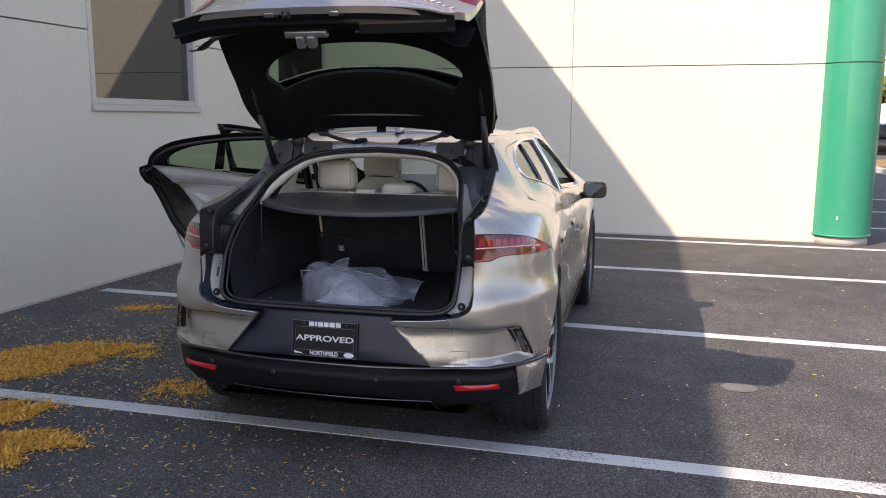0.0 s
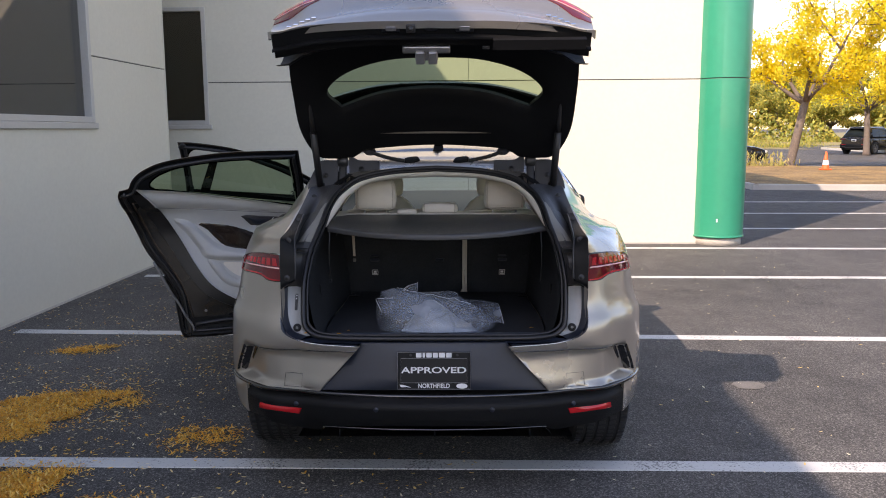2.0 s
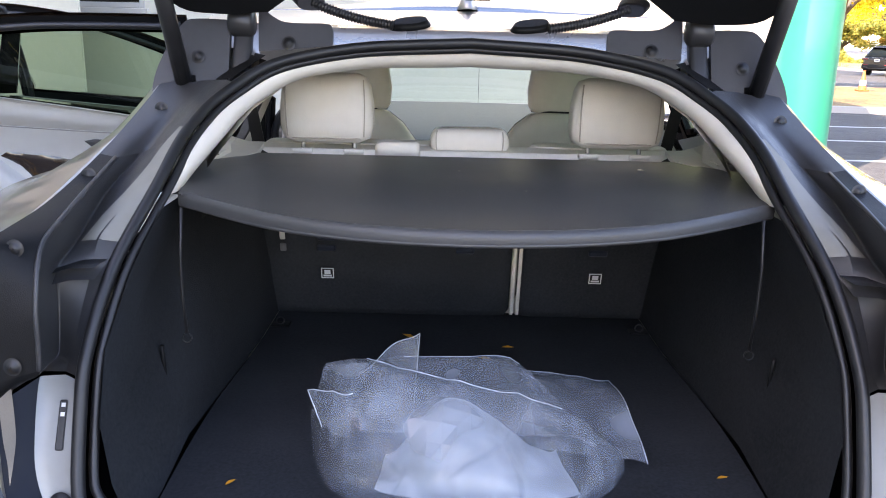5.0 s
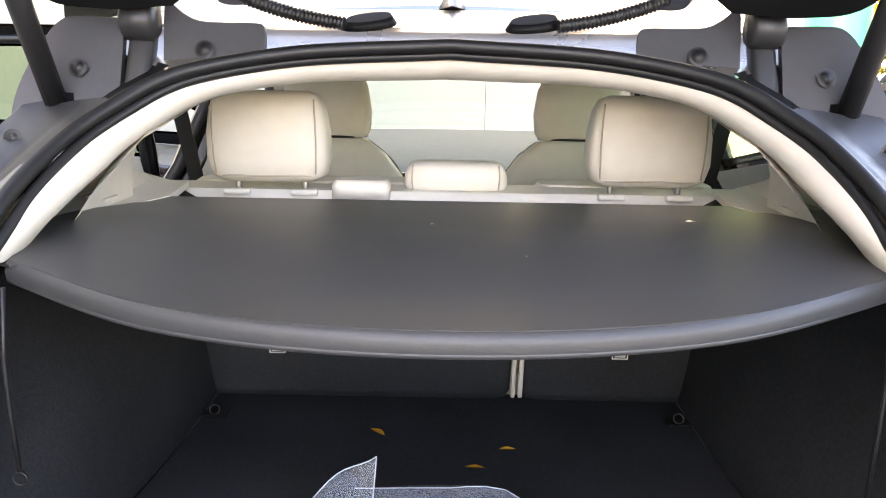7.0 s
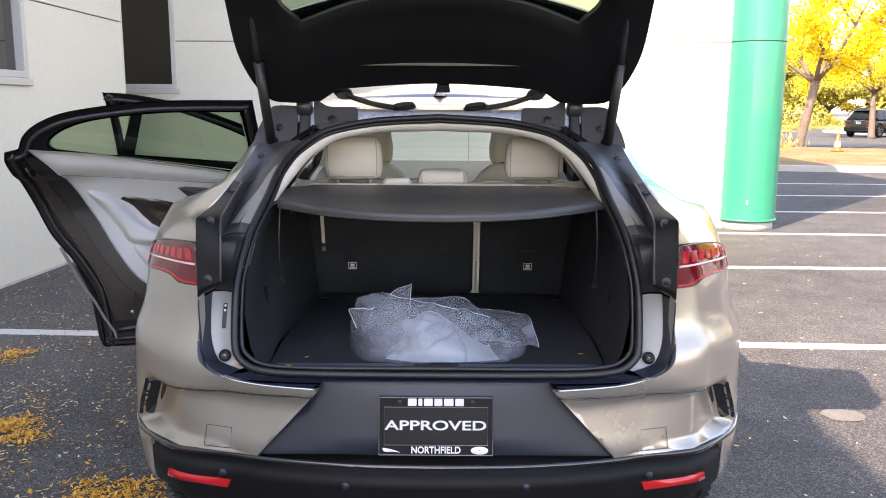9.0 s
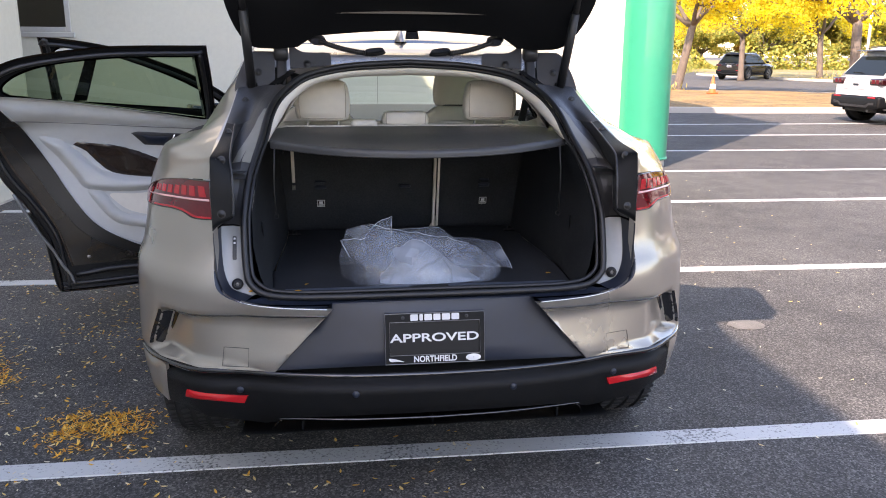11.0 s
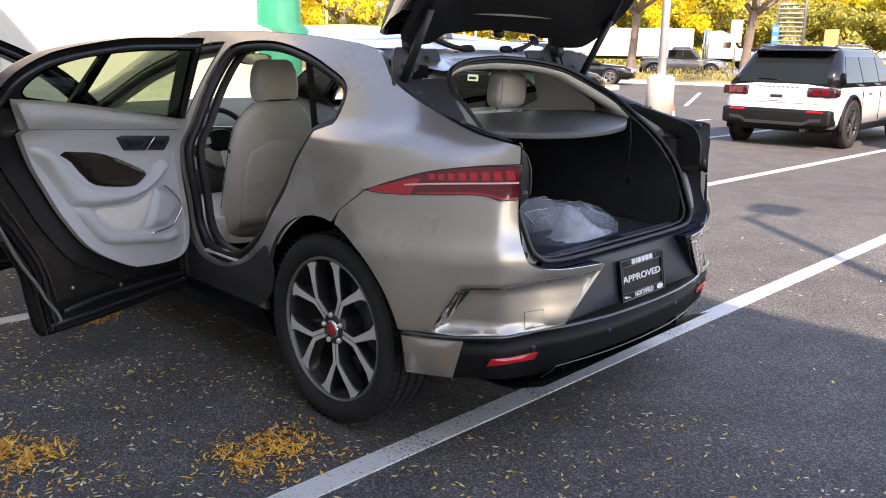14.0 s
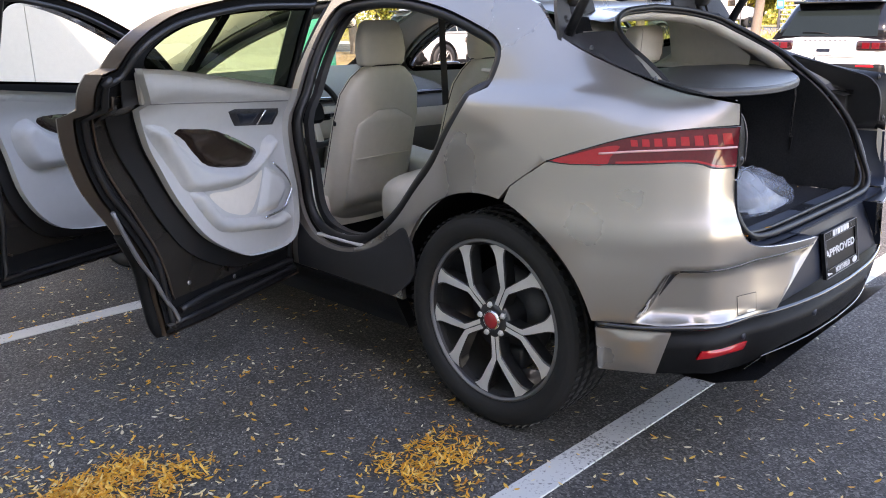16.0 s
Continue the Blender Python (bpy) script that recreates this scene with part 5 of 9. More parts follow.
for y, z in ((0.33, 0.66), (0.50, 0.455), (0.75, 0.40)):
    part("drain_plug", moved(lathe([(0.001, 0.003), (0.008, 0.002), (0.010, 0)], 14), Matrix.Translation(flip(on_side(y, z, -0.078))) @ pose(0, 0, 0, 0, 90, 0)), STEEL, rear_door)
door_inside(rear_door, [(0.105, 1.195), (0.158, 1.055), (0.217, 0.915), (0.297, 0.770), (0.366, 0.63), (0.398, 0.52), (0.420, 0.415), (1.10, 0.415), (1.14, 0.50), (1.14, 1.05), (0.30, 1.22)],
            [(0.102, 1.245), (0.190, 1.095), (0.302, 0.900), (0.386, 0.735), (0.495, 0.578), (0.682, 0.468), (0.835, 0.432), (1.09, 0.428)],
            [(0.182, 1.240), (0.275, 1.134), (0.387, 0.936), (0.467, 0.768), (0.565, 0.633), (0.73, 0.521), (0.85, 0.482), (1.09, 0.474)],
            [(0.27, 0.70), (0.325, 0.57), (0.345, 0.43), (0.362, 0.31), (0.42, 0.297), (0.8, 0.297), (1.15, 0.297)])
TRIM_F = curve([(1.165, 1.114, 1), (1.38, 1.095), (2.2, 1.03, 1), (2.2, 0.56), (2.0, 0.455), (1.653, 0.461), (1.435, 0.518), (1.305, 0.669), (1.255, 0.894)], 6)
front_door, _ = open_door("front_door", DOOR_F, GLASS_F, (-0.90, 2.31), (-69.0, -1.95), TRIM_F, 1.05, False, "open taupe metallic front door with pale grey trim")
door_inside(front_door, [(1.218, 1.06), (1.220, 0.90), (1.218, 0.75), (1.218, 0.60), (1.220, 0.50), (1.225, 0.44), (1.26, 0.415), (2.20, 0.415), (2.22, 0.60), (2.22, 1.0), (1.60, 1.05)],
            [(1.198, 1.105), (1.225, 0.894), (1.258, 0.650), (1.395, 0.480), (1.640, 0.425), (2.0, 0.418)],
            [(1.240, 1.105), (1.265, 0.894), (1.315, 0.675), (1.443, 0.526), (1.657, 0.470), (2.0, 0.464)],
            [(1.195, 0.50), (1.198, 0.40), (1.205, 0.31), (1.26, 0.297), (1.7, 0.297), (2.2, 0.297)])
raised(front_door, "armrest", curve([(2.1, 0.93), (2.05, 0.85), (1.8, 0.79), (1.5, 0.76), (1.37, 0.78), (1.32, 0.92), (1.40, 0.98), (1.52, 0.90), (1.8, 0.87), (2.0, 0.93)], 5), -0.106, 0.06, PALE, "pale grey padded armrest", 0.012)
raised(front_door, "upper_pad", curve([(1.19, 1.10, 1), (2.15, 1.025, 1), (2.1, 0.99), (1.6, 1.03), (1.21, 1.065, 1)], 5), -0.104, 0.018, PALE, "pale upper door pad")
raised(front_door, "veneer", curve([(1.45, 0.98), (1.75, 0.98), (2.0, 0.94), (1.8, 0.875), (1.55, 0.90)], 5), -0.104, 0.008, WOOD, "dark gloss wood veneer", 0.004)
part("door_mirror_base", box(0, 0, 0, 0.02, 0.10, 0.06, 0.008, 1, Matrix.Translation(flip(on_side(2.16, 1.10, 0.0)))), BLACK_GLOSS, front_door)
m_left = door_mirror(-1)
m_left.parent = front_door

# ---- load opening ----
# stations from the sill corner to the roof: seal, jamb edge, deepest line, trim edge, skin edge
RING = [((0.515, -0.745, 0.713), (0.530, -0.725, 0.715), (0.560, -0.730, 0.708), (0.575, -0.765, 0.704), (0.588, -0.786, 0.703)),
        ((0.574, -0.722, 0.760), (0.590, -0.705, 0.745), (0.625, -0.710, 0.730), (0.637, -0.745, 0.730), (0.643, -0.768, 0.735)),
        ((0.582, -0.690, 0.830), (0.611, -0.680, 0.820), (0.650, -0.688, 0.802), (0.660, -0.722, 0.802), (0.664, -0.752, 0.802)),
        ((0.585, -0.655, 0.912), (0.622, -0.628, 0.912), (0.656, -0.635, 0.912), (0.664, -0.700, 0.912), (0.669, -0.742, 0.912)),
        ((0.585, -0.645, 0.932), (0.616, -0.620, 0.936), (0.642, -0.600, 0.940), (0.606, -0.728, 0.962), (0.669, -0.741, 0.945)),
        ((0.579, -0.600, 1.000), (0.606, -0.588, 1.006), (0.642, -0.588, 1.010), (0.603, -0.728, 1.025), (0.668, -0.739, 1.020)),
        ((0.569, -0.548, 1.062), (0.598, -0.556, 1.066), (0.642, -0.583, 1.064), (0.604, -0.716, 1.080), (0.667, -0.737, 1.090)),
        ((0.560, -0.515, 1.095), (0.594, -0.535, 1.104), (0.636, -0.520, 1.096), (0.612, -0.676, 1.125), (0.666, -0.734, 1.137)),
        ((0.536, -0.425, 1.170), (0.570, -0.432, 1.162), (0.630, -0.420, 1.150), (0.620, -0.540, 1.165), (0.663, -0.556, 1.163)),
        ((0.520, -0.335, 1.237), (0.550, -0.330, 1.233), (0.606, -0.300, 1.208), (0.627, -0.360, 1.208), (0.656, -0.360, 1.214)),
        ((0.498, -0.255, 1.285), (0.524, -0.240, 1.287), (0.580, -0.195, 1.268), (0.615, -0.215, 1.262), (0.648, -0.200, 1.270)),
        ((0.452, -0.185, 1.330), (0.480, -0.160, 1.336), (0.545, -0.090, 1.330), (0.592, -0.080, 1.322), (0.636, -0.050, 1.336)),
        ((0.390, -0.135, 1.368), (0.420, -0.105, 1.380), (0.500, -0.010, 1.392), (0.550, 0.030, 1.402), (0.592, 0.078, 1.438))]
SEAL_PATH = [(0, -0.763, 0.703), (0.20, -0.762, 0.703), (0.40, -0.757, 0.704)] + [r[0] for r in RING] + [(0.21, -0.072, 1.404), (0, -0.055, 1.416)]
OUTER_PATH = [(0, -0.800, 0.692), (0.20, -0.802, 0.692), (0.42, -0.800, 0.694)] + [r[4] for r in RING] + [(0.32, 0.098, 1.445), (0, 0.100, 1.447)]


def fair(path, n=7):
    ts = list(range(len(path)))
    f = [spline([(t, p[i]) for t, p in zip(ts, path)]) for i in range(3)]
    return [Vector((f[0](t), f[1](t), f[2](t))) for t in np.linspace(0, len(path) - 1, (len(path) - 1) * n + 1)]


n6 = 7
sp, op = fair(SEAL_PATH), fair(OUTER_PATH)
lines = [fair([r[i] for r in RING]) for i in range(5)]


def gutter(i0, i1, lift, k):
    """The channel between the skin's edge and the seal, dished."""
    rings = []
    for a, b in zip(sp[i0:i1 + 1], op[i0:i1 + 1]):
        mid = a.lerp(b, 0.5) + Vector((0, 0.03 * lift, -0.012 * lift))
        row = [b, b + Vector((0, 0.025, -0.006)), mid + (b - mid) * 0.35 + Vector((0, 0.012, 0)), mid, a + Vector((0, 0.01, -0.004))]
        rings.append([Vector((k * v.x, v.y, v.z)) for v in row])
    bm = loft(rings, closed=False, ends=False)
    return bm


def facing(k, t0, t1, cuts, push=0.0, smooth=True):
    """A facing of the boot surround between stations t0 and t1; each cut is a place across it, 0 at the seal to 4 at the skin edge."""
    rings = []
    for i in range(int(t0 * n6), int(t1 * n6) + 1):
        row = []
        for c in cuts:
            j = min(int(c), 3)
            v = lines[j][i].lerp(lines[j + 1][i], c - j)
            row.append(Vector((k * v.x, v.y - push, v.z)))
        rings.append(row)
    bm = loft(rings, closed=False, ends=False, smooth=smooth)
    bmesh.ops.recalc_face_normals(bm, faces=bm.faces)
    return bm


def on_ring(k, t, c, push=0.0):
    i, j = int(t * n6), min(int(c), 3)
    v = lines[j][i].lerp(lines[j + 1][i], c - j)
    return Vector((k * v.x, v.y - push, v.z))


for k in (1, -1):
    part("boot_gutter", gutter(0, 3 * n6, 0.6, k), SLATE, car, "dark boot sill channel")
    # the return is body paint in shade; slate puts that shade into the colour
    part("jamb_return", facing(k, 0, 3, (4, 3.96, 3.85, 3.5, 3.0, 2.5, 2.05)), SLATE, car, "painted return of the boot jamb, shade put in as slate colour")
    skin = [shell(k * a, b) for a, b in curve(gate_low[2:], 6, False)[::-1]]
    # light caught by the painted edge, drawn as a thin bright tube
    part("edge_highlight", tube([v + Vector((0, 0.003, 0.001)) for v in skin], 0.0020, 8), SATIN, car, "highlight along the bumper skin's edge, made as a bright tube")
    i0, i1 = int(1.6 * n6), int(4.6 * n6)
    rim_ = [op[i0 + round((i1 - i0) * q / (len(skin) - 1))] for q in range(len(skin))]
    part("bumper_ledge", loft([[a, a.lerp(Vector((k * b.x, b.y, b.z)), 0.25) + Vector((0, 0, 0.004)), a.lerp(Vector((k * b.x, b.y, b.z)), 0.7) + Vector((0, 0, -0.002)), Vector((k * b.x, b.y + 0.004, b.z - 0.006))] for a, b in zip(skin, rim_)], closed=False, ends=False), SLATE, car, "dark ledge between bumper and boot sill")
    part("boot_jamb", facing(k, 0, 3, (2.05, 1.95, 1.6, 1.0, 0.5, 0.0)), SILVER_SILL, car, "pale silver boot jamb plate")
    part("jamb_fillet", loft([[on_ring(k, t, c * (1.75 - 1.0 * (t - 7.1) / 2.4), 0.004) for c in (0.12, 0.4, 0.7, 1.0)] for t in np.linspace(7.1, 9.5, 16)], closed=False, ends=False), GREY_FILLET, car, "pale beige-grey painted strip beside the seal")
    plate_ = part("corner_plate", facing(k, 4, 9, (4, 3.97, 3.9, 3.5, 3.08, 3.0)), BLACK_PLASTIC, car, "black plastic plate beside the tail lamp")
    part("plate_hem", tube([on_ring(k, t, 3.02, 0.002) for t in np.linspace(4, 9, 36)], 0.004, 6), TRIM_GREY, plate_)
    part("plate_foot", facing(k, 3.15, 4, (4, 3.9, 3.4, 3.0)), BLACK_PLASTIC, plate_)
    part("boot_pocket", facing(k, 3.15, 9, (3.0, 2.8, 2.4, 2.08, 2.0, 1.9, 1.5, 1.0)), TRIM_GREY, car, "black plastic pocket beside the boot seal")
    part("seal_flange", facing(k, 3.15, 7.1, (1.0, 0.8, 0.3, 0.0)), GREY_PLASTIC, car, "dark plastic flange beside the seal")
    part("pillar_plate", facing(k, 9, 11, (4, 3.95, 3.6, 3.0, 2.5, 2.0, 1.5, 1.0, 0.5, 0.0)), TRIM_GREY, car, "black plastic pillar trim")
    part("roof_channel", facing(k, 11, 12, (4, 3.5, 3.0, 2.5, 2.0, 1.5, 1.1), -0.055), BLACK_PLASTIC, car, "dark channel below the hinge covers")
    a_, b_ = on_ring(k, 6.0, 2.0), on_ring(k, 6.0, 0.35)
    part("pocket_ledge", loft([[a_ + Vector((0, o, 0.004)), a_.lerp(b_, 0.5) + Vector((0, o * 1.0, 0.012)), b_ + Vector((0, o, 0.010))] for o in (-0.045, -0.03, 0.02)]
                              + [[a_ + Vector((0, -0.045, -0.012)), a_.lerp(b_, 0.5) + Vector((0, -0.045, -0.006)), b_ + Vector((0, -0.045, -0.008))]][::-1], closed=False, ends=False), TRIM_GREY, car, "black plastic ledge of the pocket")
    for t, c in ((7.0, 3.45), (4.35, 3.55), (8.6, 3.5), (10.4, 2.9)):
        part("trim_clip", moved(lathe([(0.001, 0.004), (0.007, 0.003), (0.008, 0.0), (0.013, 0.0)], 20), Matrix.Translation(on_ring(k, t, c, 0.003)) @ pose(0, 0, 0, 84, 0, 0)), SEAL, car)
    part("roof_end_panel", loft([[Vector((k * v.x, v.y, v.z)) for v in (a, a + Vector((0, 0.05, -0.006)), a.lerp(b, 0.35) + Vector((0, 0.045, -0.012)), b + Vector((0, -0.012, -0.022)), b + Vector((0, -0.004, -0.004)), b)] for a, b in zip(sp[15 * n6:], op[15 * n6:])], closed=False, ends=False), PAINT, car, "taupe painted panel below the roof edge")
    pin = Vector((k * 0.607, -0.712, 0.742))
    part("rubber_buffer", moved(lathe([(0.001, 0.006), (0.006, 0.006), (0.007, 0.013), (0.0115, 0.014), (0.0125, 0.006), (0.017, 0.005), (0.018, 0)], 24), Matrix.Translation(pin) @ pose(0, 0, 0, 78, 0, 0)), SEAL, car, "round rubber buffer")
    part("buffer_screw", moved(lathe([(0.001, 0.009), (0.0045, 0.0085), (0.006, 0.006)], 16), Matrix.Translation(pin) @ pose(0, 0, 0, 78, 0, 0)), STEEL, car)
    tag = part("jamb_label", box(0, 0, 0, 0.012, 0.002, 0.075, 0.002, 1), GREY_PLASTIC, car, "narrow dark label on the jamb", Matrix.Translation(on_ring(k, 2.4, 1.0, 0.003)) @ pose(0, 0, 0, -26, 0, 0)) if k < 0 else None
    if tag:
        part("label_mark", joined(*[box(0, -0.0014, 0.03 - 0.014 * i, 0.006, 0.001, 0.006) for i in range(2)]), WHITE_PRINT, tag)
full_seal = [Vector((-v.x, v.y, v.z)) for v in sp[::-1]] + sp[1:]
part("boot_seal", tube(full_seal[:-1], 0.0105, 10, True), SEAL, car, "black rubber boot seal")
part("boot_seal_lip", tube([v + Vector((0, 0.018, 0)) + (Vector((0, -0.3, 1.0)) - v).normalized() * 0.016 for v in full_seal[:-1]], 0.0075, 8, True), SEAL, car)

# cream arch trim inside the opening
upper = [v for v in sp if v.z > 1.150] + [Vector((-v.x, v.y, v.z)) for v in sp[::-1][1:] if v.z > 1.150]
arch = []
for v in upper:
    inn = (Vector((0, v.y, 1.02)) - v).normalized()
    slim = 0.30 + 0.70 * smoothstep(1.14, 1.27, v.z)
    arch.append([v + inn * (a_ if a_ < 0.012 else 0.010 + (a_ - 0.010) * slim) + Vector((0, b_, 0)) for a_, b_ in ((0.010, 0.016), (0.026, 0.016), (0.040, 0.026), (0.050, 0.048), (0.050, 0.078), (0.038, 0.105), (0.015, 0.125))])
part("opening_trim", loft(arch, closed=False, ends=False), CREAM, car, "cream soft trim round the opening")

# ---- boot ----
floor_loop = curve([(-0.50, -0.70, 1), (0.50, -0.70, 1), (0.515, -0.3), (0.50, 0.10), (0.50, 0.38, 1), (-0.50, 0.38, 1), (-0.50, 0.10), (-0.515, -0.3)], 5)
part("boot_floor", sheet(floor_loop, lambda x, y: Vector((x, y, 0.682 + 0.002 * noise.noise(Vector((x * 5, y * 5, 0))))), 0.05, (), 0.02), CARPET, car, "black carpeted boot floor")
part("sill_cover", joined(box(0, -0.705, 0.692, 1.03, 0.095, 0.024, 0.008, 2), box(0, -0.660, 0.688, 1.0, 0.02, 0.02, 0.006, 2)), BLACK_PLASTIC, car, "black plastic load sill cover")
for k in (1, -1):
    part("sill_inlay", box(k * 0.265, -0.696, 0.7050, 0.40, 0.052, 0.007, 0.002, 1), SLATE_PALE, car, "slate blue sill inlay")
part("latch_cover", sheet(curve([(-0.075, -0.742, 1), (-0.050, -0.690, 1), (0.050, -0.690, 1), (0.075, -0.742, 1)], 4), lambda x, y: Vector((x, y, 0.7065)), 0.05, [[(-0.009, -0.735), (0.009, -0.735), (0.009, -0.700), (-0.009, -0.700)]], 0.006), BLACK_PLASTIC, car, "black latch cover")
part("boot_latch", joined(box(0, -0.719, 0.706, 0.004, 0.026, 0.004, 0.001, 1), box(0, -0.705, 0.700, 0.004, 0.004, 0.016, 0.001, 1)), STEEL, car, "steel latch loop")
for k in (1, -1):
    rows = []
    for z, x0, x1, x2 in ((0.682, 0.505, 0.515, 0.50), (0.76, 0.540, 0.520, 0.505), (0.85, 0.558, 0.535, 0.51), (0.95, 0.562, 0.560, 0.52), (1.05, 0.548, 0.565, 0.53), (1.135, 0.525, 0.530, 0.53)):
        yb = along(z, [(0.682, -0.70), (0.85, -0.67), (0.97, -0.61), (1.10, -0.49), (1.18, -0.40)])
        rows.append([Vector((k * x, yb + (0.40 - yb) * t, z)) for t, x in ((0, x0), (0.12, x0 + 0.004), (0.3, x1 + 0.01), (0.5, x1), (0.75, x2), (1.0, x2))])
    part("boot_side", loft(rows, closed=False, ends=False), CARPET, car, "black carpeted boot side")
    part("side_pocket_edge", tube([Vector((k * 0.548, y, z)) for y, z in curve([(-0.42, 0.88), (-0.40, 0.78), (-0.33, 0.745), (-0.20, 0.745), (-0.14, 0.80), (-0.14, 0.86)], 5, False)], 0.004, 6), BLACK_PLASTIC, car)
    part("shelf_ledge", loft([[Vector((k * x, y, z)) for x, y, z in ((0.60, yy, 1.165), (0.50, yy, 1.150), (0.47, yy, 1.135), (0.47, yy, 1.110))] for yy in (-0.40, -0.2, 0.05, 0.30)], closed=False, ends=False), BLACK_PLASTIC, car, "black shelf ledge")
    quarter = [[Vector((k * (x - 0.07), y + 0.09, z - 0.005)) for x, y, z in r] for r in (((0.60, -0.30, 1.15), (0.60, -0.05, 1.16), (0.62, 0.16, 1.165)), ((0.545, -0.33, 1.215), (0.60, -0.05, 1.26), (0.66, 0.10, 1.20)), ((0.50, -0.25, 1.285), (0.57, -0.02, 1.33), (0.62, 0.10, 1.34)), ((0.42, -0.10, 1.355), (0.50, 0.04, 1.40), (0.56, 0.14, 1.42)))]
    part("quarter_trim", loft(quarter, closed=False, ends=False), HEADLINER, car, "cream pillar trim")
    part("speaker_shelf", sheet(curve([(k * 0.515, -0.385, 1), (k * 0.590, -0.25), (k * 0.650, -0.02), (k * 0.69, 0.24, 1), (k * 0.50, 0.24, 1), (k * 0.472, 0.05, 1), (k * 0.535, -0.20)], 5), lambda x, y: Vector((x, y, 1.166 + 0.30 * max(0, abs(x) - 0.54))), 0.025, (), 0.012), HEADLINER, car, "cream side shelf with a grille")
    for i in range(7):
        part("grille_slot", box(k * (0.525 + 0.014 * i), -0.06 + 0.008 * i, 1.178, 0.006, 0.05, 0.003), CREAM, car)
    ring = Vector((k * 0.47, 0.235, 0.690))
    tie = part("tie_down", box(ring.x, ring.y, 0.688, 0.050, 0.034, 0.006, 0.002, 1), BLACK_PLASTIC, car, "lashing eye on the boot floor")
    part("ring", moved(lathe([(0.008, 0), (0.011, 0.0025), (0.011, -0.0025)], 20, True), Matrix.Translation(ring + Vector((0, -0.006, 0.010))) @ pose(0, 0, 0, 60, 0, 0)), DARK_STEEL, tie)
    cord = [Vector((k * 0.495, -0.43, 1.135)), Vector((k * 0.500, -0.435, 1.05)), Vector((k * 0.502, -0.430, 0.98)), Vector((k * 0.498, -0.43, 0.90 if k > 0 else 0.91))]
    part("cover_cord", tube([v for v in cord], 0.003, 6), SEAL, car, "thin black cover cord")
    part("cord_loop", moved(lathe([(0.007, 0), (0.009, 0.002), (0.009, -0.002)], 16, True), Matrix.Translation(cord[-1] - Vector((0, 0, 0.010))) @ pose(0, 0, 0, 90, 0, 0)), SEAL, car)

# seat backs behind the boot: split 60/40
for name, x0, x1 in (("seat_back_wide", -0.545, 0.138), ("seat_back_narrow", 0.160, 0.545)):
    c, w = (x0 + x1) / 2, (x1 - x0) / 2
    bk = pillow([((c, 0.40 - 0.125 * t, 0.685 + 0.462 * t), (w * s, 0, 0), (0, 0.055 * s, 0)) for t, s in ((0, 0.97), (0.04, 1), (0.5, 1), (0.96, 1.0), (1.0, 0.97))], 9, 32)
    sb = part(name, bk, CARPET, car, "black carpeted rear seat back")
    fr = pillow([((c, 0.475 - 0.13 * t, 0.60 + 0.56 * t), (w * 0.99 * s, 0, 0), (0, 0.05 * s, 0)) for t, s in ((0, 0.97), (0.04, 1), (0.5, 1), (0.96, 1.0), (1.0, 0.9))], 5, 32)
    part("seat_back_leather", fr, CREAM, sb, "cream leather seat back")
for x in (0.142, 0.158):
    part("seat_belt_strap", box(0, 0, 0, 0.010, 0.008, 0.43, 0.002, 1, pose(x, 0.285, 0.90, 15, 0, 0)), CREAM, car, "cream piping between the seat backs")
for x in (-0.355, 0.360):
    lm = pose(x, 0.3015, 0.812, 15, 0, 0)
    bx = part("anchor_label", box(0, 0, 0, 0.036, 0.003, 0.034, 0.002, 1), PLATE_BLACK, car, "small child seat anchor label", lm)
    part("label_mark", joined(box(0, -0.0022, -0.008, 0.022, 0.001, 0.005), box(0, -0.0022, 0.003, 0.016, 0.001, 0.012), *[box(s * 0.0155, -0.0022, 0, 0.0025, 0.001, 0.031) for s in (1, -1)], *[box(0, -0.0022, s * 0.0145, 0.031, 0.001, 0.0025) for s in (1, -1)]), WHITE_PRINT, bx)
    part("anchor_slot", box(0, 0, 0, 0.05, 0.01, 0.018, 0.004, 1), SLATE, car, "", pose(x, 0.283, 0.885, 15, 0, 0))
    part("anchor_slot", box(0, 0, 0, 0.045, 0.01, 0.008, 0.003, 1), SLATE, car, "", pose(x, 0.277, 0.910, 15, 0, 0))
part("anchor_slot", box(0, 0, 0, 0.05, 0.01, 0.018, 0.004, 1), SLATE, car, "", pose(0.01, 0.283, 0.885, 15, 0, 0))
part("belt_end", box(0, 0, 0, 0.014, 0.006, 0.16, 0.002, 1), CREAM, car, "cream belt end", pose(-0.468, 0.255, 0.985, 15, 0, 0))
part("belt_end_clip", box(0, 0, 0, 0.016, 0.008, 0.022, 0.002, 1), STEEL, car, "", pose(-0.468, 0.283, 0.885, 15, 0, 0))

# load cover
cover_loop = curve([(-0.475, 0.055, 1), (0.485, 0.050, 1), (0.560, -0.20), (0.525, -0.385, 1), (0.28, -0.522), (0.0, -0.565), (-0.28, -0.522), (-0.510, -0.385, 1), (-0.550, -0.20)], 8)
def cover_z(x, y):
    rim_y = along(abs(x), [(0, -0.565), (0.15, -0.553), (0.28, -0.522), (0.40, -0.466), (0.52, -0.385), (0.6, -0.28)])
    return 1.178 - 0.016 * smoothstep(-0.1, -0.45, y) - 0.05 * max(0, -y - 0.15) ** 1.2 - 0.010 * math.cos(x * 2.6) * smoothstep(0.0, -0.2, y) - 0.018 * smoothstep(-0.30, 0.05, y) + 0.004


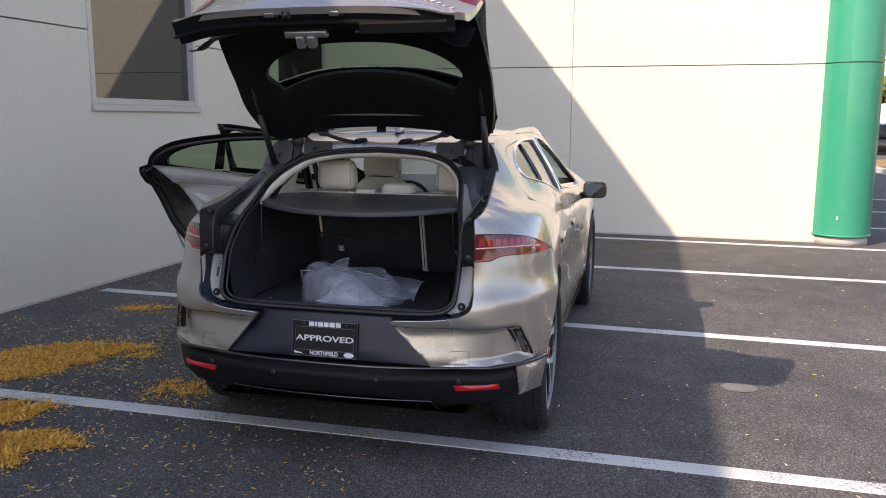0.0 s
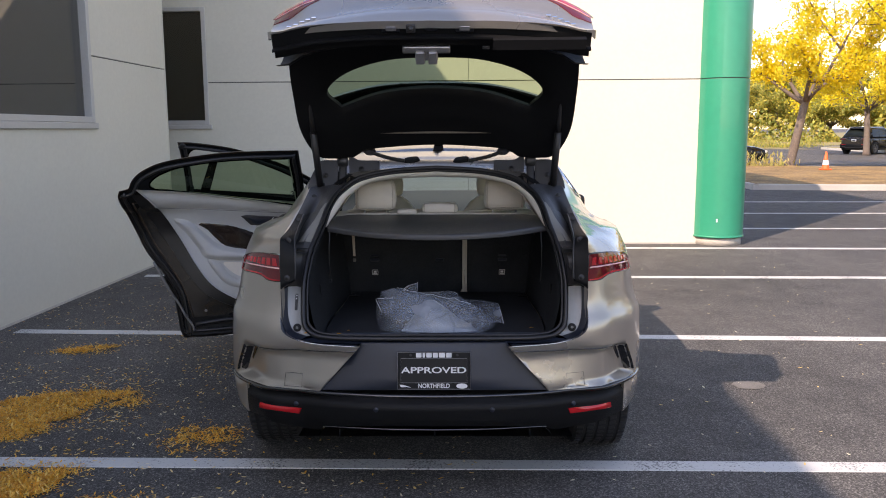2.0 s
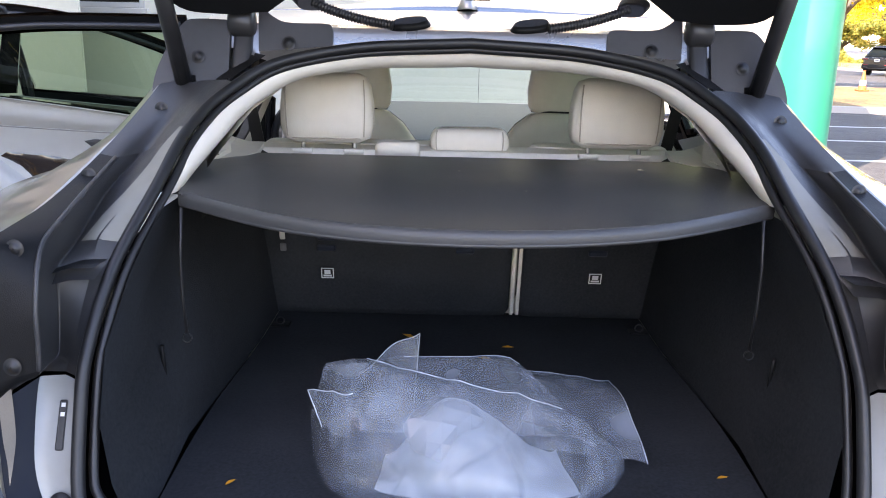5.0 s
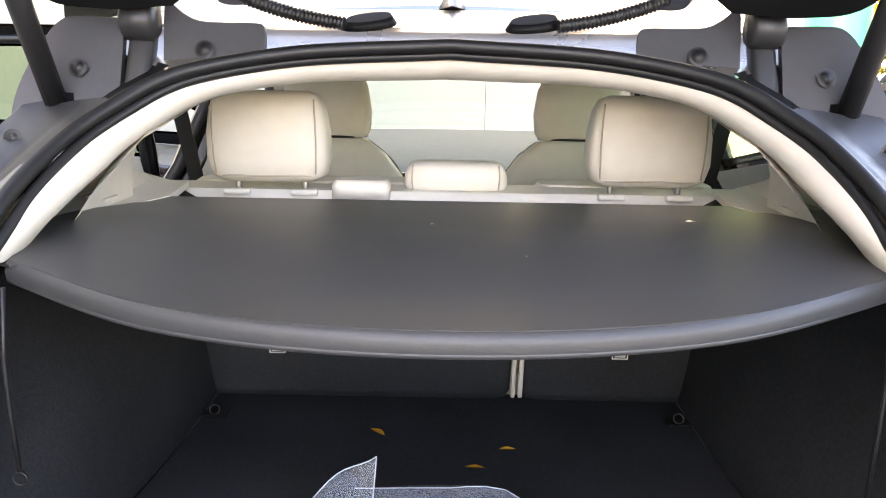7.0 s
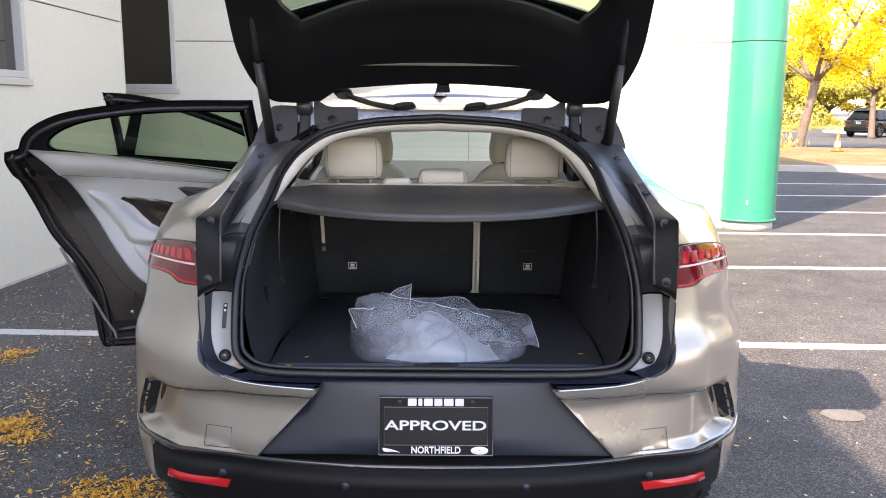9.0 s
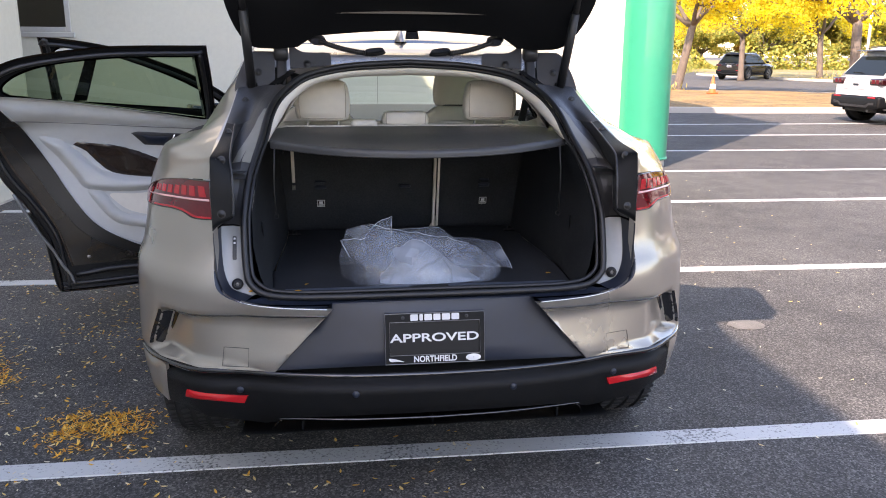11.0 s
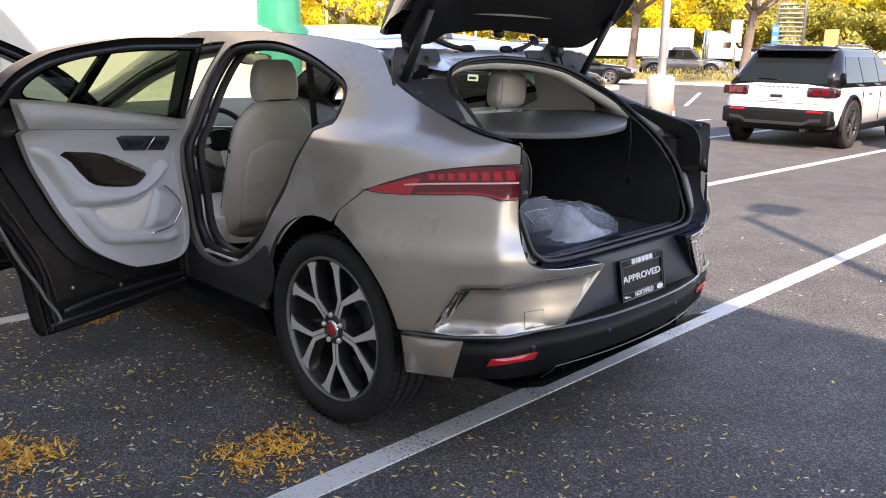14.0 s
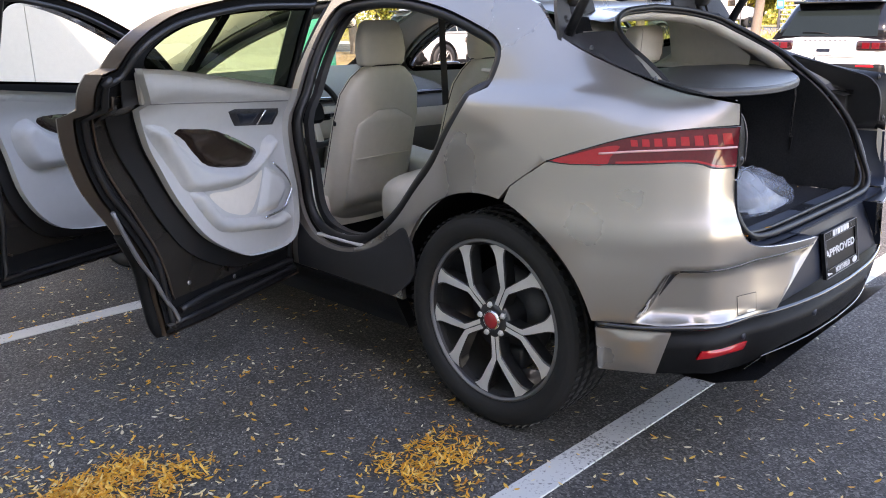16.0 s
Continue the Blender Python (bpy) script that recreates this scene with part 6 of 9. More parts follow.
cov = part("load_cover", sheet(cover_loop, lambda x, y: Vector((x, y, cover_z(x, y))), 0.02, (), 0.010), COVER, car, "charcoal fabric load cover")
lip_rows = [[Vector((x * (1 + o * 0.1), y - o, cover_z(x, y) - dz)) for x, y in curve([(0.527, -0.387), (0.28, -0.524), (0.0, -0.567), (-0.28, -0.524), (-0.512, -0.387)], 8, False)] for o, dz in ((-0.004, 0.000), (0.002, 0.003), (0.006, 0.012), (0.004, 0.024))]
part("cover_lip", loft(lip_rows, closed=False, ends=False), COVER, cov, "turned-down lip of the cover")
rim = [Vector((x, y - 0.003, cover_z(x, y) - 0.024)) for x, y in curve([(0.525, -0.385), (0.28, -0.522), (0.0, -0.565), (-0.28, -0.522), (-0.510, -0.385)], 8, False)]
part("cover_edge", tube(rim, 0.004, 8), COVER, cov, "rolled rear edge of the cover")
for k in (1, -1):
    part("cover_eyelet", moved(lathe([(0.006, 0.002), (0.010, 0.003), (0.012, 0)], 16), pose(k * 0.495, -0.39, 1.150)), DARK_STEEL, cov)

# ---- seats ----
def headrest(cx, y, z, w, h, d, lean, parent, label, posts=True):
    st = []
    for t, a, b in ((0, 0.72, 0.6), (0.07, 0.93, 0.88), (0.25, 1.0, 1.0), (0.55, 0.99, 1.0), (0.82, 0.93, 0.95), (0.95, 0.84, 0.75), (1.0, 0.66, 0.45)):
        st.append(((cx, y + lean * t, z + h * t), (w / 2 * a, 0, 0), (0, d / 2 * b, 0)))
    hr = part("headrest", pillow(st, 4.8, 40), CREAM, parent, label)
    for q in (-0.40, 0.40):
        part("headrest_seam", tube([Vector((cx + w * q * (1 + 0.04 * math.sin(3 * t)), y - d * 0.5 * (1.0 if 0.2 < t < 0.85 else 0.93) + lean * t + 0.002, z + h * t)) for t in np.linspace(0.10, 0.92, 12)], 0.0016, 5), PIPING, hr)
    part("headrest_hem", tube([Vector((cx + w * 0.42 * q, y - d * 0.46 * (1 - abs(q) ** 6) ** 0.2 + 0.0005, z + h * 0.075)) for q in np.linspace(-1, 1, 17)], 0.0018, 5), PIPING, hr)
    if posts:
        for s in (-1, 1):
            part("headrest_post", tube([Vector((cx + s * w * 0.28, y, z - 0.05)), Vector((cx + s * w * 0.28, y, z + 0.03))], 0.0055, 10), STEEL, hr)
            part("post_guide", box(cx + s * w * 0.28, y - 0.005, z - 0.022, 0.050, 0.034, 0.012, 0.005, 2), CREAM, hr)
    return hr


bench = part("rear_bench", pillow([((0, 0.95 - 0.55 * t, 0.585 + 0.02 * math.sin(t * 3)), (0.62 * s, 0, 0), (0, 0, 0.135 * s)) for t, s in ((0, 0.86), (0.06, 0.97), (0.3, 1), (1.0, 1.0))], 4.5, 36), CREAM, car, "cream leather rear bench")
for x in (-0.335, 0.365):
    headrest(x, 0.215, 1.174, 0.225, 0.165, 0.10, -0.012, bench, "cream leather rear headrest")
headrest(0.012, 0.275, 1.148, 0.20, 0.060, 0.09, 0.0, bench, "low cream middle headrest", False)
part("bench_bolster", pillow([((0, 0.265, 1.110 + 0.046 * t), (0.57 * s, 0, 0), (0, 0.06 * s, 0)) for t, s in ((0, 1), (0.6, 1), (1.0, 0.96))], 6, 32), CREAM, bench, "cream top of the rear bench")
part("belt_guide", pillow([((-0.165, 0.215, 1.143 + 0.035 * t), (0.055 * s, 0, 0), (0, 0.03 * s, 0)) for t, s in ((0, 1), (0.7, 1), (1, 0.85))], 5, 20), CREAM, bench)


def front_seat(cx):
    back = []
    for z, y, w, d in ((0.44, 1.16, 0.19, 0.06), (0.50, 1.13, 0.235, 0.075), (0.62, 1.09, 0.250, 0.078), (0.78, 1.04, 0.250, 0.072), (0.94, 0.995, 0.245, 0.068), (1.06, 0.965, 0.225, 0.062), (1.13, 0.95, 0.175, 0.055), (1.17, 0.942, 0.125, 0.045), (1.185, 0.94, 0.08, 0.03)):
        back.append(((cx, y, z), (w, 0, 0), (0, d, 0)))
    s = part("front_seat", pillow(back, 3.4, 36), CREAM, car, "cream leather front seat")
    pnl = []
    for t in np.linspace(0, 1, 9):
        z = 0.52 + 0.46 * t
        y = along(z, [(0.50, 1.055), (0.62, 1.012), (0.78, 0.968), (0.94, 0.927), (1.0, 0.915)]) - 0.004
        wd = 0.185 * (1 - max(0, (t - 0.75) / 0.25) ** 3 * 0.7)
        pnl.append(((cx, y, z), (wd, 0, 0), (0, 0.012, 0)))
    pb = part("seat_back_panel", pillow(pnl, 4, 24), HEADLINER, s, "pale map pocket panel")
    part("pocket_edge", tube([Vector((cx + a * 0.17, along(0.78, [(0.78, 0.952)]) - 0.004, 0.76)) for a in np.linspace(-1, 1, 9)], 0.004, 6), CREAM, s)
    st = []
    for t, a, b in ((0, 0.86, 0.7), (0.08, 0.96, 0.9), (0.35, 1.0, 1.0), (0.7, 0.92, 0.95), (0.93, 0.78, 0.7), (1.0, 0.6, 0.4)):
        st.append(((cx, 0.945 + 0.004 * t, 1.180 + 0.205 * t), (0.135 * a, 0, 0), (0, 0.055 * b, 0)))
    part("headrest", pillow(st, 3.2, 32), CREAM, s, "cream leather headrest")
    part("headrest_gap", tube([Vector((cx + 0.118 * math.cos(a), 0.945 + 0.046 * math.sin(a), 1.183)) for a in np.linspace(0, 2 * math.pi, 24)[:-1]], 0.0035, 6, True), SEAL, s, "dark gap below the headrest")
    for q in (-1, 1):
        part("seat_piping", tube([Vector((cx + q * (w - 0.004), y + d * 0.25, z)) for (_, y, z), (w, _, _), (_, d, _) in back[2:8]], 0.0045, 6), SEAL, s, "dark piping along the seat back")
    part("seat_cushion", pillow([((cx, 1.10 + 0.52 * t, 0.50 + 0.03 * t), (0.26 * q, 0, 0), (0, 0, 0.09 * q)) for t, q in ((0, 0.95), (0.1, 1), (0.85, 1), (1, 0.85))], 4, 30), CREAM, s, "cream seat cushion")
    part("seat_base", box(cx, 1.35, 0.38, 0.44, 0.46, 0.14, 0.03, 2), BLACK_PLASTIC, s)
    part("recliner_cover", box(cx + (-0.245 if cx < 0 else 0.245), 1.15, 0.50, 0.04, 0.13, 0.16, 0.018, 2), HEADLINER, s, "pale recliner cover")
    part("seat_button", moved(lathe([(0.001, 0.004), (0.010, 0.003), (0.012, 0)], 16), Matrix.Translation((cx + (-0.248 if cx < 0 else 0.248), 1.00, 0.93)) @ pose(0, 0, 0, 0, -90 if cx < 0 else 90, 0)), SEAL, s)
    return s


for x in (-0.375, 0.375):
    front_seat(x).matrix_basis = pose(0, 0.20, 0)
part("cabin_floor", box(0, 1.45, 0.285, 1.62, 2.3, 0.03, 0.01, 1), CARPET, car, "black cabin carpet")
part("centre_console", pillow([((0, 0.95 + 1.0 * t, 0.50 + 0.10 * t), (0.13, 0, 0), (0, 0, 0.17 + 0.03 * t)) for t in (0, 0.05, 0.4, 0.9, 1)], 5, 28), PALE, car, "pale centre console")
dash = [[Vector((x, y + 0.10 * (x / 0.75) ** 2 * -1, z)) for x in np.linspace(-0.78, 0.78, 25)] for y, z in ((1.98, 0.55), (1.93, 0.70), (1.86, 0.80), (1.87, 0.88), (1.93, 0.950), (2.05, 1.00), (2.35, 1.055), (2.66, 1.098))]
part("dashboard", loft(dash, closed=False, ends=False), DASH, car, "dark upper dashboard")
band = [[Vector((x, y + 0.10 * (x / 0.75) ** 2 * -1 - 0.006, z)) for x in np.linspace(-0.78, 0.78, 25)] for y, z in ((1.90, 0.75), (1.858, 0.80), (1.865, 0.87))]
part("dashboard_lip", tube([Vector((x, 1.925 - 0.10 * (x / 0.75) ** 2, 0.955 + 0.02 * math.exp(-((x + 0.375) / 0.22) ** 2))) for x in np.linspace(-0.76, 0.76, 40)], 0.013, 8), BLACK_GLOSS, car, "black dashboard lip")
part("dashboard_band", loft(band, closed=False, ends=False), CREAM, car, "cream dashboard band")
part("touchscreen", box(0.0, 1.835, 0.895, 0.27, 0.02, 0.085, 0.008, 2, pose(0, 0, 0, -12, 0, 0)), BLACK_GLOSS, car, "black touchscreen")
for x in (-0.2, 0.2):
    part("air_vent", joined(*[box(x, 1.842, 0.865 + 0.013 * i, 0.10, 0.012, 0.005) for i in range(4)], box(x, 1.852, 0.885, 0.115, 0.01, 0.06, 0.004, 1)), BLACK_PLASTIC, car, "slatted air vent")
wheel_c = Vector((-0.375, 1.70, 0.93))
W_TILT = Matrix.Translation(wheel_c) @ pose(0, 0, 0, 68, 0, 0)
steer = part("steering_wheel", moved(tube([Vector((0.185 * math.cos(a), 0.178 * math.sin(a), 0)) for a in np.linspace(0, 2 * math.pi, 48)[:-1]], 0.016, 10, True), W_TILT), SEAL, car, "black leather steering wheel")
part("wheel_hub", moved(pillow([((0, 0, -0.03 + 0.05 * t), (0.075 * s, 0, 0), (0, 0.065 * s, 0)) for t, s in ((0, 0.9), (0.5, 1), (1, 0.8))], 3, 24), W_TILT), BLACK_PLASTIC, steer)
for a in (0, math.pi, -math.pi / 2):
    part("wheel_spoke", moved(box(0.12 * math.cos(a), 0.12 * math.sin(a), 0, 0.11 if abs(math.sin(a)) < 0.5 else 0.04, 0.04 if abs(math.sin(a)) < 0.5 else 0.11, 0.014, 0.004, 1), W_TILT), SATIN, steer)
mir = part("interior_mirror", pillow([((0.02, 1.92 + 0.035 * t, 1.375), (0.115 * s, 0, 0), (0, 0, 0.034 * s)) for t, s in ((0, 0.97), (0.3, 1), (1.0, 0.8))], 3.2, 28), BLACK_PLASTIC, car, "rear-view mirror")
part("mirror_glass", pillow([((0.02, 1.917 - 0.003 * t, 1.375), (0.106, 0, 0), (0, 0, 0.028)) for t in (0, 1)], 3.2, 28), CHROME, mir)
part("mirror_stalk", tube([Vector((0.02, 1.95, 1.39)), Vector((0.02, 1.95, 1.46))], 0.012, 8), BLACK_PLASTIC, mir)
for k in (1, -1):
    part("inner_flank", loft([[Vector((k * x, y, z)) for y in np.linspace(0.45, 2.5, 6)] for x, z in ((0.80, 0.27), (0.80, 0.43))], closed=False, ends=False), BLACK_PLASTIC, car)
    part("seat_belt", box(0, 0, 0, 0.034, 0.003, 0.40, 0.0, 1, pose(k * 0.600, 0.52, 1.25, 6, k * 9, 0)), SEAL, car, "black seat belt")
part("firewall", box(0, 2.62, 0.65, 1.7, 0.04, 0.85), BLACK_PLASTIC, car)

# ---- hinge covers, hinges, struts at the roof's rear edge ----
def cover_plate(k, loop, y0, z0, lean, tilt):
    """A moulded plate leaning forward under the roof edge."""
    f = lambda x, z: Vector((k * x, y0 + (z - z0) * lean - (x - 0.5) * tilt, z))
    bm = sheet(curve(loop, 4), f, 0.02, (), 0.014, lambda x, z: (0, 0.9, -0.3))
    bmesh.ops.recalc_face_normals(bm, faces=bm.faces)
    fix_out(bm)
    return bm


for k in (1, -1):
    a = part("hinge_cover", cover_plate(k, [(0.296, 1.394, 1), (0.36, 1.365), (0.448, 1.335, 1), (0.455, 1.470), (0.446, 1.478), (0.425, 1.462), (0.40, 1.451), (0.36, 1.449), (0.312, 1.449), (0.298, 1.440)], 0.0, 1.40, 0.35, 0.1), TRIM_GREY, car, "dark grey plastic hinge cover")
    part("cover_clip", moved(lathe([(0.001, 0.004), (0.009, 0.003), (0.010, 0.0), (0.016, 0.0)], 24), Matrix.Translation((k * 0.388, 0.008, 1.406)) @ pose(0, 0, 0, 72, 0, 0)), SEAL, a)
    b = part("corner_cover", cover_plate(k, [(0.508, 1.325, 1), (0.55, 1.296), (0.61, 1.280), (0.650, 1.292), (0.648, 1.345), (0.622, 1.410), (0.598, 1.446), (0.570, 1.453), (0.508, 1.452, 1)], -0.025, 1.375, 0.35, 0.25), TRIM_GREY, car, "dark grey plastic corner cover")
    part("cover_clip", moved(lathe([(0.001, 0.004), (0.008, 0.003), (0.009, 0.0), (0.015, 0.0)], 24), Matrix.Translation((k * 0.568, -0.045, 1.376)) @ pose(0, 0, 0, 72, 0, 0)), SEAL, b)

# ---- the tailgate: built shut, then swung up about its hinge ----
HINGE_Y, HINGE_Z, SWING = 0.10, 1.445, -64.5
GATE = pose(0, HINGE_Y - 0.03, HINGE_Z + 0.05) @ pose(0, 0, 0, SWING, 0, 0) @ pose(0, -HINGE_Y, -HINGE_Z)
skin = curve([(-0.668, 1.135, 1), (0.668, 1.135, 1), (0.666, 0.95), (0.652, 0.815), (0.625, 0.752), (0.57, 0.720), (0.3, 0.702), (0.0, 0.700), (-0.3, 0.702), (-0.57, 0.720), (-0.625, 0.752), (-0.652, 0.815), (-0.666, 0.95)], 8)
gate_d = lambda z: D_REAR(z) - 0.045 * smoothstep(1.05, 1.16, z) * 0.4


def gate_skin(x, z, off=0.0):
    p = shell(sx(abs(x)), z, gate_d(z) - D_REAR(z) + off)
    tuck = 0.05 * smoothstep(0.83, 0.70, z) * max(0, 1 - (x / 0.62) ** 2)
    return Vector((math.copysign(p.x, x) if x else 0.0, p.y + tuck, z))


def gate_sheet(loop, off, step=0.03, holes=(), depth=0.012):
    bm = sheet(loop, lambda x, z: gate_skin(x, z, off), step, holes, depth, lambda x, z: (0, 1, 0))
    bmesh.ops.recalc_face_normals(bm, faces=bm.faces)
    fix_out(bm)
    return bm


glass_z = lambda x, y: 1.17 + (y + 0.70) * 0.358 - 0.20 * x * x
deck_z = lambda x, y: max(1.140, glass_z(x, y) - 0.004) if y < -0.3 else glass_z(x, y) - 0.004
lip = [(x, gate_skin(x, 1.135).y) for x in np.linspace(-0.668, 0.668, 30)]
back_glass = curve([(-0.635, -0.10, 1), (-0.648, -0.26), (-0.640, -0.39), (-0.565, -0.575), (-0.43, -0.680), (-0.22, -0.732), (0, -0.746), (0.22, -0.732), (0.43, -0.680), (0.565, -0.575), (0.640, -0.39), (0.648, -0.26), (0.635, -0.10, 1)], 7)
gate = part("tailgate", gate_sheet(skin, 0.0, 0.028, (), 0.03), PAINT, car, "open taupe metallic tailgate", GATE)
deck = lip + [(0.662, -0.55), (0.656, -0.36), (0.652, -0.07)] + [(-0.652, -0.07), (-0.656, -0.36), (-0.662, -0.55)]
part("gate_deck", top_sheet(deck, deck_z, 0.03, [back_glass], 0.002), PAINT, gate)
bg = part("rear_window", top_sheet(back_glass, glass_z, 0.05, (), 0.0), TINT, gate, "green-tinted rear window")
bg.visible_shadow = False
part("lip_strip", tube([Vector((x, y + 0.012, 1.143)) for x, y in lip], 0.007, 6), BLACK_GLOSS, gate)
wing_z = lambda x, y: 1.490 - 0.125 * x * x + (y - 0.08) * 0.10 - 0.25 * min(0, y + 0.05) ** 2
wing = curve([(-0.60, 0.085, 1), (-0.41, 0.085, 1), (-0.36, 0.062, 1), (0, 0.055), (0.36, 0.062, 1), (0.41, 0.085, 1), (0.60, 0.085, 1), (0.612, -0.08), (0.595, -0.20, 1), (0.3, -0.275), (0, -0.29), (-0.3, -0.275), (-0.595, -0.20, 1), (-0.612, -0.08)], 8)
part("spoiler", top_sheet(wing, wing_z, 0.04, (), 0.022), PAINT, gate, "roof spoiler")
part("spoiler_underside", top_sheet(inset(wing, 0.006), lambda x, y: wing_z(x, y) - 0.024, 0.05, (), 0.012), BLACK_GLOSS, gate, "gloss black spoiler underside")
for k in (1, -1):
    chk = [[Vector((k * x, y, z)) for x, y, z in r] for r in (((0.652, -0.06, 1.315), (0.648, -0.20, 1.27), (0.645, -0.30, 1.235)), ((0.625, 0.0, 1.385), (0.615, -0.14, 1.395), (0.600, -0.21, 1.405)), ((0.60, 0.08, 1.440), (0.60, -0.05, 1.430), (0.590, -0.20, 1.415)))]
    part("spoiler_cheek", loft(chk, closed=False, ends=False), BLACK_GLOSS, gate, "black spoiler cheek")
    gl = curve([(k * 0.350, 1.064, 1), (k * 0.52, 1.076), (k * 0.664, 1.074, 1), (k * 0.664, 0.960, 1), (k * 0.60, 0.957), (k * 0.565, 0.972), (k * 0.52, 0.994), (k * 0.42, 1.035)], 6)
    glp = part("tail_lamp", gate_sheet(gl, 0.003, 0.025, (), 0.012), RED_DARK, gate, "dark red smoked tail lamp")
    part("light_bar", tube([gate_skin(k * x, z, 0.004) for x, z in curve([(0.664, 1.012), (0.58, 1.012), (0.48, 1.022), (0.40, 1.042)], 5, False)], 0.0024, 6), PINK_LINE, glp)
    part("upper_lens", gate_sheet(curve([(k * 0.44, 1.040), (k * 0.46, 1.062), (k * 0.66, 1.062), (k * 0.66, 1.020), (k * 0.54, 1.020)], 4), 0.005, 0.02, (), 0.002), RED_LENS, glp, "bright red ribbed lens")
leap = curve([(-0.14, 1.082), (-0.12, 1.094), (-0.075, 1.088), (-0.02, 1.083), (0.05, 1.070), (0.11, 1.045), (0.105, 1.036), (0.06, 1.052), (0.035, 1.038), (0.02, 1.056), (-0.04, 1.062), (-0.075, 1.050), (-0.085, 1.066), (-0.13, 1.068)], 4)
part("emblem", gate_sheet(leap, 0.009, 0.012, (), 0.008), CHROME, gate, "chrome leaping emblem shape")
for i in range(6):
    part("badge_bar", box(0, 0, 0, 0.028, 0.004, 0.016, 0.001, 1, Matrix.Translation(gate_skin(-0.0875 + 0.035 * i, 0.995, 0.003))), CHROME, gate)
for i in range(5):
    part("badge_bar", box(0, 0, 0, 0.020, 0.004, 0.013, 0.001, 1, Matrix.Translation(gate_skin(-0.595 + 0.027 * i, 0.885, 0.003))), CHROME, gate)
    part("badge_bar", box(0, 0, 0, 0.020, 0.004, 0.013, 0.001, 1, Matrix.Translation(gate_skin(0.48 + 0.027 * i, 0.890, 0.003))), CHROME, gate)
pod = [[Vector((0.012 + x * w, 0.035 + y * w, z)) for x, y in ((-0.022, -0.014), (0.022, -0.014), (0.026, 0.014), (-0.026, 0.014))] for z, w in ((1.395, 0.6), (1.375, 0.95), (1.350, 1.0))]
part("washer_pod", loft(pod), BLACK_GLOSS, gate, "small black pod under the spoiler")
# inside of the tailgate
pane_in = curve([(0.510, -0.325), (0.455, -0.228, 1), (0.25, -0.298), (0, -0.320), (-0.25, -0.298), (-0.455, -0.228, 1), (-0.510, -0.325), (-0.41, -0.425), (-0.22, -0.485), (0, -0.495), (0.22, -0.485), (0.41, -0.425)], 8)
inner_loop = curve([(-0.600, 0.040), (-0.52, 0.076), (-0.42, 0.078, 1), (-0.355, 0.030, 1), (0, 0.016), (0.355, 0.030, 1), (0.42, 0.078, 1), (0.52, 0.076), (0.600, 0.040), (0.652, -0.12), (0.660, -0.36), (0.640, -0.60), (0.615, -0.705, 1), (-0.615, -0.705, 1), (-0.640, -0.60), (-0.660, -0.36), (-0.652, -0.12)], 6)


def inner_z(x, y):
    d = np.sqrt(((np.array(pane_in) - (x, y)) ** 2).sum(1)).min()
    hump = smoothstep(0.0, 0.17, d) * 0.030 * smoothstep(-0.34, -0.14, y) + smoothstep(0.0, 0.03, d) * 0.018
    return glass_z(x, y) - 0.027 - hump


bm = sheet(inner_loop, lambda x, y: Vector((x, y, inner_z(x, y))), 0.03, [pane_in], 0.035, lambda a, b: (0, 0, 1))
bmesh.ops.recalc_face_normals(bm, faces=bm.faces)
part("inner_trim", bm, BLACK_PLASTIC, gate, "black plastic inner tailgate trim")
rows = []
for t in np.linspace(0, 1, 9):
    z = 1.125 - 0.345 * t
    rows.append([Vector((x, gate_skin(x, z).y + along(t, [(0, 0.14), (0.5, 0.135), (0.9, 0.13), (1, 0.125)]) + 0.02 * math.exp(-((abs(x) - 0.6) / 0.05) ** 2), z)) for x in np.linspace(-0.635, 0.635, 25)])
part("inner_trim_lower", loft(rows, closed=False, ends=False), BLACK_PLASTIC, gate)
rows = [[Vector((x, -0.705, inner_z(x, -0.70))) for x in np.linspace(-0.615, 0.615, 25)], rows[0]]
part("inner_trim_bridge", loft(rows, closed=False, ends=False), BLACK_PLASTIC, gate)
edge_rows = []
drop = lambda x: 0.11 * max(0, abs(x) - 0.5) ** 1.2
for dy, dz in ((0.003, 0.000), (0.008, 0.006), (0.060, 0.010), (0.064, 0.000), (0.072, 0.000), (0.076, 0.030), (0.112, 0.036), (0.120, 0.080)):
    edge_rows.append([Vector((x, gate_skin(x, 0.72).y + dy, 0.704 + drop(x) + dz - (0.012 if dy > 0.062 and dy < 0.074 else 0))) for x in np.linspace(-0.625, 0.625, 31)])
part("lower_edge_trim", loft(edge_rows, closed=False, ends=False, smooth=False), BLACK_PLASTIC, gate, "black stepped lower tailgate edge")
yb = gate_skin(0.2, 0.72).y
for x in (-0.155, 0.130):
    pl = part("plate_lamp", box(x, yb + 0.032, 0.708, 0.072, 0.034, 0.012, 0.004, 1), BLACK_GLOSS, gate, "number plate lamp")
    part("lens", box(x, yb + 0.032, 0.7005, 0.040, 0.018, 0.005, 0.002, 1), STEEL, pl, "pale lamp lens")
part("reversing_camera", joined(box(-0.078, yb + 0.030, 0.704, 0.036, 0.034, 0.022, 0.006, 2), moved(lathe([(0.001, 0.010), (0.008, 0.006), (0.011, 0)], 20), pose(-0.078, yb + 0.030, 0.692, 180, 0, 0))), GREY_PLASTIC, gate, "small reversing camera")
part("release_button", box(0.0, yb + 0.034, 0.709, 0.050, 0.022, 0.010, 0.004, 1), BLACK_GLOSS, gate)
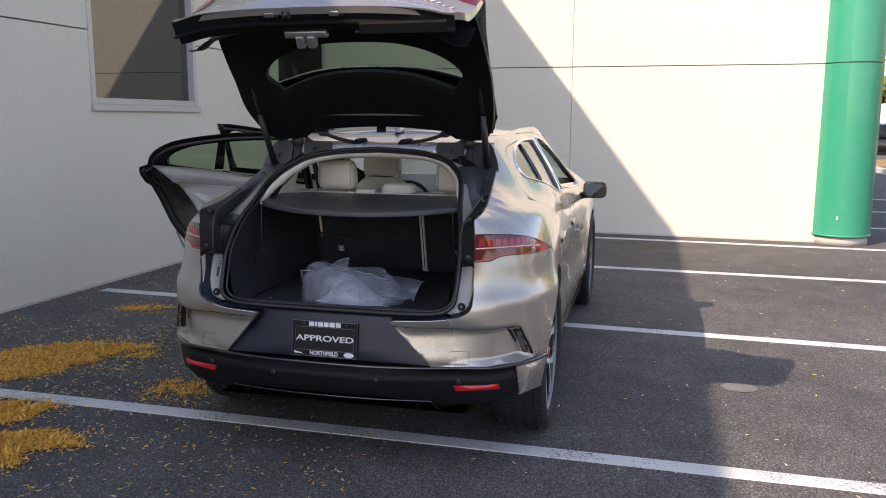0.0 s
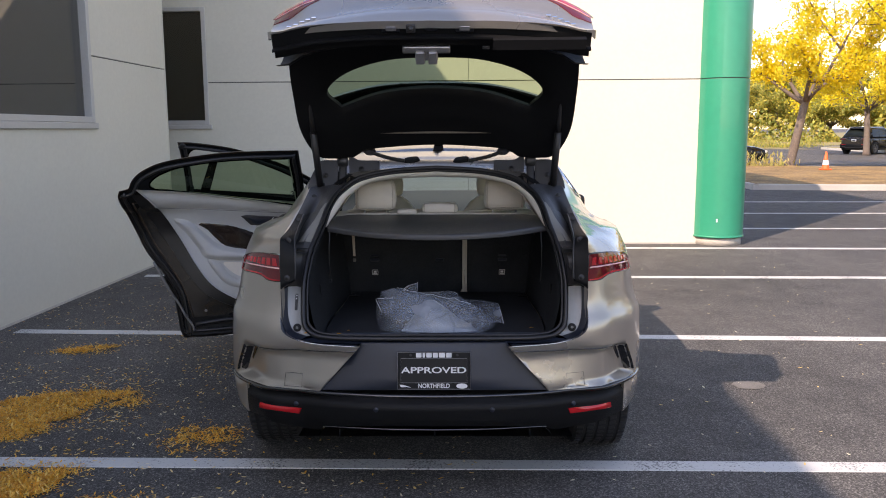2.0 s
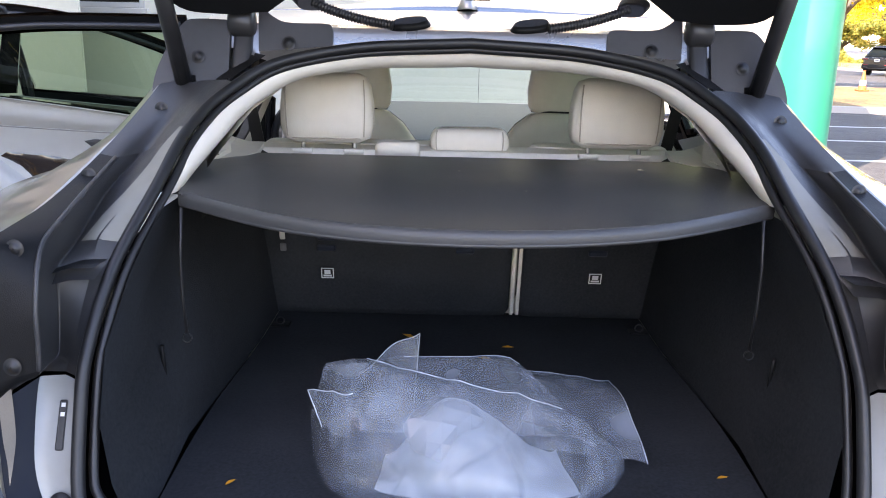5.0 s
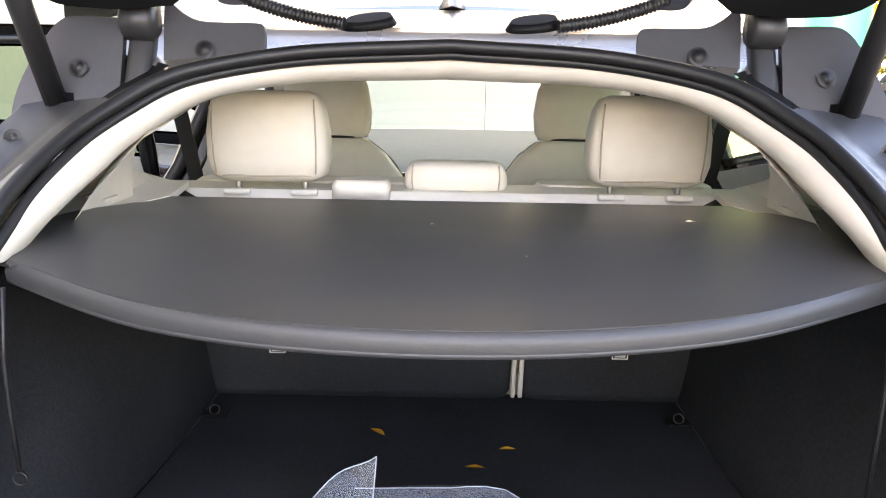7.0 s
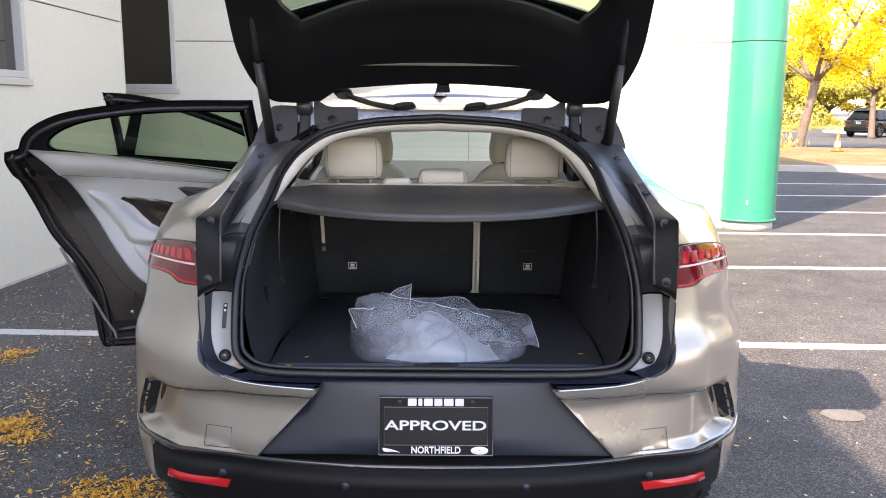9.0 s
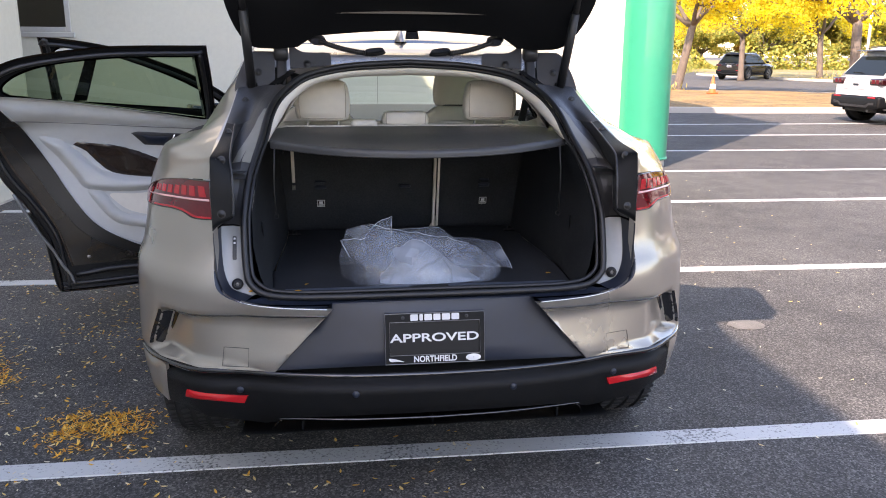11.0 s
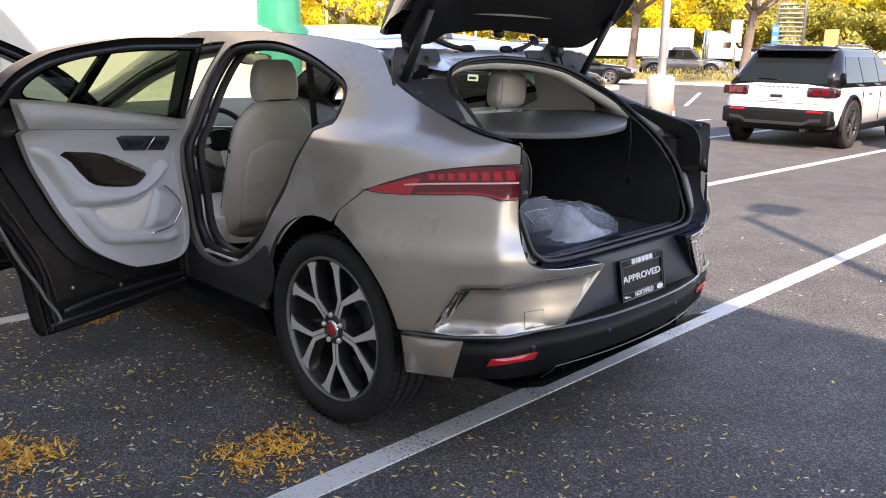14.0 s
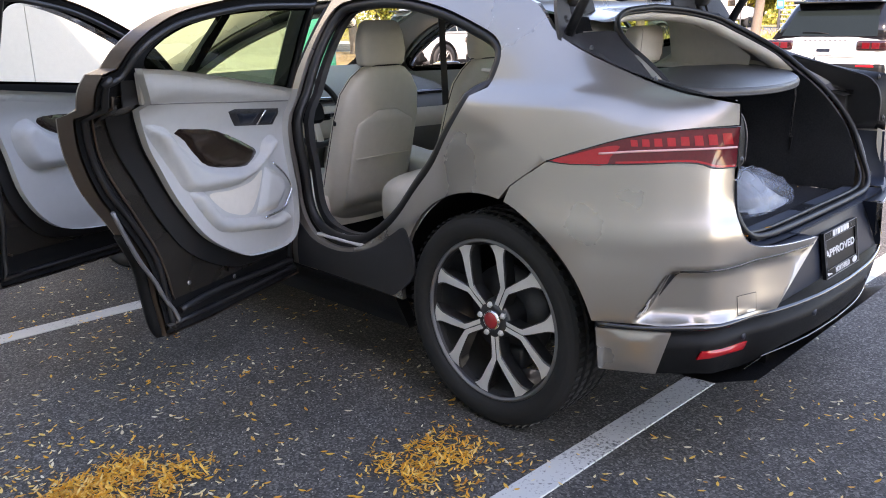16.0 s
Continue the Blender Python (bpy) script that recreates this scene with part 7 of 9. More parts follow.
part("gate_step", loft([[Vector((x, yb + 0.066 + dy, 0.690 + dz + drop(x) * 0.6)) for x in (0.24, 0.30, 0.58, 0.60)] for dy, dz in ((0, 0.004), (0.004, -0.016), (0.045, -0.012), (0.05, 0.02))], closed=False, ends=False, smooth=False), BLACK_PLASTIC, gate)
latch = part("gate_latch", joined(box(-0.02, yb + 0.125, 0.735, 0.19, 0.03, 0.03, 0.008, 2), box(-0.045, yb + 0.155, 0.722, 0.036, 0.05, 0.03, 0.004, 1), box(0.005, yb + 0.155, 0.722, 0.036, 0.05, 0.03, 0.004, 1), box(-0.02, yb + 0.145, 0.73, 0.09, 0.05, 0.012, 0.003, 1)), STEEL, gate, "steel tailgate latch")
part("close_button", box(0.215, yb + 0.118, 0.728, 0.028, 0.012, 0.012, 0.002, 1), GREY_PLASTIC, gate)
for k in (1, -1):
    part("gate_corner_buffer", box(k * 0.59, yb + 0.125, 0.765, 0.03, 0.04, 0.03, 0.008, 2), SEAL, gate)
    # steel hinge arm from the roof edge into the tailgate
    part("gate_hinge", joined(box(0, 0, 0, 0.038, 0.03, 0.15, 0.010, 2, pose(k * 0.484, -0.005, 1.385, -25, 0, 0)), moved(lathe([(0.001, 0.026), (0.024, 0.026), (0.030, 0.020), (0.030, -0.020), (0.024, -0.026), (0.001, -0.026)], 24), pose(k * 0.484, 0.000, 1.448, 0, 90, 0)), box(0, 0, 0, 0.044, 0.05, 0.10, 0.014, 2, pose(k * 0.484, 0.020, 1.490, -10, 0, 0))), DARK_STEEL, car, "black steel tailgate hinge")
    low = Vector((k * 0.592, -0.060, 1.305))
    top = GATE @ Vector((k * 0.600, -0.42, 1.205))
    mid = low.lerp(top, 0.52)
    st = part("gas_strut", tube([low, mid], 0.017, 12), SEAL, car, "black tailgate strut")
    part("strut_rod", tube([mid, top], 0.012, 12), DARK_STEEL, st)
    part("strut_joint", moved(lathe([(0.001, 0.035), (0.021, 0.033), (0.023, 0), (0.021, -0.02), (0.012, -0.04), (0.001, -0.04)], 16), Matrix.Translation(low)), BLACK_PLASTIC, st)
    a, b = Vector((k * 0.165, 0.0, 1.448)), Vector((k * 0.340, 0.030, 1.492))
    pts = []
    for t in np.linspace(0, 1, 90):
        p = a.lerp(b, t)
        p.z -= 0.006 * math.sin(t * math.pi)
        pts.append(p)
    part("cable_gaiter", tube(pts, [0.0098 + 0.0018 * math.sin(i * 1.9) for i in range(90)], 10), SEAL, car, "ribbed black cable gaiter")
    part("gaiter_grommet", pillow([(b - Vector((k * 0.004 * 0, 0.006, 0.004)), (0.030, 0, 0), (0, 0.006, 0.013)), (b + Vector((k * 0.012, 0.012, 0.010)), (0.034, 0, 0), (0, 0.007, 0.015))], 2.4, 20), SEAL, car)
    part("gaiter_base", pillow([((k * 0.13, 0.02, 1.447), (0.045, 0, 0.004), (0, 0.018, 0.010)), ((k * 0.13, 0.025, 1.460), (0.036, 0, 0.004), (0, 0.014, 0.008))], 2.4, 20), BLACK_PLASTIC, car)

# ---- parked cars round the lot: x forward, y left, origin on the ground below the middle ----
def far_wheel(parent, x, y, r, dark):
    k = 1 if y > 0 else -1
    m = pose(x, y, r) @ pose(0, 0, 0, -90 * k, 0, 0)
    w = part("wheel", lathe([(r * 0.70, 0.085), (r * 0.66, 0.095), (r * 0.62, 0.075), (r * 0.61, 0.05)], 32), GREY_RIM if dark else RIM_SILVER, parent, "", m)
    part("tyre", lathe([(r * 0.68, 0.085), (r * 0.78, 0.10), (r * 0.92, 0.098), (r, 0.08), (r, -0.09), (r * 0.68, -0.10)], 32), RUBBER, w)
    for i in range(10):
        a = 2 * math.pi * (i // 2) / 5 + x + (0.17 if i % 2 else -0.17)
        part("spoke", box(0, 0, 0, r * 0.56, 0.026, 0.03, 0.006, 1, Matrix.Rotation(a, 4, "Z") @ Matrix.Translation((r * 0.34, 0, 0.078))), GREY_RIM if dark else RIM_SILVER, w)
    part("hub", lathe([(0.001, 0.092), (0.05, 0.09), (0.07, 0.06)], 20), GREY_RIM, w)
    part("wheel_well", lathe([(0.001, 0.064), (r * 1.12, 0.064), (r * 1.12, 0.0)], 32), BLACK_PLASTIC, w)
    return w


def parked_car(name, label, m, paint, L=4.6, W=0.93, H=1.69, belt=1.06, bonnet=1.02, screen=(0.95, 0.25), tail=(-2.18, -1.75), wheel_r=0.385, wb=2.74, dark_rim=False, roof_mat=None, group="parked cars"):
    """A parked car: rounded lower body, glasshouse with panes and pillars, wheels, lamps, bumpers."""
    t = thing(name, label, "car", m, group)
    h = L / 2
    low = []
    for x, w, z0, z1 in ((-h, 0.80, 0.50, belt - 0.16), (-h + 0.04, 0.90, 0.40, belt - 0.06), (-h + 0.15, 0.965, 0.34, belt), (-h + 0.5, 1.0, 0.30, belt), (0, 1.0, 0.28, belt - 0.01), (screen[0], 1.0, 0.28, belt - 0.01),
                         (screen[0] + 0.15, 0.99, 0.28, bonnet + 0.01), (h - 0.5, 0.98, 0.30, bonnet - 0.07), (h - 0.15, 0.90, 0.34, bonnet - 0.17), (h - 0.04, 0.80, 0.40, bonnet - 0.27), (h, 0.68, 0.48, bonnet - 0.36)):
        ring = []
        w *= W
        for a, b in ((0.86, 0.0), (0.97, 0.12), (1.0, 0.35), (1.0, 0.62), (0.985, 0.82), (0.95, 0.94), (0.86, 1.0), (0.45, 1.03)):
            ring.append((a, b))
        pts = [Vector((x, w * a, z0 + (z1 - z0) * b)) for a, b in ring] + [Vector((x, -w * a, z0 + (z1 - z0) * b)) for a, b in reversed(ring)]
        low.append(pts)
    bm = loft(low)
    bmesh.ops.recalc_face_normals(bm, faces=bm.faces)
    body = part("body", bm, paint, t)
    tw = lambda z: W * (0.955 - 0.26 * (z - belt) / (H - belt) * 0.85)
    xf = lambda z: screen[0] + (screen[1] - screen[0]) * (z - belt) / (H - 0.10 - belt)
    xr = lambda z: tail[0] + (tail[1] - tail[0]) * (z - belt) / (H - 0.10 - belt)
    rings = []
    for z, s in ((belt - 0.03, 1.0), (belt + 0.25, 1.0), (H - 0.16, 1.0), (H - 0.08, 0.965), (H - 0.02, 0.86), (H, 0.55)):
        zz = min(z, H - 0.10)
        a, b, w = xf(zz), xr(zz), tw(zz) * s
        if z > H - 0.10:
            a, b = a - (z - H + 0.10) * 2.2, b + (z - H + 0.10) * 1.2
        n = 10
        pts = [Vector((a - 0.0, w * u, z)) for u in (-0.88, -0.4, 0, 0.4, 0.88)] + [Vector((a - 0.10, w * 0.99, z))] + [Vector((a + (b - a) * i / n, w, z)) for i in range(1, n)] + [Vector((b + 0.08, w * 0.99, z))] \
            + [Vector((b, w * u, z)) for u in (0.88, 0.4, 0, -0.4, -0.88)] + [Vector((b + 0.08, -w * 0.99, z))] + [Vector((a + (b - a) * i / n, -w, z)) for i in range(n - 1, 0, -1)] + [Vector((a - 0.10, -w * 0.99, z))]
        rings.append(pts)
    bm = loft(rings)
    bmesh.ops.recalc_face_normals(bm, faces=bm.faces)
    part("roof", bm, roof_mat or paint, t)
    for k in (1, -1):
        side = lambda x, z, k=k: Vector((x, k * (tw(min(z, H - 0.10)) + 0.006), z))
        z0, z1 = belt + 0.03, H - 0.17
        cuts = [xr(belt + 0.2) + 0.22, -0.95, -0.10, screen[0] - 0.18]
        for a, b in zip(cuts, cuts[1:]):
            fr = 0.0 if b < screen[0] - 0.3 else (xf(z1) - xf(z0))
            bk = 0.0 if a > cuts[0] + 0.01 else (xr(z1) - xr(z0)) * 0.6
            lp = curve([(a + 0.018, z0, 1), (b - 0.018, z0, 1), (b - 0.018 + fr, z1, 1), (a + 0.018 + bk, z1, 1)], 3)
            bm = sheet(lp, side, 0.15, (), 0.01, lambda a, b, k=k: (0, -k, 0))
            bmesh.ops.recalc_face_normals(bm, faces=bm.faces)
            part("side_window", bm, CAR_WINDOW, t)
        part("sill", box(0, k * W * 0.95, 0.32, wb - 0.7, 0.07, 0.12, 0.02, 1), BLACK_PLASTIC, t)
        for x, nm in ((-0.62, "door_handle"), (0.28, "door_handle")):
            part(nm, box(x, k * (W + 0.008), belt - 0.14, 0.18, 0.03, 0.03, 0.008, 1), paint, t)
        for x in (-1.02, -0.10, 0.85):
            part("door_gap", box(x, k * (W * 0.998), 0.68, 0.008, 0.012, 0.55), BLACK_PLASTIC, t)
        part("door_mirror", pillow([((screen[0] - 0.18 + 0.10 * q, k * (W + 0.12), belt + 0.06), (0, 0.10 * s, 0), (0, 0, 0.07 * s)) for q, s in ((0, 0.95), (0.4, 1), (1, 0.6))], 3, 16), paint, t)
        lamp_ = part("tail_lamp", box(-h + 0.13, k * W * 0.745, belt - 0.115, 0.30, 0.43, 0.15, 0.035, 2), SMOKE_RED, t, "dark smoked tail lamp")
        for q in (0, 1):
            part("lamp_segment", box(-h - 0.019, k * W * (0.66 + 0.15 * q), belt - 0.115, 0.006, 0.11, 0.09, 0.002, 1), RED_DARK, lamp_)
        part("reflector", box(-h - 0.035, k * W * 0.68, 0.60, 0.02, 0.26, 0.032, 0.008, 1), RED_REFLECTOR, t)
        part("head_lamp", box(h - 0.17, k * W * 0.68, bonnet - 0.27, 0.28, 0.34, 0.12, 0.04, 2), SATIN, t)
        for x in (-wb / 2 - 0.13, wb / 2 - 0.08):
            far_wheel(t, x, k * (W - 0.060), wheel_r, dark_rim)
            part("arch_trim", moved(tube([Vector((math.cos(a) * (wheel_r + 0.07), 0, math.sin(a) * (wheel_r + 0.07))) for a in np.linspace(-0.3, math.pi + 0.3, 20)], 0.036, 6), pose(x, k * (W - 0.006), wheel_r)), BLACK_PLASTIC, t)
    zt, zb = H - 0.20, belt + 0.02
    rear = sheet(curve([(-0.72, zb, 1), (0.72, zb, 1), (0.62, zt, 1), (-0.62, zt, 1)], 3), lambda y, z: Vector((xr(z) - 0.008, y, z)), 0.2, (), 0.01, lambda a, b: (1, 0, 0))
    bmesh.ops.recalc_face_normals(rear, faces=rear.faces)
    part("rear_window", rear, CAR_WINDOW, t, "dark rear window")
    fr = sheet(curve([(-0.76, zb, 1), (0.76, zb, 1), (0.62, zt + 0.04, 1), (-0.62, zt + 0.04, 1)], 3), lambda y, z: Vector((xf(z) + 0.008, y, z)), 0.2, (), 0.01, lambda a, b: (-1, 0, 0))
    bmesh.ops.recalc_face_normals(fr, faces=fr.faces)
    part("windscreen", fr, CAR_WINDOW, t)
    part("roof_spoiler", box(tail[1] - 0.05, 0, H - 0.075, 0.30, W * 1.42, 0.035, 0.014, 2), BLACK_GLOSS, t, "gloss black roof spoiler")
    part("rear_bumper", box(-h + 0.12, 0, 0.50, 0.32, W * 1.90, 0.27, 0.06, 2), BLACK_PLASTIC, t, "black rear bumper")
    part("skid_plate", loft([[Vector((x, y, z)) for x, z in ((-h - 0.055, zt_), (-h - 0.045, zt_ - 0.05), (-h + 0.12, zt_ - 0.05), (-h + 0.12, zt_))] for y, zt_ in ((-W * 0.80, 0.50), (-W * 0.62, 0.49), (-W * 0.50, 0.43), (W * 0.50, 0.43), (W * 0.62, 0.49), (W * 0.80, 0.50))], smooth=False), GREY_RIM, t, "dull grey lower bumper blade")
    part("bumper_lip", box(-h + 0.14, 0, 0.385, 0.30, W * 1.72, 0.10, 0.035, 2), BLACK_PLASTIC, t)
    part("rear_wiper", tube([Vector((xr(belt + 0.07) - 0.02, 0.0, belt + 0.055)), Vector((xr(belt + 0.08) - 0.03, 0.16, belt + 0.075)), Vector((xr(belt + 0.08) - 0.022, 0.40, belt + 0.075))], 0.010, 6), BLACK_PLASTIC, t)
    part("exhaust", tube([Vector((-h + 0.02, -0.45, 0.31)), Vector((-h + 0.5, -0.45, 0.31))], 0.04, 10), DARK_STEEL, t)
    for k in (1, -1):
        part("roof_rail", tube([Vector((x, k * W * 0.66, z)) for x, z in ((tail[1] + 0.05, H - 0.03), (tail[1] + 0.15, H + 0.012), (-0.5, H + 0.022), (screen[1] - 0.25, H + 0.008), (screen[1] - 0.15, H - 0.03))], 0.014, 8), BLACK_GLOSS, t)
    part("plate", box(-h - 0.005, 0, belt - 0.19, 0.02, 0.31, 0.15, 0.006, 1), WHITE_PRINT, t, "white dealer plate")
    part("plate_mark", box(-h - 0.017, 0, belt - 0.19, 0.004, 0.20, 0.05), SLATE, t)
    for q in range(9):
        part("lettering_bar", box(-h + 0.035, 0.075 * (q - 4), belt - 0.045, 0.012, 0.048, 0.026, 0.003, 1), RIM_SILVER if paint is CAR_WHITE else STEEL, t)
    part("tailgate_gap", box(-h + 0.005, 0, belt - 0.295, 0.012, W * 1.42, 0.008), BLACK_PLASTIC, t)
    part("front_bumper", box(h - 0.12, 0, 0.42, 0.22, W * 1.6, 0.20, 0.05, 2), BLACK_PLASTIC, t)
    part("underside", box(0, 0, 0.30, L * 0.9, W * 1.5, 0.08), BLACK_PLASTIC, t)
    return t


parked_car("black_suv", "black midsize SUV parked on the asphalt beside a white one", pose(13.25, 10.30, 0, 0, 0, 2), CAR_BLACK, L=4.45, W=0.91, H=1.68, dark_rim=False)
parked_car("white_suv", "white midsize SUV with black roof and black bumpers", pose(12.85, 3.12, 0, 0, 0, 1), CAR_WHITE, H=1.63, belt=1.02, dark_rim=True, roof_mat=CAR_BLACK)
parked_car("white_suv", "white midsize SUV parked beyond a black one", pose(13.85, 14.0, 0, 0, 0, -1), CAR_WHITE, dark_rim=False)
parked_car("black_suv", "black SUV whose nose shows beside a white one", pose(13.6, 0.35, 0, 0, 0, 1), CAR_BLACK, dark_rim=True)
parked_car("black_sedan", "black low sedan parked along the kerb", pose(30.0, 20.6, 0, 0, 0, -62), CAR_BLACK, L=4.95, H=1.44, belt=0.95, bonnet=0.92, screen=(1.0, 0.2), tail=(-1.95, -1.1), wheel_r=0.35, wb=2.95)
parked_car("dark_suv", "dark SUV parked far off by the trees", pose(27.2, 48.6, 0, 0, 0, 35), CAR_BLACK)
parked_car("black_sedan", "black car parked behind the planted island", pose(11.3, 31.6, 0, 0, 0, -10), CAR_BLACK, L=4.7, H=1.46, belt=0.95, bonnet=0.92, screen=(1.0, 0.2), tail=(-1.95, -1.1), wheel_r=0.33, wb=2.8)
parked_car("grey_pickup", "dark grey off-road pickup on the far road", pose(44.5, 23.2, 0, 0, 0, -60), CAR_GREY, L=5.2, H=1.85, belt=1.20, bonnet=1.15, screen=(0.9, 0.5), tail=(-0.9, -0.75), wheel_r=0.42, wb=3.3)


def box_trailer(name, label, m, L, H, mat, panel=None):
    t = thing(name, label, "trailer", m, "trucks on the road")
    part("box_body", box(0, 0, 1.15 + (H - 1.15) / 2, L, 2.5, H - 1.15, 0.05, 1), mat, t)
    for i in range(int(L / 1.2)):
        part("side_rib", box(-L / 2 + 0.6 + 1.2 * i, -1.262, 1.15 + (H - 1.15) / 2, 0.06, 0.03, H - 1.35), mat, t)
        part("side_rib", box(-L / 2 + 0.6 + 1.2 * i, 1.262, 1.15 + (H - 1.15) / 2, 0.06, 0.03, H - 1.35), mat, t)
    part("chassis", box(0, 0, 0.98, L * 0.96, 1.0, 0.28), BLACK_PLASTIC, t)
    for x in (-L / 2 + 1.0, -L / 2 + 2.2, L / 2 - 1.2):
        for y in (-1.0, 1.0):
            part("tyre", moved(lathe([(0.15, 0.14), (0.48, 0.14), (0.5, 0.1), (0.5, -0.1), (0.48, -0.14), (0.15, -0.14)], 24), pose(x, y, 0.5, 90, 0, 0)), RUBBER, t)
    if panel:
        part("side_panel", box(-L * 0.22, 1.275, 2.1, 2.4, 0.02, 0.7), panel, t, "coloured panel on the trailer side")
        part("side_panel", box(L * 0.05, 1.275, 2.2, 2.8, 0.02, 0.35), RED_REFLECTOR, t, "red panel on the trailer side")
    return t


box_trailer("truck_trailer", "long white box trailer with coloured panels", pose(71.3, 45.5, 0, 0, 0, -54), 15, 3.9, WHITE_METAL, CAR_GREY)


def tractor(m):
    """A white truck tractor: cab with sleeper and roof fairing, bonnet, wheels, exhaust stack."""
    t = thing("truck_tractor", "white truck tractor pulling a box trailer", "truck", m, "trucks on the road")
    part("sleeper", loft([[Vector((x, y, z)) for y, z in ((-1.15, 1.0), (-1.2, 1.3), (-1.2, zt - 0.3), (-0.95, zt), (0.95, zt), (1.2, zt - 0.3), (1.2, 1.3), (1.15, 1.0))] for x, zt in ((-1.6, 3.7), (-0.4, 3.75), (0.5, 3.35), (0.9, 2.7))]), WHITE_METAL, t, "white cab with roof fairing")
    part("bonnet", loft([[Vector((x, y, z)) for y, z in ((-w, 0.8), (-w, zt - 0.25), (-w * 0.8, zt), (w * 0.8, zt), (w, zt - 0.25), (w, 0.8))] for x, zt, w in ((0.9, 2.15, 1.1), (2.2, 1.95, 1.0), (2.7, 1.7, 0.9))]), WHITE_METAL, t)
    part("windscreen", box(0, 0, 0, 0.03, 1.9, 0.62, 0.02, 1, Matrix.Translation((0.78, 0, 2.42)) @ Matrix.Rotation(-0.45, 4, "Y")), BLACK_GLOSS, t)
    for k in (1, -1):
        part("side_window", box(0.15, k * 1.205, 2.35, 0.75, 0.02, 0.6, 0.008, 1), BLACK_GLOSS, t)
        part("exhaust_stack", tube([Vector((-1.75, k * 1.0, 1.0)), Vector((-1.75, k * 1.0, 3.9))], 0.09, 10), CHROME, t)
        for x in (-3.4, -2.1, 2.0):
            part("tyre", moved(lathe([(0.15, 0.14), (0.48, 0.14), (0.5, 0.1), (0.5, -0.1), (0.48, -0.14), (0.15, -0.14)], 24), pose(x, k * 1.0, 0.5, 90, 0, 0)), RUBBER, t)
    part("chassis", box(-1.0, 0, 0.85, 6.6, 0.9, 0.3), BLACK_PLASTIC, t)
    return t


tractor(pose(77.6, 36.9, 0, 0, 0, -54))
box_trailer("white_shed", "low white container beyond the trees", pose(24, 88, 0, 0, 0, 170), 9, 2.9, WHITE_METAL)

# ---- planted island, verge, road ----
def flat_patch(loop, z=0.004, step=None):
    bm = bmesh.new()
    bm.faces.new([bm.verts.new((x, y, z)) for x, y in loop])
    bmesh.ops.recalc_face_normals(bm, faces=bm.faces)
    if bm.faces and list(bm.faces)[0].normal.z < 0:
        bmesh.ops.reverse_faces(bm, faces=bm.faces)
    return bm


ISLAND = curve([(8.2, 18.6), (8.8, 17.6), (14, 17.0), (24, 16.0), (27.0, 16.6), (27.2, 18.8), (24, 22.0), (17, 27.0), (11.0, 29.2), (8.8, 27.8)], 6)
VERGE = curve([(29, 60), (31, 30), (33.5, 17.5), (36, 8), (39, -10), (46, -40), (60, -40), (52, -8), (47, 10), (44, 24), (41, 45), (40, 62)], 6)


def bed(loop, h=0.17):
    bm = sheet(loop, lambda x, y: Vector((x, y, h + 0.06 * noise.noise(Vector((x * 0.6, y * 0.6, 0))))), 0.8, (), 0.3)
    return bm


tagged(part("planted_island", bed(inset(ISLAND, 0.16)), MULCH), "mulched island strewn with fallen leaves", "ground", kind="structure")
tagged(part("grass_verge", bed(inset(VERGE, 0.16), 0.15), GRASS), "dry autumn grass verge with fallen leaves", "ground", kind="structure")
for loop in (ISLAND, VERGE):
    outer, inner = loop, inset(loop, 0.15)
    rows = [[Vector((x, y, 0.0)) for x, y in outer], [Vector((x, y, 0.14)) for x, y in inset(loop, 0.012)], [Vector((x, y, 0.155)) for x, y in inset(loop, 0.03)], [Vector((x, y, 0.155)) for x, y in inner], [Vector((x, y, 0.0)) for x, y in inner]]
    if len(rows[0]) == len(rows[1]):
        p = np.array(outer)
        if (p[:, 0] * np.roll(p[:, 1], -1) - p[:, 1] * np.roll(p[:, 0], -1)).sum() < 0:
            rows[0] = rows[0][::-1]
        tagged(part("kerb", loft(rows, ends=False, smooth=False), KERB), "pale concrete kerb", "kerb", kind="structure")
far = [(150 * math.sin(a), 150 * math.cos(a)) for a in np.linspace(radians(-30), radians(140), 30)]
tagged(part("road", flat_patch([(40.5, 62), (44.5, 24), (47.5, 10), (52.5, -8), (60.5, -40), (110, -60), (92, -8), (82, 20), (72, 62)], 0.004), ROAD), "grey asphalt of the road", "road", kind="structure")
tagged(part("north_meadow", flat_patch([(-10, 67.5), (6, 65), (28.5, 59.5), (28.6, 66), (28, 76), (0, 89), (-40, 95)], 0.006), GRASS), "dry grass field beyond the lot", "ground", kind="structure")
tagged(part("far_meadow", flat_patch([(-40, 96), (0, 90), (40, 72), (72.5, 62), (82.5, 20), (92.5, -8), (111, -60), (300, -100), (320, 100), (200, 300), (-60, 300)], 0.006), GRASS), "dry grass beyond the road", "ground", kind="structure")


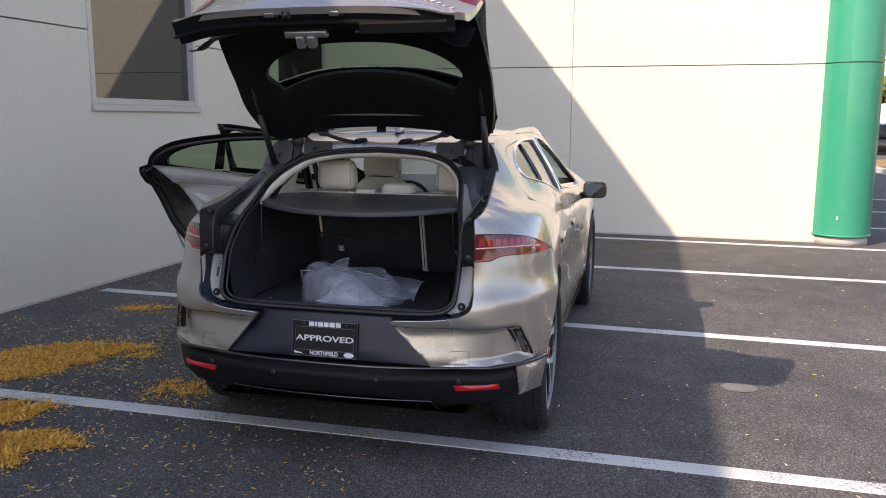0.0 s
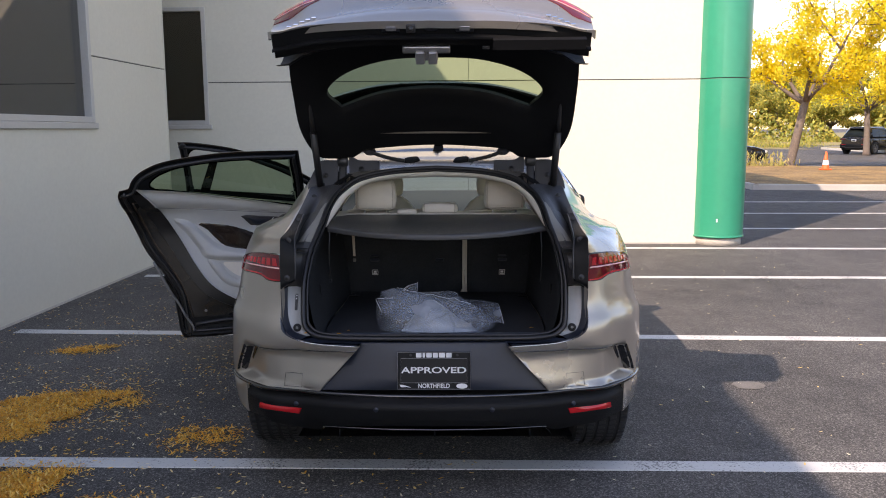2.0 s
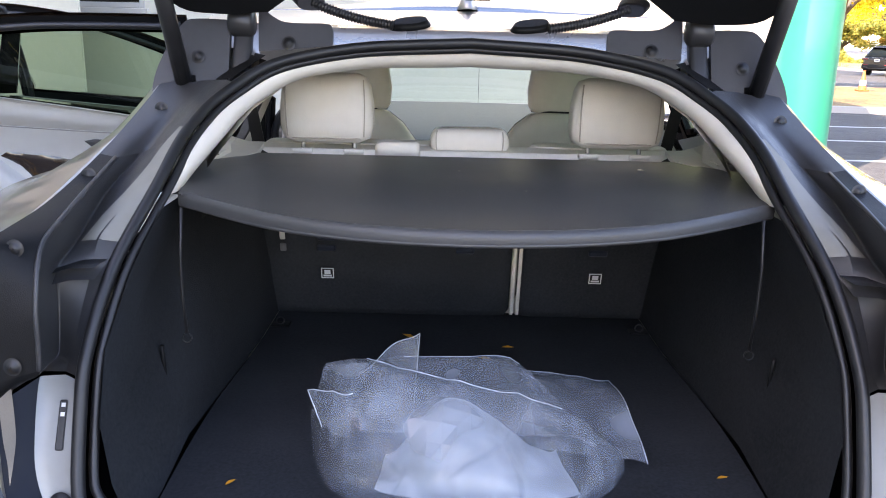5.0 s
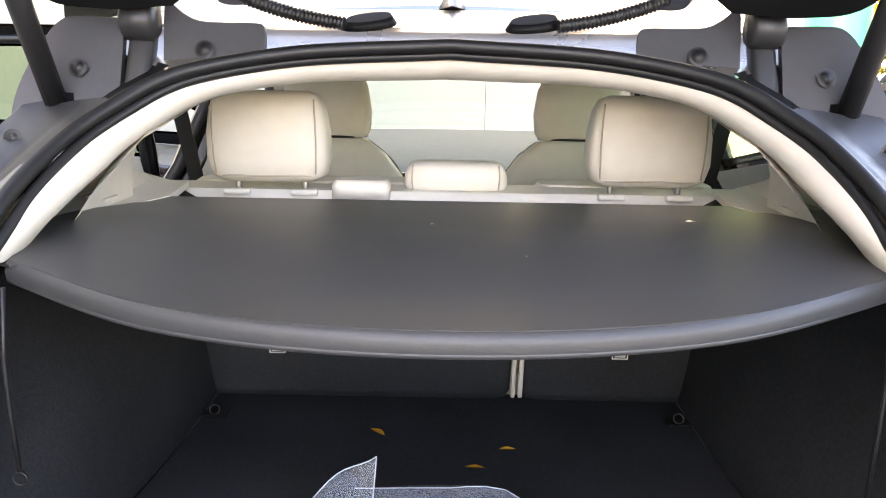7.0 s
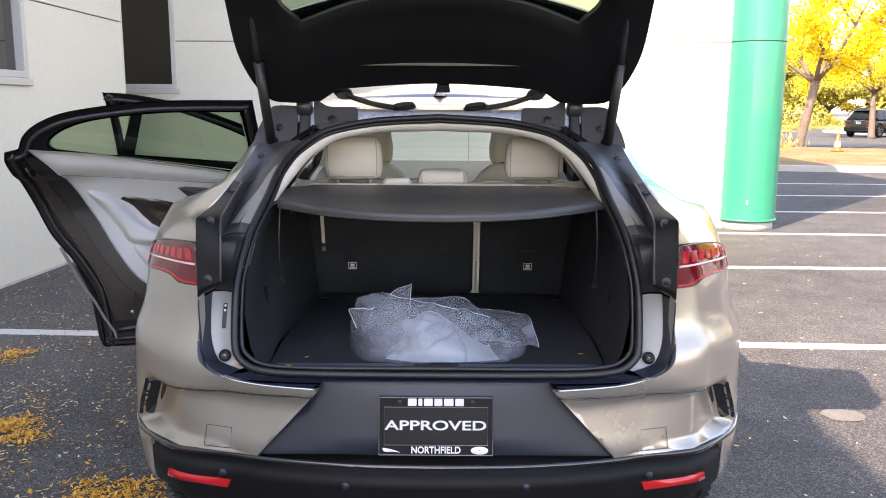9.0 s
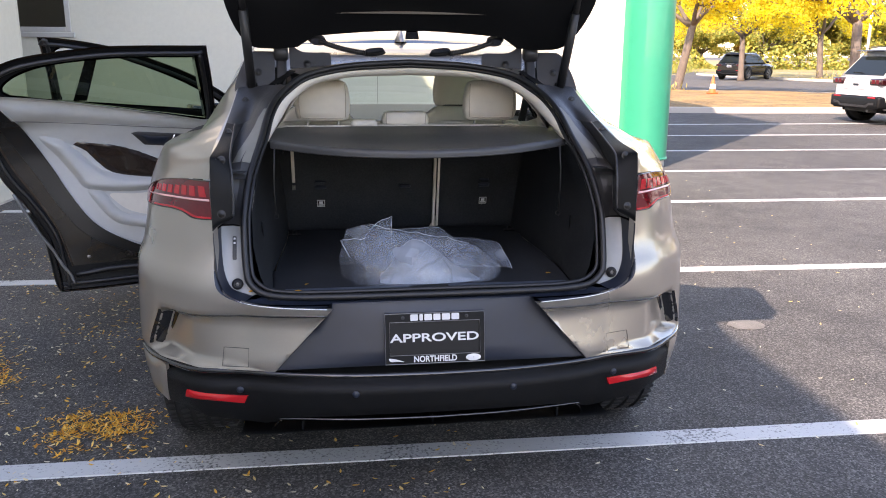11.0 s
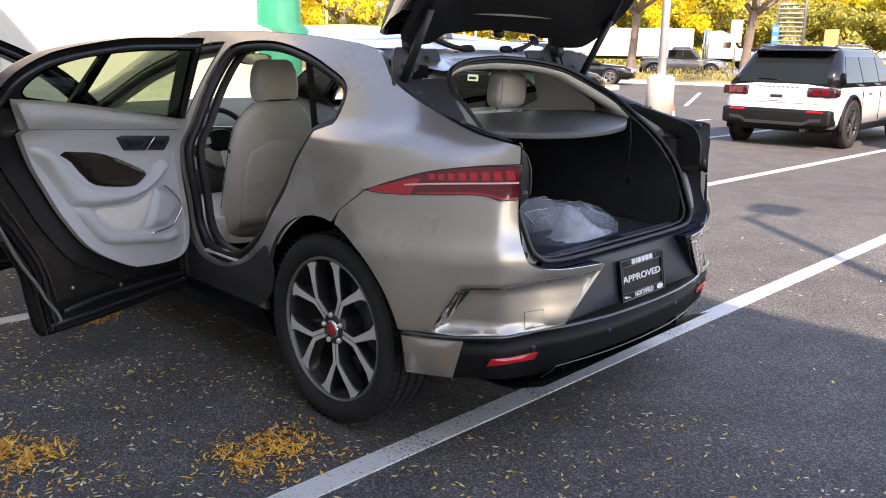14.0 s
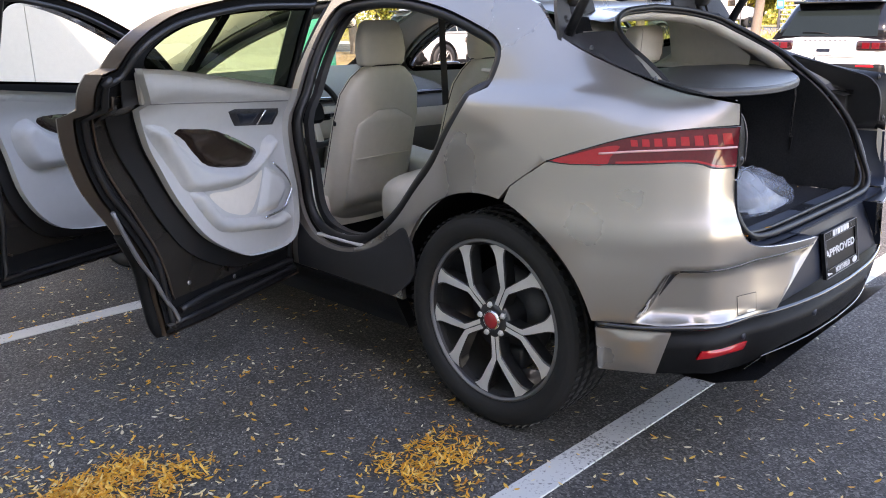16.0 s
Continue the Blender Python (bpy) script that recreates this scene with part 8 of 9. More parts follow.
# ---- trees ----
def branch_tree(seed, height, spread, limbs, forks, leaf, count, mat, name, label, trunk_r=0.16, bare=0.32, group="autumn trees"):
    """A trunk, limbs that fork, and a crown of small leaves in clumps round the twigs."""
    rng = np.random.default_rng(seed)
    t = thing(name, label, "tree", None, group)
    bits, boughs, tips = [], [], []
    fork = Vector((0.15 * rng.normal(), 0.15 * rng.normal(), height * bare))
    part("trunk", tube([Vector((0, 0, -0.1)), Vector((0.02, 0.01, 0.15)), fork * 0.5, fork], [trunk_r * 1.5, trunk_r * 1.05, trunk_r * 0.92, trunk_r * 0.85], 10), BARK, t, "grey-brown trunk")

    def grow(p, d, length, r, depth):
        q = [p]
        for i in range(4):
            d = (d + Vector(rng.normal(0, 0.13, 3)) + Vector((0, 0, 0.03))).normalized()
            q.append(q[-1] + d * length / 4)
        (bits if depth else boughs).append(tube(q, [r * (1 - 0.13 * i) for i in range(5)], 6 if depth else 8))
        for v in q[1:]:
            if depth > 0:
                tips.append(v)
        if depth < forks:
            for k in range(3 if depth == 0 else 2 + int(rng.random() < 0.5)):
                a = q[2 + int(rng.integers(0, 3))]
                nd = (d + Vector(rng.normal(0, 0.55, 3))).normalized()
                grow(a, nd, length * rng.uniform(0.55, 0.8), r * 0.52, depth + 1)
    for i in range(limbs):
        a = 2 * math.pi * (i + rng.uniform(-0.2, 0.2)) / limbs
        up = rng.uniform(0.5, 1.1)
        grow(fork - Vector((0, 0, rng.uniform(0, 0.12) * height * bare)), Vector((math.cos(a), math.sin(a), up)).normalized(), spread * rng.uniform(0.75, 1.05), trunk_r * 0.55, 0)
    for b in boughs:
        part("limb", b, BARK, t)
    tagged(part("branchwork", joined(*bits), BARK, t, "thin forking branches"), "thin forking branches", kind="stuff")
    tp = np.array([tuple(v) for v in tips])
    c = tp[rng.integers(0, len(tp), count)] + rng.normal(0, spread * 0.085, (count, 3)) * (1, 1, 0.7)
    a = rng.normal(0, 1, (count, 3))
    a /= np.linalg.norm(a, axis=1)[:, None]
    b = np.cross(a, rng.normal(0, 1, (count, 3)))
    b /= np.linalg.norm(b, axis=1)[:, None]
    s = leaf * rng.uniform(0.6, 1.4, (count, 1))
    v = np.concatenate([c - a * s, c + b * s * 0.45, c + a * s, c - b * s * 0.45], 1).reshape(-1, 3)
    me = bpy.data.meshes.new("crown")
    me.from_pydata(v.tolist(), [], np.arange(count * 4).reshape(-1, 4).tolist())
    part("crown", me, mat, t, "thin crown of small leaves")
    return t


locust = branch_tree(3, 8.5, 2.6, 6, 2, 0.075, 15000, LOCUST, "honey_locust", "young locust tree with yellow autumn leaves", 0.17, 0.30)
locust.matrix_basis = pose(13.4, 28.0, 0.1)
other = branch_tree(11, 9.0, 2.9, 6, 2, 0.08, 15000, LOCUST, "honey_locust", "locust tree with yellow autumn leaves", 0.18, 0.30)
other.matrix_basis = pose(17.6, 23.0, 0.1)
for base, x, y, r, s in ((locust, 36.5, 22.0, 70, 1.4), (other, 37.0, 15.9, 200, 1.3), (other, 42.0, 3.0, 20, 1.45), (locust, 33.0, 36.0, 300, 1.25),
                         (other, 25.0, 45.0, 120, 1.0), (locust, 12.0, 52.0, 250, 1.1), (other, 31.5, 47.0, 40, 1.1)):
    copy_thing(base, pose(x, y, 0.1, 0, 0, r) @ Matrix.Scale(s, 4))

woods = [branch_tree(21, 11, 3.2, 7, 2, 0.125, 21000, MIXED, "wood_tree", "tall green and yellow autumn tree", 0.2, 0.14, "trees of the far wood"),
         branch_tree(22, 12, 3.4, 7, 2, 0.125, 21000, LOCUST, "wood_tree", "tall yellow autumn tree of the wood", 0.2, 0.14, "trees of the far wood"),
         branch_tree(23, 9, 3.0, 7, 2, 0.125, 15000, RUSSET, "wood_tree", "russet autumn tree of the wood", 0.18, 0.14, "trees of the far wood")]
rng = np.random.default_rng(5)
spots = []
for i in range(78):
    a = radians(-4 + 112 * (i % 39) / 38 + rng.uniform(-1.2, 1.2))
    d = (110 if i < 39 else 122) + rng.uniform(-4, 6)
    spots.append((d * math.sin(a), d * math.cos(a)))
used = set()
for i, (x, y) in enumerate(spots):
    k = int(rng.choice([0, 0, 0, 0, 0, 1, 2]))
    m = pose(x, y, 0, 0, 0, rng.uniform(0, 360)) @ Matrix.Scale(rng.uniform(0.95, 1.5), 4)
    if k not in used:
        woods[k].matrix_basis = m
        used.add(k)
    else:
        copy_thing(woods[k], m)


def shrubs():
    """Low undergrowth along the wood's edge and tall dry grass on the verge."""
    rng = np.random.default_rng(9)
    n = 40000
    a = radians(-6) + radians(118) * rng.random(n)
    d = 105 + rng.normal(0, 2, n)
    h = rng.random(n) ** 1.4 * (2.6 + 1.4 * np.sin(a * 37) + np.sin(a * 91))
    c = np.stack([d * np.sin(a), d * np.cos(a), h], 1)
    u = rng.normal(0, 1, (n, 3))
    u /= np.linalg.norm(u, axis=1)[:, None]
    w = np.cross(u, rng.normal(0, 1, (n, 3)))
    w /= np.linalg.norm(w, axis=1)[:, None]
    s = rng.uniform(0.12, 0.32, (n, 1))
    v = np.concatenate([c - u * s, c + w * s * 0.6, c + u * s, c - w * s * 0.6], 1).reshape(-1, 3)
    me = bpy.data.meshes.new("undergrowth")
    me.from_pydata(v.tolist(), [], np.arange(n * 4).reshape(-1, 4).tolist())
    return me


tagged(part("undergrowth", shrubs(), MIXED), "dense autumn undergrowth along the wood", "shrubs", kind="stuff")


def hedge_row(n, x0, y0, x1, y1, depth, h, seed):
    rng = np.random.default_rng(seed)
    t = rng.random(n)
    c = np.stack([x0 + (x1 - x0) * t + rng.normal(0, depth, n), y0 + (y1 - y0) * t + rng.normal(0, depth, n), 0.15 + h * rng.random(n) * (0.6 + 0.4 * np.sin(t * 40))], 1)
    u = rng.normal(0, 0.35, (n, 3)) + (0, 0, 1)
    u /= np.linalg.norm(u, axis=1)[:, None]
    w = np.cross(u, rng.normal(0, 1, (n, 3)))
    w /= np.linalg.norm(w, axis=1)[:, None]
    s = rng.uniform(0.05, 0.13, (n, 1))
    v = np.concatenate([c - u * s, c + w * s * 0.25, c + u * s, c - w * s * 0.25], 1).reshape(-1, 3)
    me = bpy.data.meshes.new("dry_grass")
    me.from_pydata(v.tolist(), [], np.arange(n * 4).reshape(-1, 4).tolist())
    return me


tagged(part("dry_grass", hedge_row(14000, 33.0, 46, 44.0, -8, 1.4, 0.55, 3), STRAW), "tall dry grass along the verge", "grass", kind="stuff")
tagged(part("dry_grass", hedge_row(420, 11.4, 28.2, 13.0, 27.6, 0.3, 0.6, 4), STRAW), "tufts of yellowed grass on the planted island", "grass", kind="stuff")
tagged(part("low_shrubs", hedge_row(9000, 3.0, 66.5, 29.0, 60.5, 0.5, 0.8, 6), MIXED), "low yellow-green shrubs along the far kerb", "shrubs", kind="stuff")
tagged(part("dry_grass", hedge_row(9000, 2.0, 76, 29.0, 70, 3.0, 0.5, 8), STRAW), "dry grass beyond the shrubs", "grass", kind="stuff")


# ---- lamp posts, cone, pylon ----
def lamp_post(x, y, h=8.5, base=True, label="white steel lamp post on a concrete base", head=(0.45, 0.9, 0.35)):
    t = thing("lamp_post", label, "lamp post", pose(x, y, 0), "lamp posts of the lot")
    if base:
        part("concrete_base", lathe([(0.001, 0), (0.295, 0), (0.295, 0.95), (0.275, 0.98), (0.001, 0.98)], 28), CONCRETE, t, "round concrete base")
        part("foot_plate", box(0, 0, 1.00, 0.36, 0.36, 0.04, 0.01, 1), WHITE_METAL, t)
    part("pole", tube([Vector((0, 0, 0.0 if not base else 1.01)), Vector((0, 0, h))], [0.092, 0.065], 14), WHITE_METAL, t)
    part("lamp_head", box(head[0], 0, h, head[1], head[2], 0.14, 0.04, 1), WHITE_METAL, t)
    part("lamp_arm", tube([Vector((0, 0, h - 0.05)), Vector((head[0], 0, h))], 0.03, 8), WHITE_METAL, t)
    return t


lamp_post(13.2, 6.72)
lamp_post(-1.67, -6.64, 7.5, True, "white steel lamp post by the building", (0.62, 0.50, 0.42))
lamp_post(36.0, 33.0, 9, False, "white steel lamp post by the verge")
lamp_post(44.0, 41.5, 9, False, "white steel lamp post by the verge")
lamp_post(30.5, 41.0, 9, False, "white steel lamp post by the verge")
lamp_post(17.0, 46.0, 8, False, "white steel lamp post beyond the island")


def traffic_cone(x, y, s=1.0, z=0.0):
    t = thing("traffic_cone", "orange traffic cone with a white band", "cone", pose(x, y, z) @ Matrix.Scale(s, 4), "traffic cones")
    part("foot", box(0, 0, 0.02, 0.36, 0.36, 0.04, 0.012, 1), ORANGE, t)
    part("body", lathe([(0.14, 0.04), (0.085, 0.38), (0.030, 0.70), (0.001, 0.705)], 24), ORANGE, t)
    part("band", lathe([(0.1185, 0.19), (0.088, 0.37), (0.084, 0.37), (0.110, 0.19)], 24), WHITE_PRINT, t)
    return t


traffic_cone(13.4, 24.9, 0.92, 0.17)
traffic_cone(13.68, 6.66, 0.62)


def pylon(x, y):
    t = thing("lattice_mast", "grey steel lattice mast beyond the road", "mast", pose(x, y, 0, 0, 0, 20))
    for sx_, sy_ in ((1, 1), (1, -1), (-1, 1), (-1, -1)):
        part("mast_leg", tube([Vector((1.2 * sx_, 1.2 * sy_, 0)), Vector((1.0 * sx_, 1.0 * sy_, 14))], 0.10, 6), STEEL, t)
    for i in range(34):
        z = 0.4 + 0.4 * i
        part("mast_rung", box(0, 0, z, 2.3, 2.3, 0.12), STEEL, t)
    return t


pylon(75.5, 29.4)


def post_sign(x, y, w, z0, z1, mat, label, bars=0):
    """A flat sign on a steel post, facing the lot."""
    t = thing("sign", label, "sign", pose(x, y, 0, 0, 0, 24), "signs by the road")
    part("post", tube([Vector((0.06, 0, 0)), Vector((0.06, 0, z1))], 0.05, 8), STEEL, t)
    part("sign_board", box(0, 0, (z0 + z1) / 2, 0.04, w, z1 - z0, 0.01, 1), mat, t)
    for i in range(bars):
        part("writing_bar", box(-0.025, 0, z0 + (z1 - z0) * (i + 0.5) / bars, 0.01, w * 0.6, (z1 - z0) / bars * 0.45), WHITE_PRINT, t)
    return t


post_sign(66.1, 26.8, 0.55, 1.7, 3.9, BLUE_SIGN, "tall narrow blue sign with white lettering", 3)
post_sign(60.2, 27.4, 0.85, 2.4, 4.1, ALU, "pale grey road sign seen from behind")
post_sign(62.8, 21.1, 1.0, 1.9, 3.4, ORANGE_SIGN, "dull orange board beside the road")

# ---- fallen leaves ----
def leaflets(centres, size, seed, pile=0.0):
    """Small curled leaflets lying on the ground."""
    rng = np.random.default_rng(seed)
    n = len(centres)
    a = rng.uniform(0, 2 * math.pi, n)
    L = size * rng.uniform(0.6, 1.35, n)
    w = L * rng.uniform(0.24, 0.38, n)
    z = 0.003 + pile * rng.random(n) ** 1.5
    tilt = rng.normal(0, 0.18 + (0.5 if pile else 0), n)
    d, q = np.stack([np.cos(a), np.sin(a)], 1), np.stack([-np.sin(a), np.cos(a)], 1)
    rows = []
    for along_, wide, lift in ((-1, 0, 0.5), (-0.35, 1, 0.0), (0.45, 0.9, 0.05), (1, 0, 0.6), (0.45, -0.9, 0.15), (-0.35, -1, 0.1)):
        xy = centres + d * (L * along_)[:, None] + q * (w * wide)[:, None]
        zz = z + np.abs(tilt) * L * 0.6 + tilt * along_ * L * 0.5 + lift * L * 0.22
        rows.append(np.concatenate([xy, np.maximum(zz, 0.002)[:, None]], 1))
    v = np.stack(rows, 1).reshape(-1, 3)
    me = bpy.data.meshes.new("leaflets")
    i = np.arange(n)[:, None] * 6
    f = np.concatenate([i + np.array([[0, 1, 5, 5]]), i + np.array([[1, 2, 4, 5]]), i + np.array([[2, 3, 4, 4]])], 0)
    me.from_pydata(v.tolist(), [], [list(dict.fromkeys(r)) for r in f.tolist()])
    return me


def drift(points, n, seed, size=0.0100, pile=0.02, edge=0.10, solid=True):
    """A drift of leaves: dense inside an outline, thinning past its rim."""
    rng = np.random.default_rng(seed)
    loop = np.array(curve(points, 6))
    lo, hi = loop.min(0) - edge, loop.max(0) + edge
    got = []
    while len(got) < n:
        q = rng.uniform(lo, hi, (4000, 2))
        ok = inside(q, loop)
        dist = np.sqrt(((q[:, None] - loop[None]) ** 2).sum(2)).min(1)
        ragged = np.array([noise.noise(Vector((x * 9, y * 9, seed))) for x, y in q])
        lumps = np.array([noise.noise(Vector((x * 22, y * 22, seed + 7))) for x, y in q])
        full = np.clip(0.30 + dist / 0.09 + 0.9 * ragged + 0.7 * lumps, 0.06, 1) if solid else np.clip(0.10 + dist / 0.16 + 0.7 * ragged + 0.5 * lumps, 0.04, 1)
        keep = np.where(ok, rng.random(len(q)) < full, rng.random(len(q)) < 0.42 * np.exp(-dist / (edge * 0.35)) * np.clip(0.6 + 1.6 * ragged + lumps, 0.05, 1.6))
        got += list(q[keep])
    return leaflets(np.array(got[:n]), size, seed + 50, pile)


DRIFTS = [([(-2.95, 0.10), (-2.55, 0.56), (-2.05, 0.66), (-1.92, 0.60), (-2.05, 0.40), (-2.10, 0.18), (-2.30, -0.22), (-2.70, -0.20)], 4300, "large"),
          ([(-2.86, 1.60), (-2.70, 1.70), (-2.50, 1.74), (-2.55, 1.62), (-2.75, 1.56)], 450, "small"),
          ([(-1.46, -0.10), (-1.36, 0.04), (-1.16, 0.02), (-1.05, -0.10), (-1.08, -0.24), (-1.25, -0.28), (-1.40, -0.24)], 520, "thin"),
          ([(-2.15, -0.58), (-1.95, -0.54), (-1.78, -0.54), (-1.74, -0.66), (-1.85, -0.86), (-2.10, -0.88)], 1500, "large"),
          ([(-1.80, -0.96), (-1.50, -0.88), (-1.30, -0.88), (-1.28, -1.00), (-1.42, -1.12), (-1.40, -1.28), (-1.62, -1.30), (-1.85, -1.15)], 1700, "large"),
          ([(-1.95, 0.48), (-1.85, 0.50), (-1.84, 0.44), (-1.95, 0.40)], 120, "small"),
          ([(-1.16, 1.79), (-1.07, 1.86), (-0.95, 1.86), (-0.93, 1.80), (-1.05, 1.75)], 70, "small")]
for i, (loop, n, kind_) in enumerate(DRIFTS):
    tagged(part("leaf_drift", drift([(x - 0.01, y + 0.06) for x, y in loop], int(n * 3.7 if n > 1000 else n * (3.2 if kind_ == "small" else 1.9)), 30 + i, pile=0.006 if n < 1000 else 0.013, solid=kind_ != "thin"), FALLEN), f"{kind_} drift of yellow fallen leaves on asphalt", "leaves", "leaf drifts", "stuff")


def scatter(n, seed):
    rng = np.random.default_rng(seed)
    got = []
    while len(got) < n:
        q = np.stack([rng.uniform(-3.7, 0.2, 3000), rng.uniform(-2.4, 4.6, 3000)], 1)
        dens = 0.55 * np.exp(-((q[:, 0] + 2.0) / 0.95) ** 2) * np.exp(-((q[:, 1] - 0.2) / 1.6) ** 2) + 0.16
        lump = np.array([0.5 + noise.noise(Vector((x * 1.7, y * 1.7, 3))) + 0.5 * noise.noise(Vector((x * 5, y * 5, 8))) for x, y in q])
        got += list(q[rng.random(3000) < dens * np.clip(lump, 0.08, 1.4)])
    return np.array(got[:n])


tagged(part("scattered_leaflets", leaflets(scatter(2200, 2), 0.0122, 4), PALE_FALLEN), "scattered pale dry leaflets on the asphalt", "leaves", kind="stuff")
tagged(part("scattered_leaves", leaflets(scatter(1900, 7), 0.0130, 6), FALLEN), "scattered yellow leaves on the asphalt", "leaves", kind="stuff")
rng = np.random.default_rng(12)
wide = np.stack([rng.uniform(-3.6, 4.0, 500), rng.uniform(-3.0, 7.2, 500)], 1)
tagged(part("scattered_leaflets", leaflets(wide, 0.013, 9), PALE_FALLEN), "few dry leaflets blown over the lot", "leaves", kind="stuff")


def grit(n, seed):
    """Pale grit strewn on the asphalt."""
    rng = np.random.default_rng(seed)
    q = np.stack([rng.normal(-1.75, 0.55, n), rng.normal(0.35, 0.7, n)], 1)
    s = rng.uniform(0.001, 0.0028, n)
    v, f = [], []
    for (x, y), r in zip(q, s):
        k = len(v)
        v += [(x - r, y - r, 0.0005), (x + r, y - r * 0.7, 0.0005), (x, y + r, 0.0005), (x, y, r * 1.6)]
        f += [(k, k + 1, k + 3), (k + 1, k + 2, k + 3), (k + 2, k, k + 3)]
    me = bpy.data.meshes.new("grit")
    me.from_pydata(v, [], f)
    return me


tagged(part("grit", grit(1300, 3), CONCRETE), "fine pale grit strewn on the asphalt", "grit", kind="stuff")


def worn_patch(x, y, r):
    rim = [(x + r * (1 + 0.18 * noise.noise(Vector((math.cos(a) * 2, math.sin(a) * 2, 1)))) * math.cos(a), y + 0.8 * r * (1 + 0.18 * noise.noise(Vector((math.cos(a) * 2, math.sin(a) * 2, 5)))) * math.sin(a)) for a in np.linspace(0, 2 * math.pi, 28)[:-1]]
    tagged(part("worn_patch", flat_patch(rim, 0.004), WORN), "pale worn patch in the asphalt", "patch", kind="structure")


worn_patch(1.985, 0.84, 0.105)


# ---- plastic bag in the boot ----
def crumple(p, k, seed):
    v = p * k + Vector((0, 0, seed))
    return 0.62 - abs(noise.noise(v)) * 0.75 - abs(noise.noise(v * 2.1 + Vector((3, 1, 0)))) * 0.55 - abs(noise.noise(v * 4.3)) * 0.30


FLOOR_Z = 0.686


def film_layer(x0, x1, front, ridge, top, back, seed, amp=0.045, nu=22, nv=13):
    """A crumpled layer of film: from the floor in front, over a ridge, and down behind."""
    f, r, h, bk = spline(front), spline(ridge), spline(top), spline(back)
    rows, crest = [], []
    for u in np.linspace(0, 1, nu):
        x = x0 + (x1 - x0) * u
        row = []
        for v in np.linspace(0, 1, nv):
            q = v / 0.55 if v < 0.55 else (1 - v) / 0.45
            y = f(x) + (r(x) - f(x)) * q if v < 0.55 else bk(x) + (r(x) - bk(x)) * q
            up = math.sin(q * math.pi / 2) ** (0.75 if v < 0.55 else 1.2)
            p = Vector((x, y, FLOOR_Z + h(x) * up))
            c = crumple(Vector((p.x * 1.0, p.y * 0.8, p.z * 1.3)), 6.5, seed) * amp
            side = noise.noise(p * 16 + Vector((seed, 0, 0))) * 0.012
            p += Vector((side, -c * 0.8, c * 0.8)) * smoothstep(0, 0.15, q)
            p.z = max(p.z, FLOOR_Z + 0.001 + 0.006 * abs(noise.noise(p * 30)))
            row.append(p)
        rows.append(row)
        crest.append(row[int(0.55 * nv)] + Vector((0, 0, 0.001)))
    bm = loft(rows, closed=False, ends=False)
    bmesh.ops.triangulate(bm, faces=bm.faces)
    for fc in bm.faces:
        fc.smooth = False
    return bm, crest


bm, crest = film_layer(-0.285, 0.275, [(-0.285, -0.42), (-0.25, -0.53), (-0.20, -0.590), (0.0, -0.605), (0.17, -0.595), (0.25, -0.55), (0.275, -0.50)],
                       [(-0.285, -0.36), (-0.1, -0.43), (0.1, -0.45), (0.275, -0.46)],
                       [(-0.285, 0.04), (-0.262, 0.135), (-0.15, 0.160), (0.0, 0.132), (0.12, 0.108), (0.20, 0.078), (0.25, 0.040), (0.275, 0.015)],
                       [(-0.285, -0.30), (0.0, -0.30), (0.275, -0.40)], 1)
bag = part("plastic_bag", bm, BAG, None, "", pose(0, 0, 0.03))
tagged(bag, "crumpled clear plastic bag lying on the boot floor", "plastic bag")
part("bag_crease", tube(crest[4:-4], 0.0007, 5), FOLD, bag)
bm, crest = film_layer(-0.20, 0.19, [(-0.20, -0.36), (0.0, -0.36), (0.19, -0.36)], [(-0.20, -0.27), (0.19, -0.27)],
                       [(-0.20, 0.05), (-0.16, 0.115), (-0.08, 0.120), (0.06, 0.125), (0.12, 0.105), (0.19, 0.03)], [(-0.20, -0.20), (0.0, -0.14), (0.19, -0.18)], 5, 0.03, 16, 10)
part("bag_back", bm, BAG, bag)
part("bag_crease", tube(crest[3:-3], 0.0007, 5), FOLD, bag)
# white paper showing through the front
rows = []
for u in np.linspace(0, 1, 30):
    x = -0.155 + 0.345 * u
    h = 0.126 * smoothstep(-0.02, 0.36, u) * (1 - smoothstep(0.36, 1.03, u))
    yb = -0.562 - 0.034 * math.sin(u * math.pi) ** 0.6
    row = []
    for v in np.linspace(0, 1, 16):
        p = Vector((x + (-0.045 - x) * 0.10 * v, yb + (0.115 + 0.03 * u) * v ** 1.2, FLOOR_Z + 0.003 + h * v ** 0.8))
        c = crumple(p, 7, 9) * 0.016
        row.append(p + Vector((0, -c - 0.004, c)) * smoothstep(0, 0.2, v) + Vector((0, -0.002, 0)))
    rows.append(row)
bm = loft(rows, closed=False, ends=False)
for fc in bm.faces:
    fc.smooth = True
part("white_paper", bm, FOLD, bag, "milky white folded film in the bag")
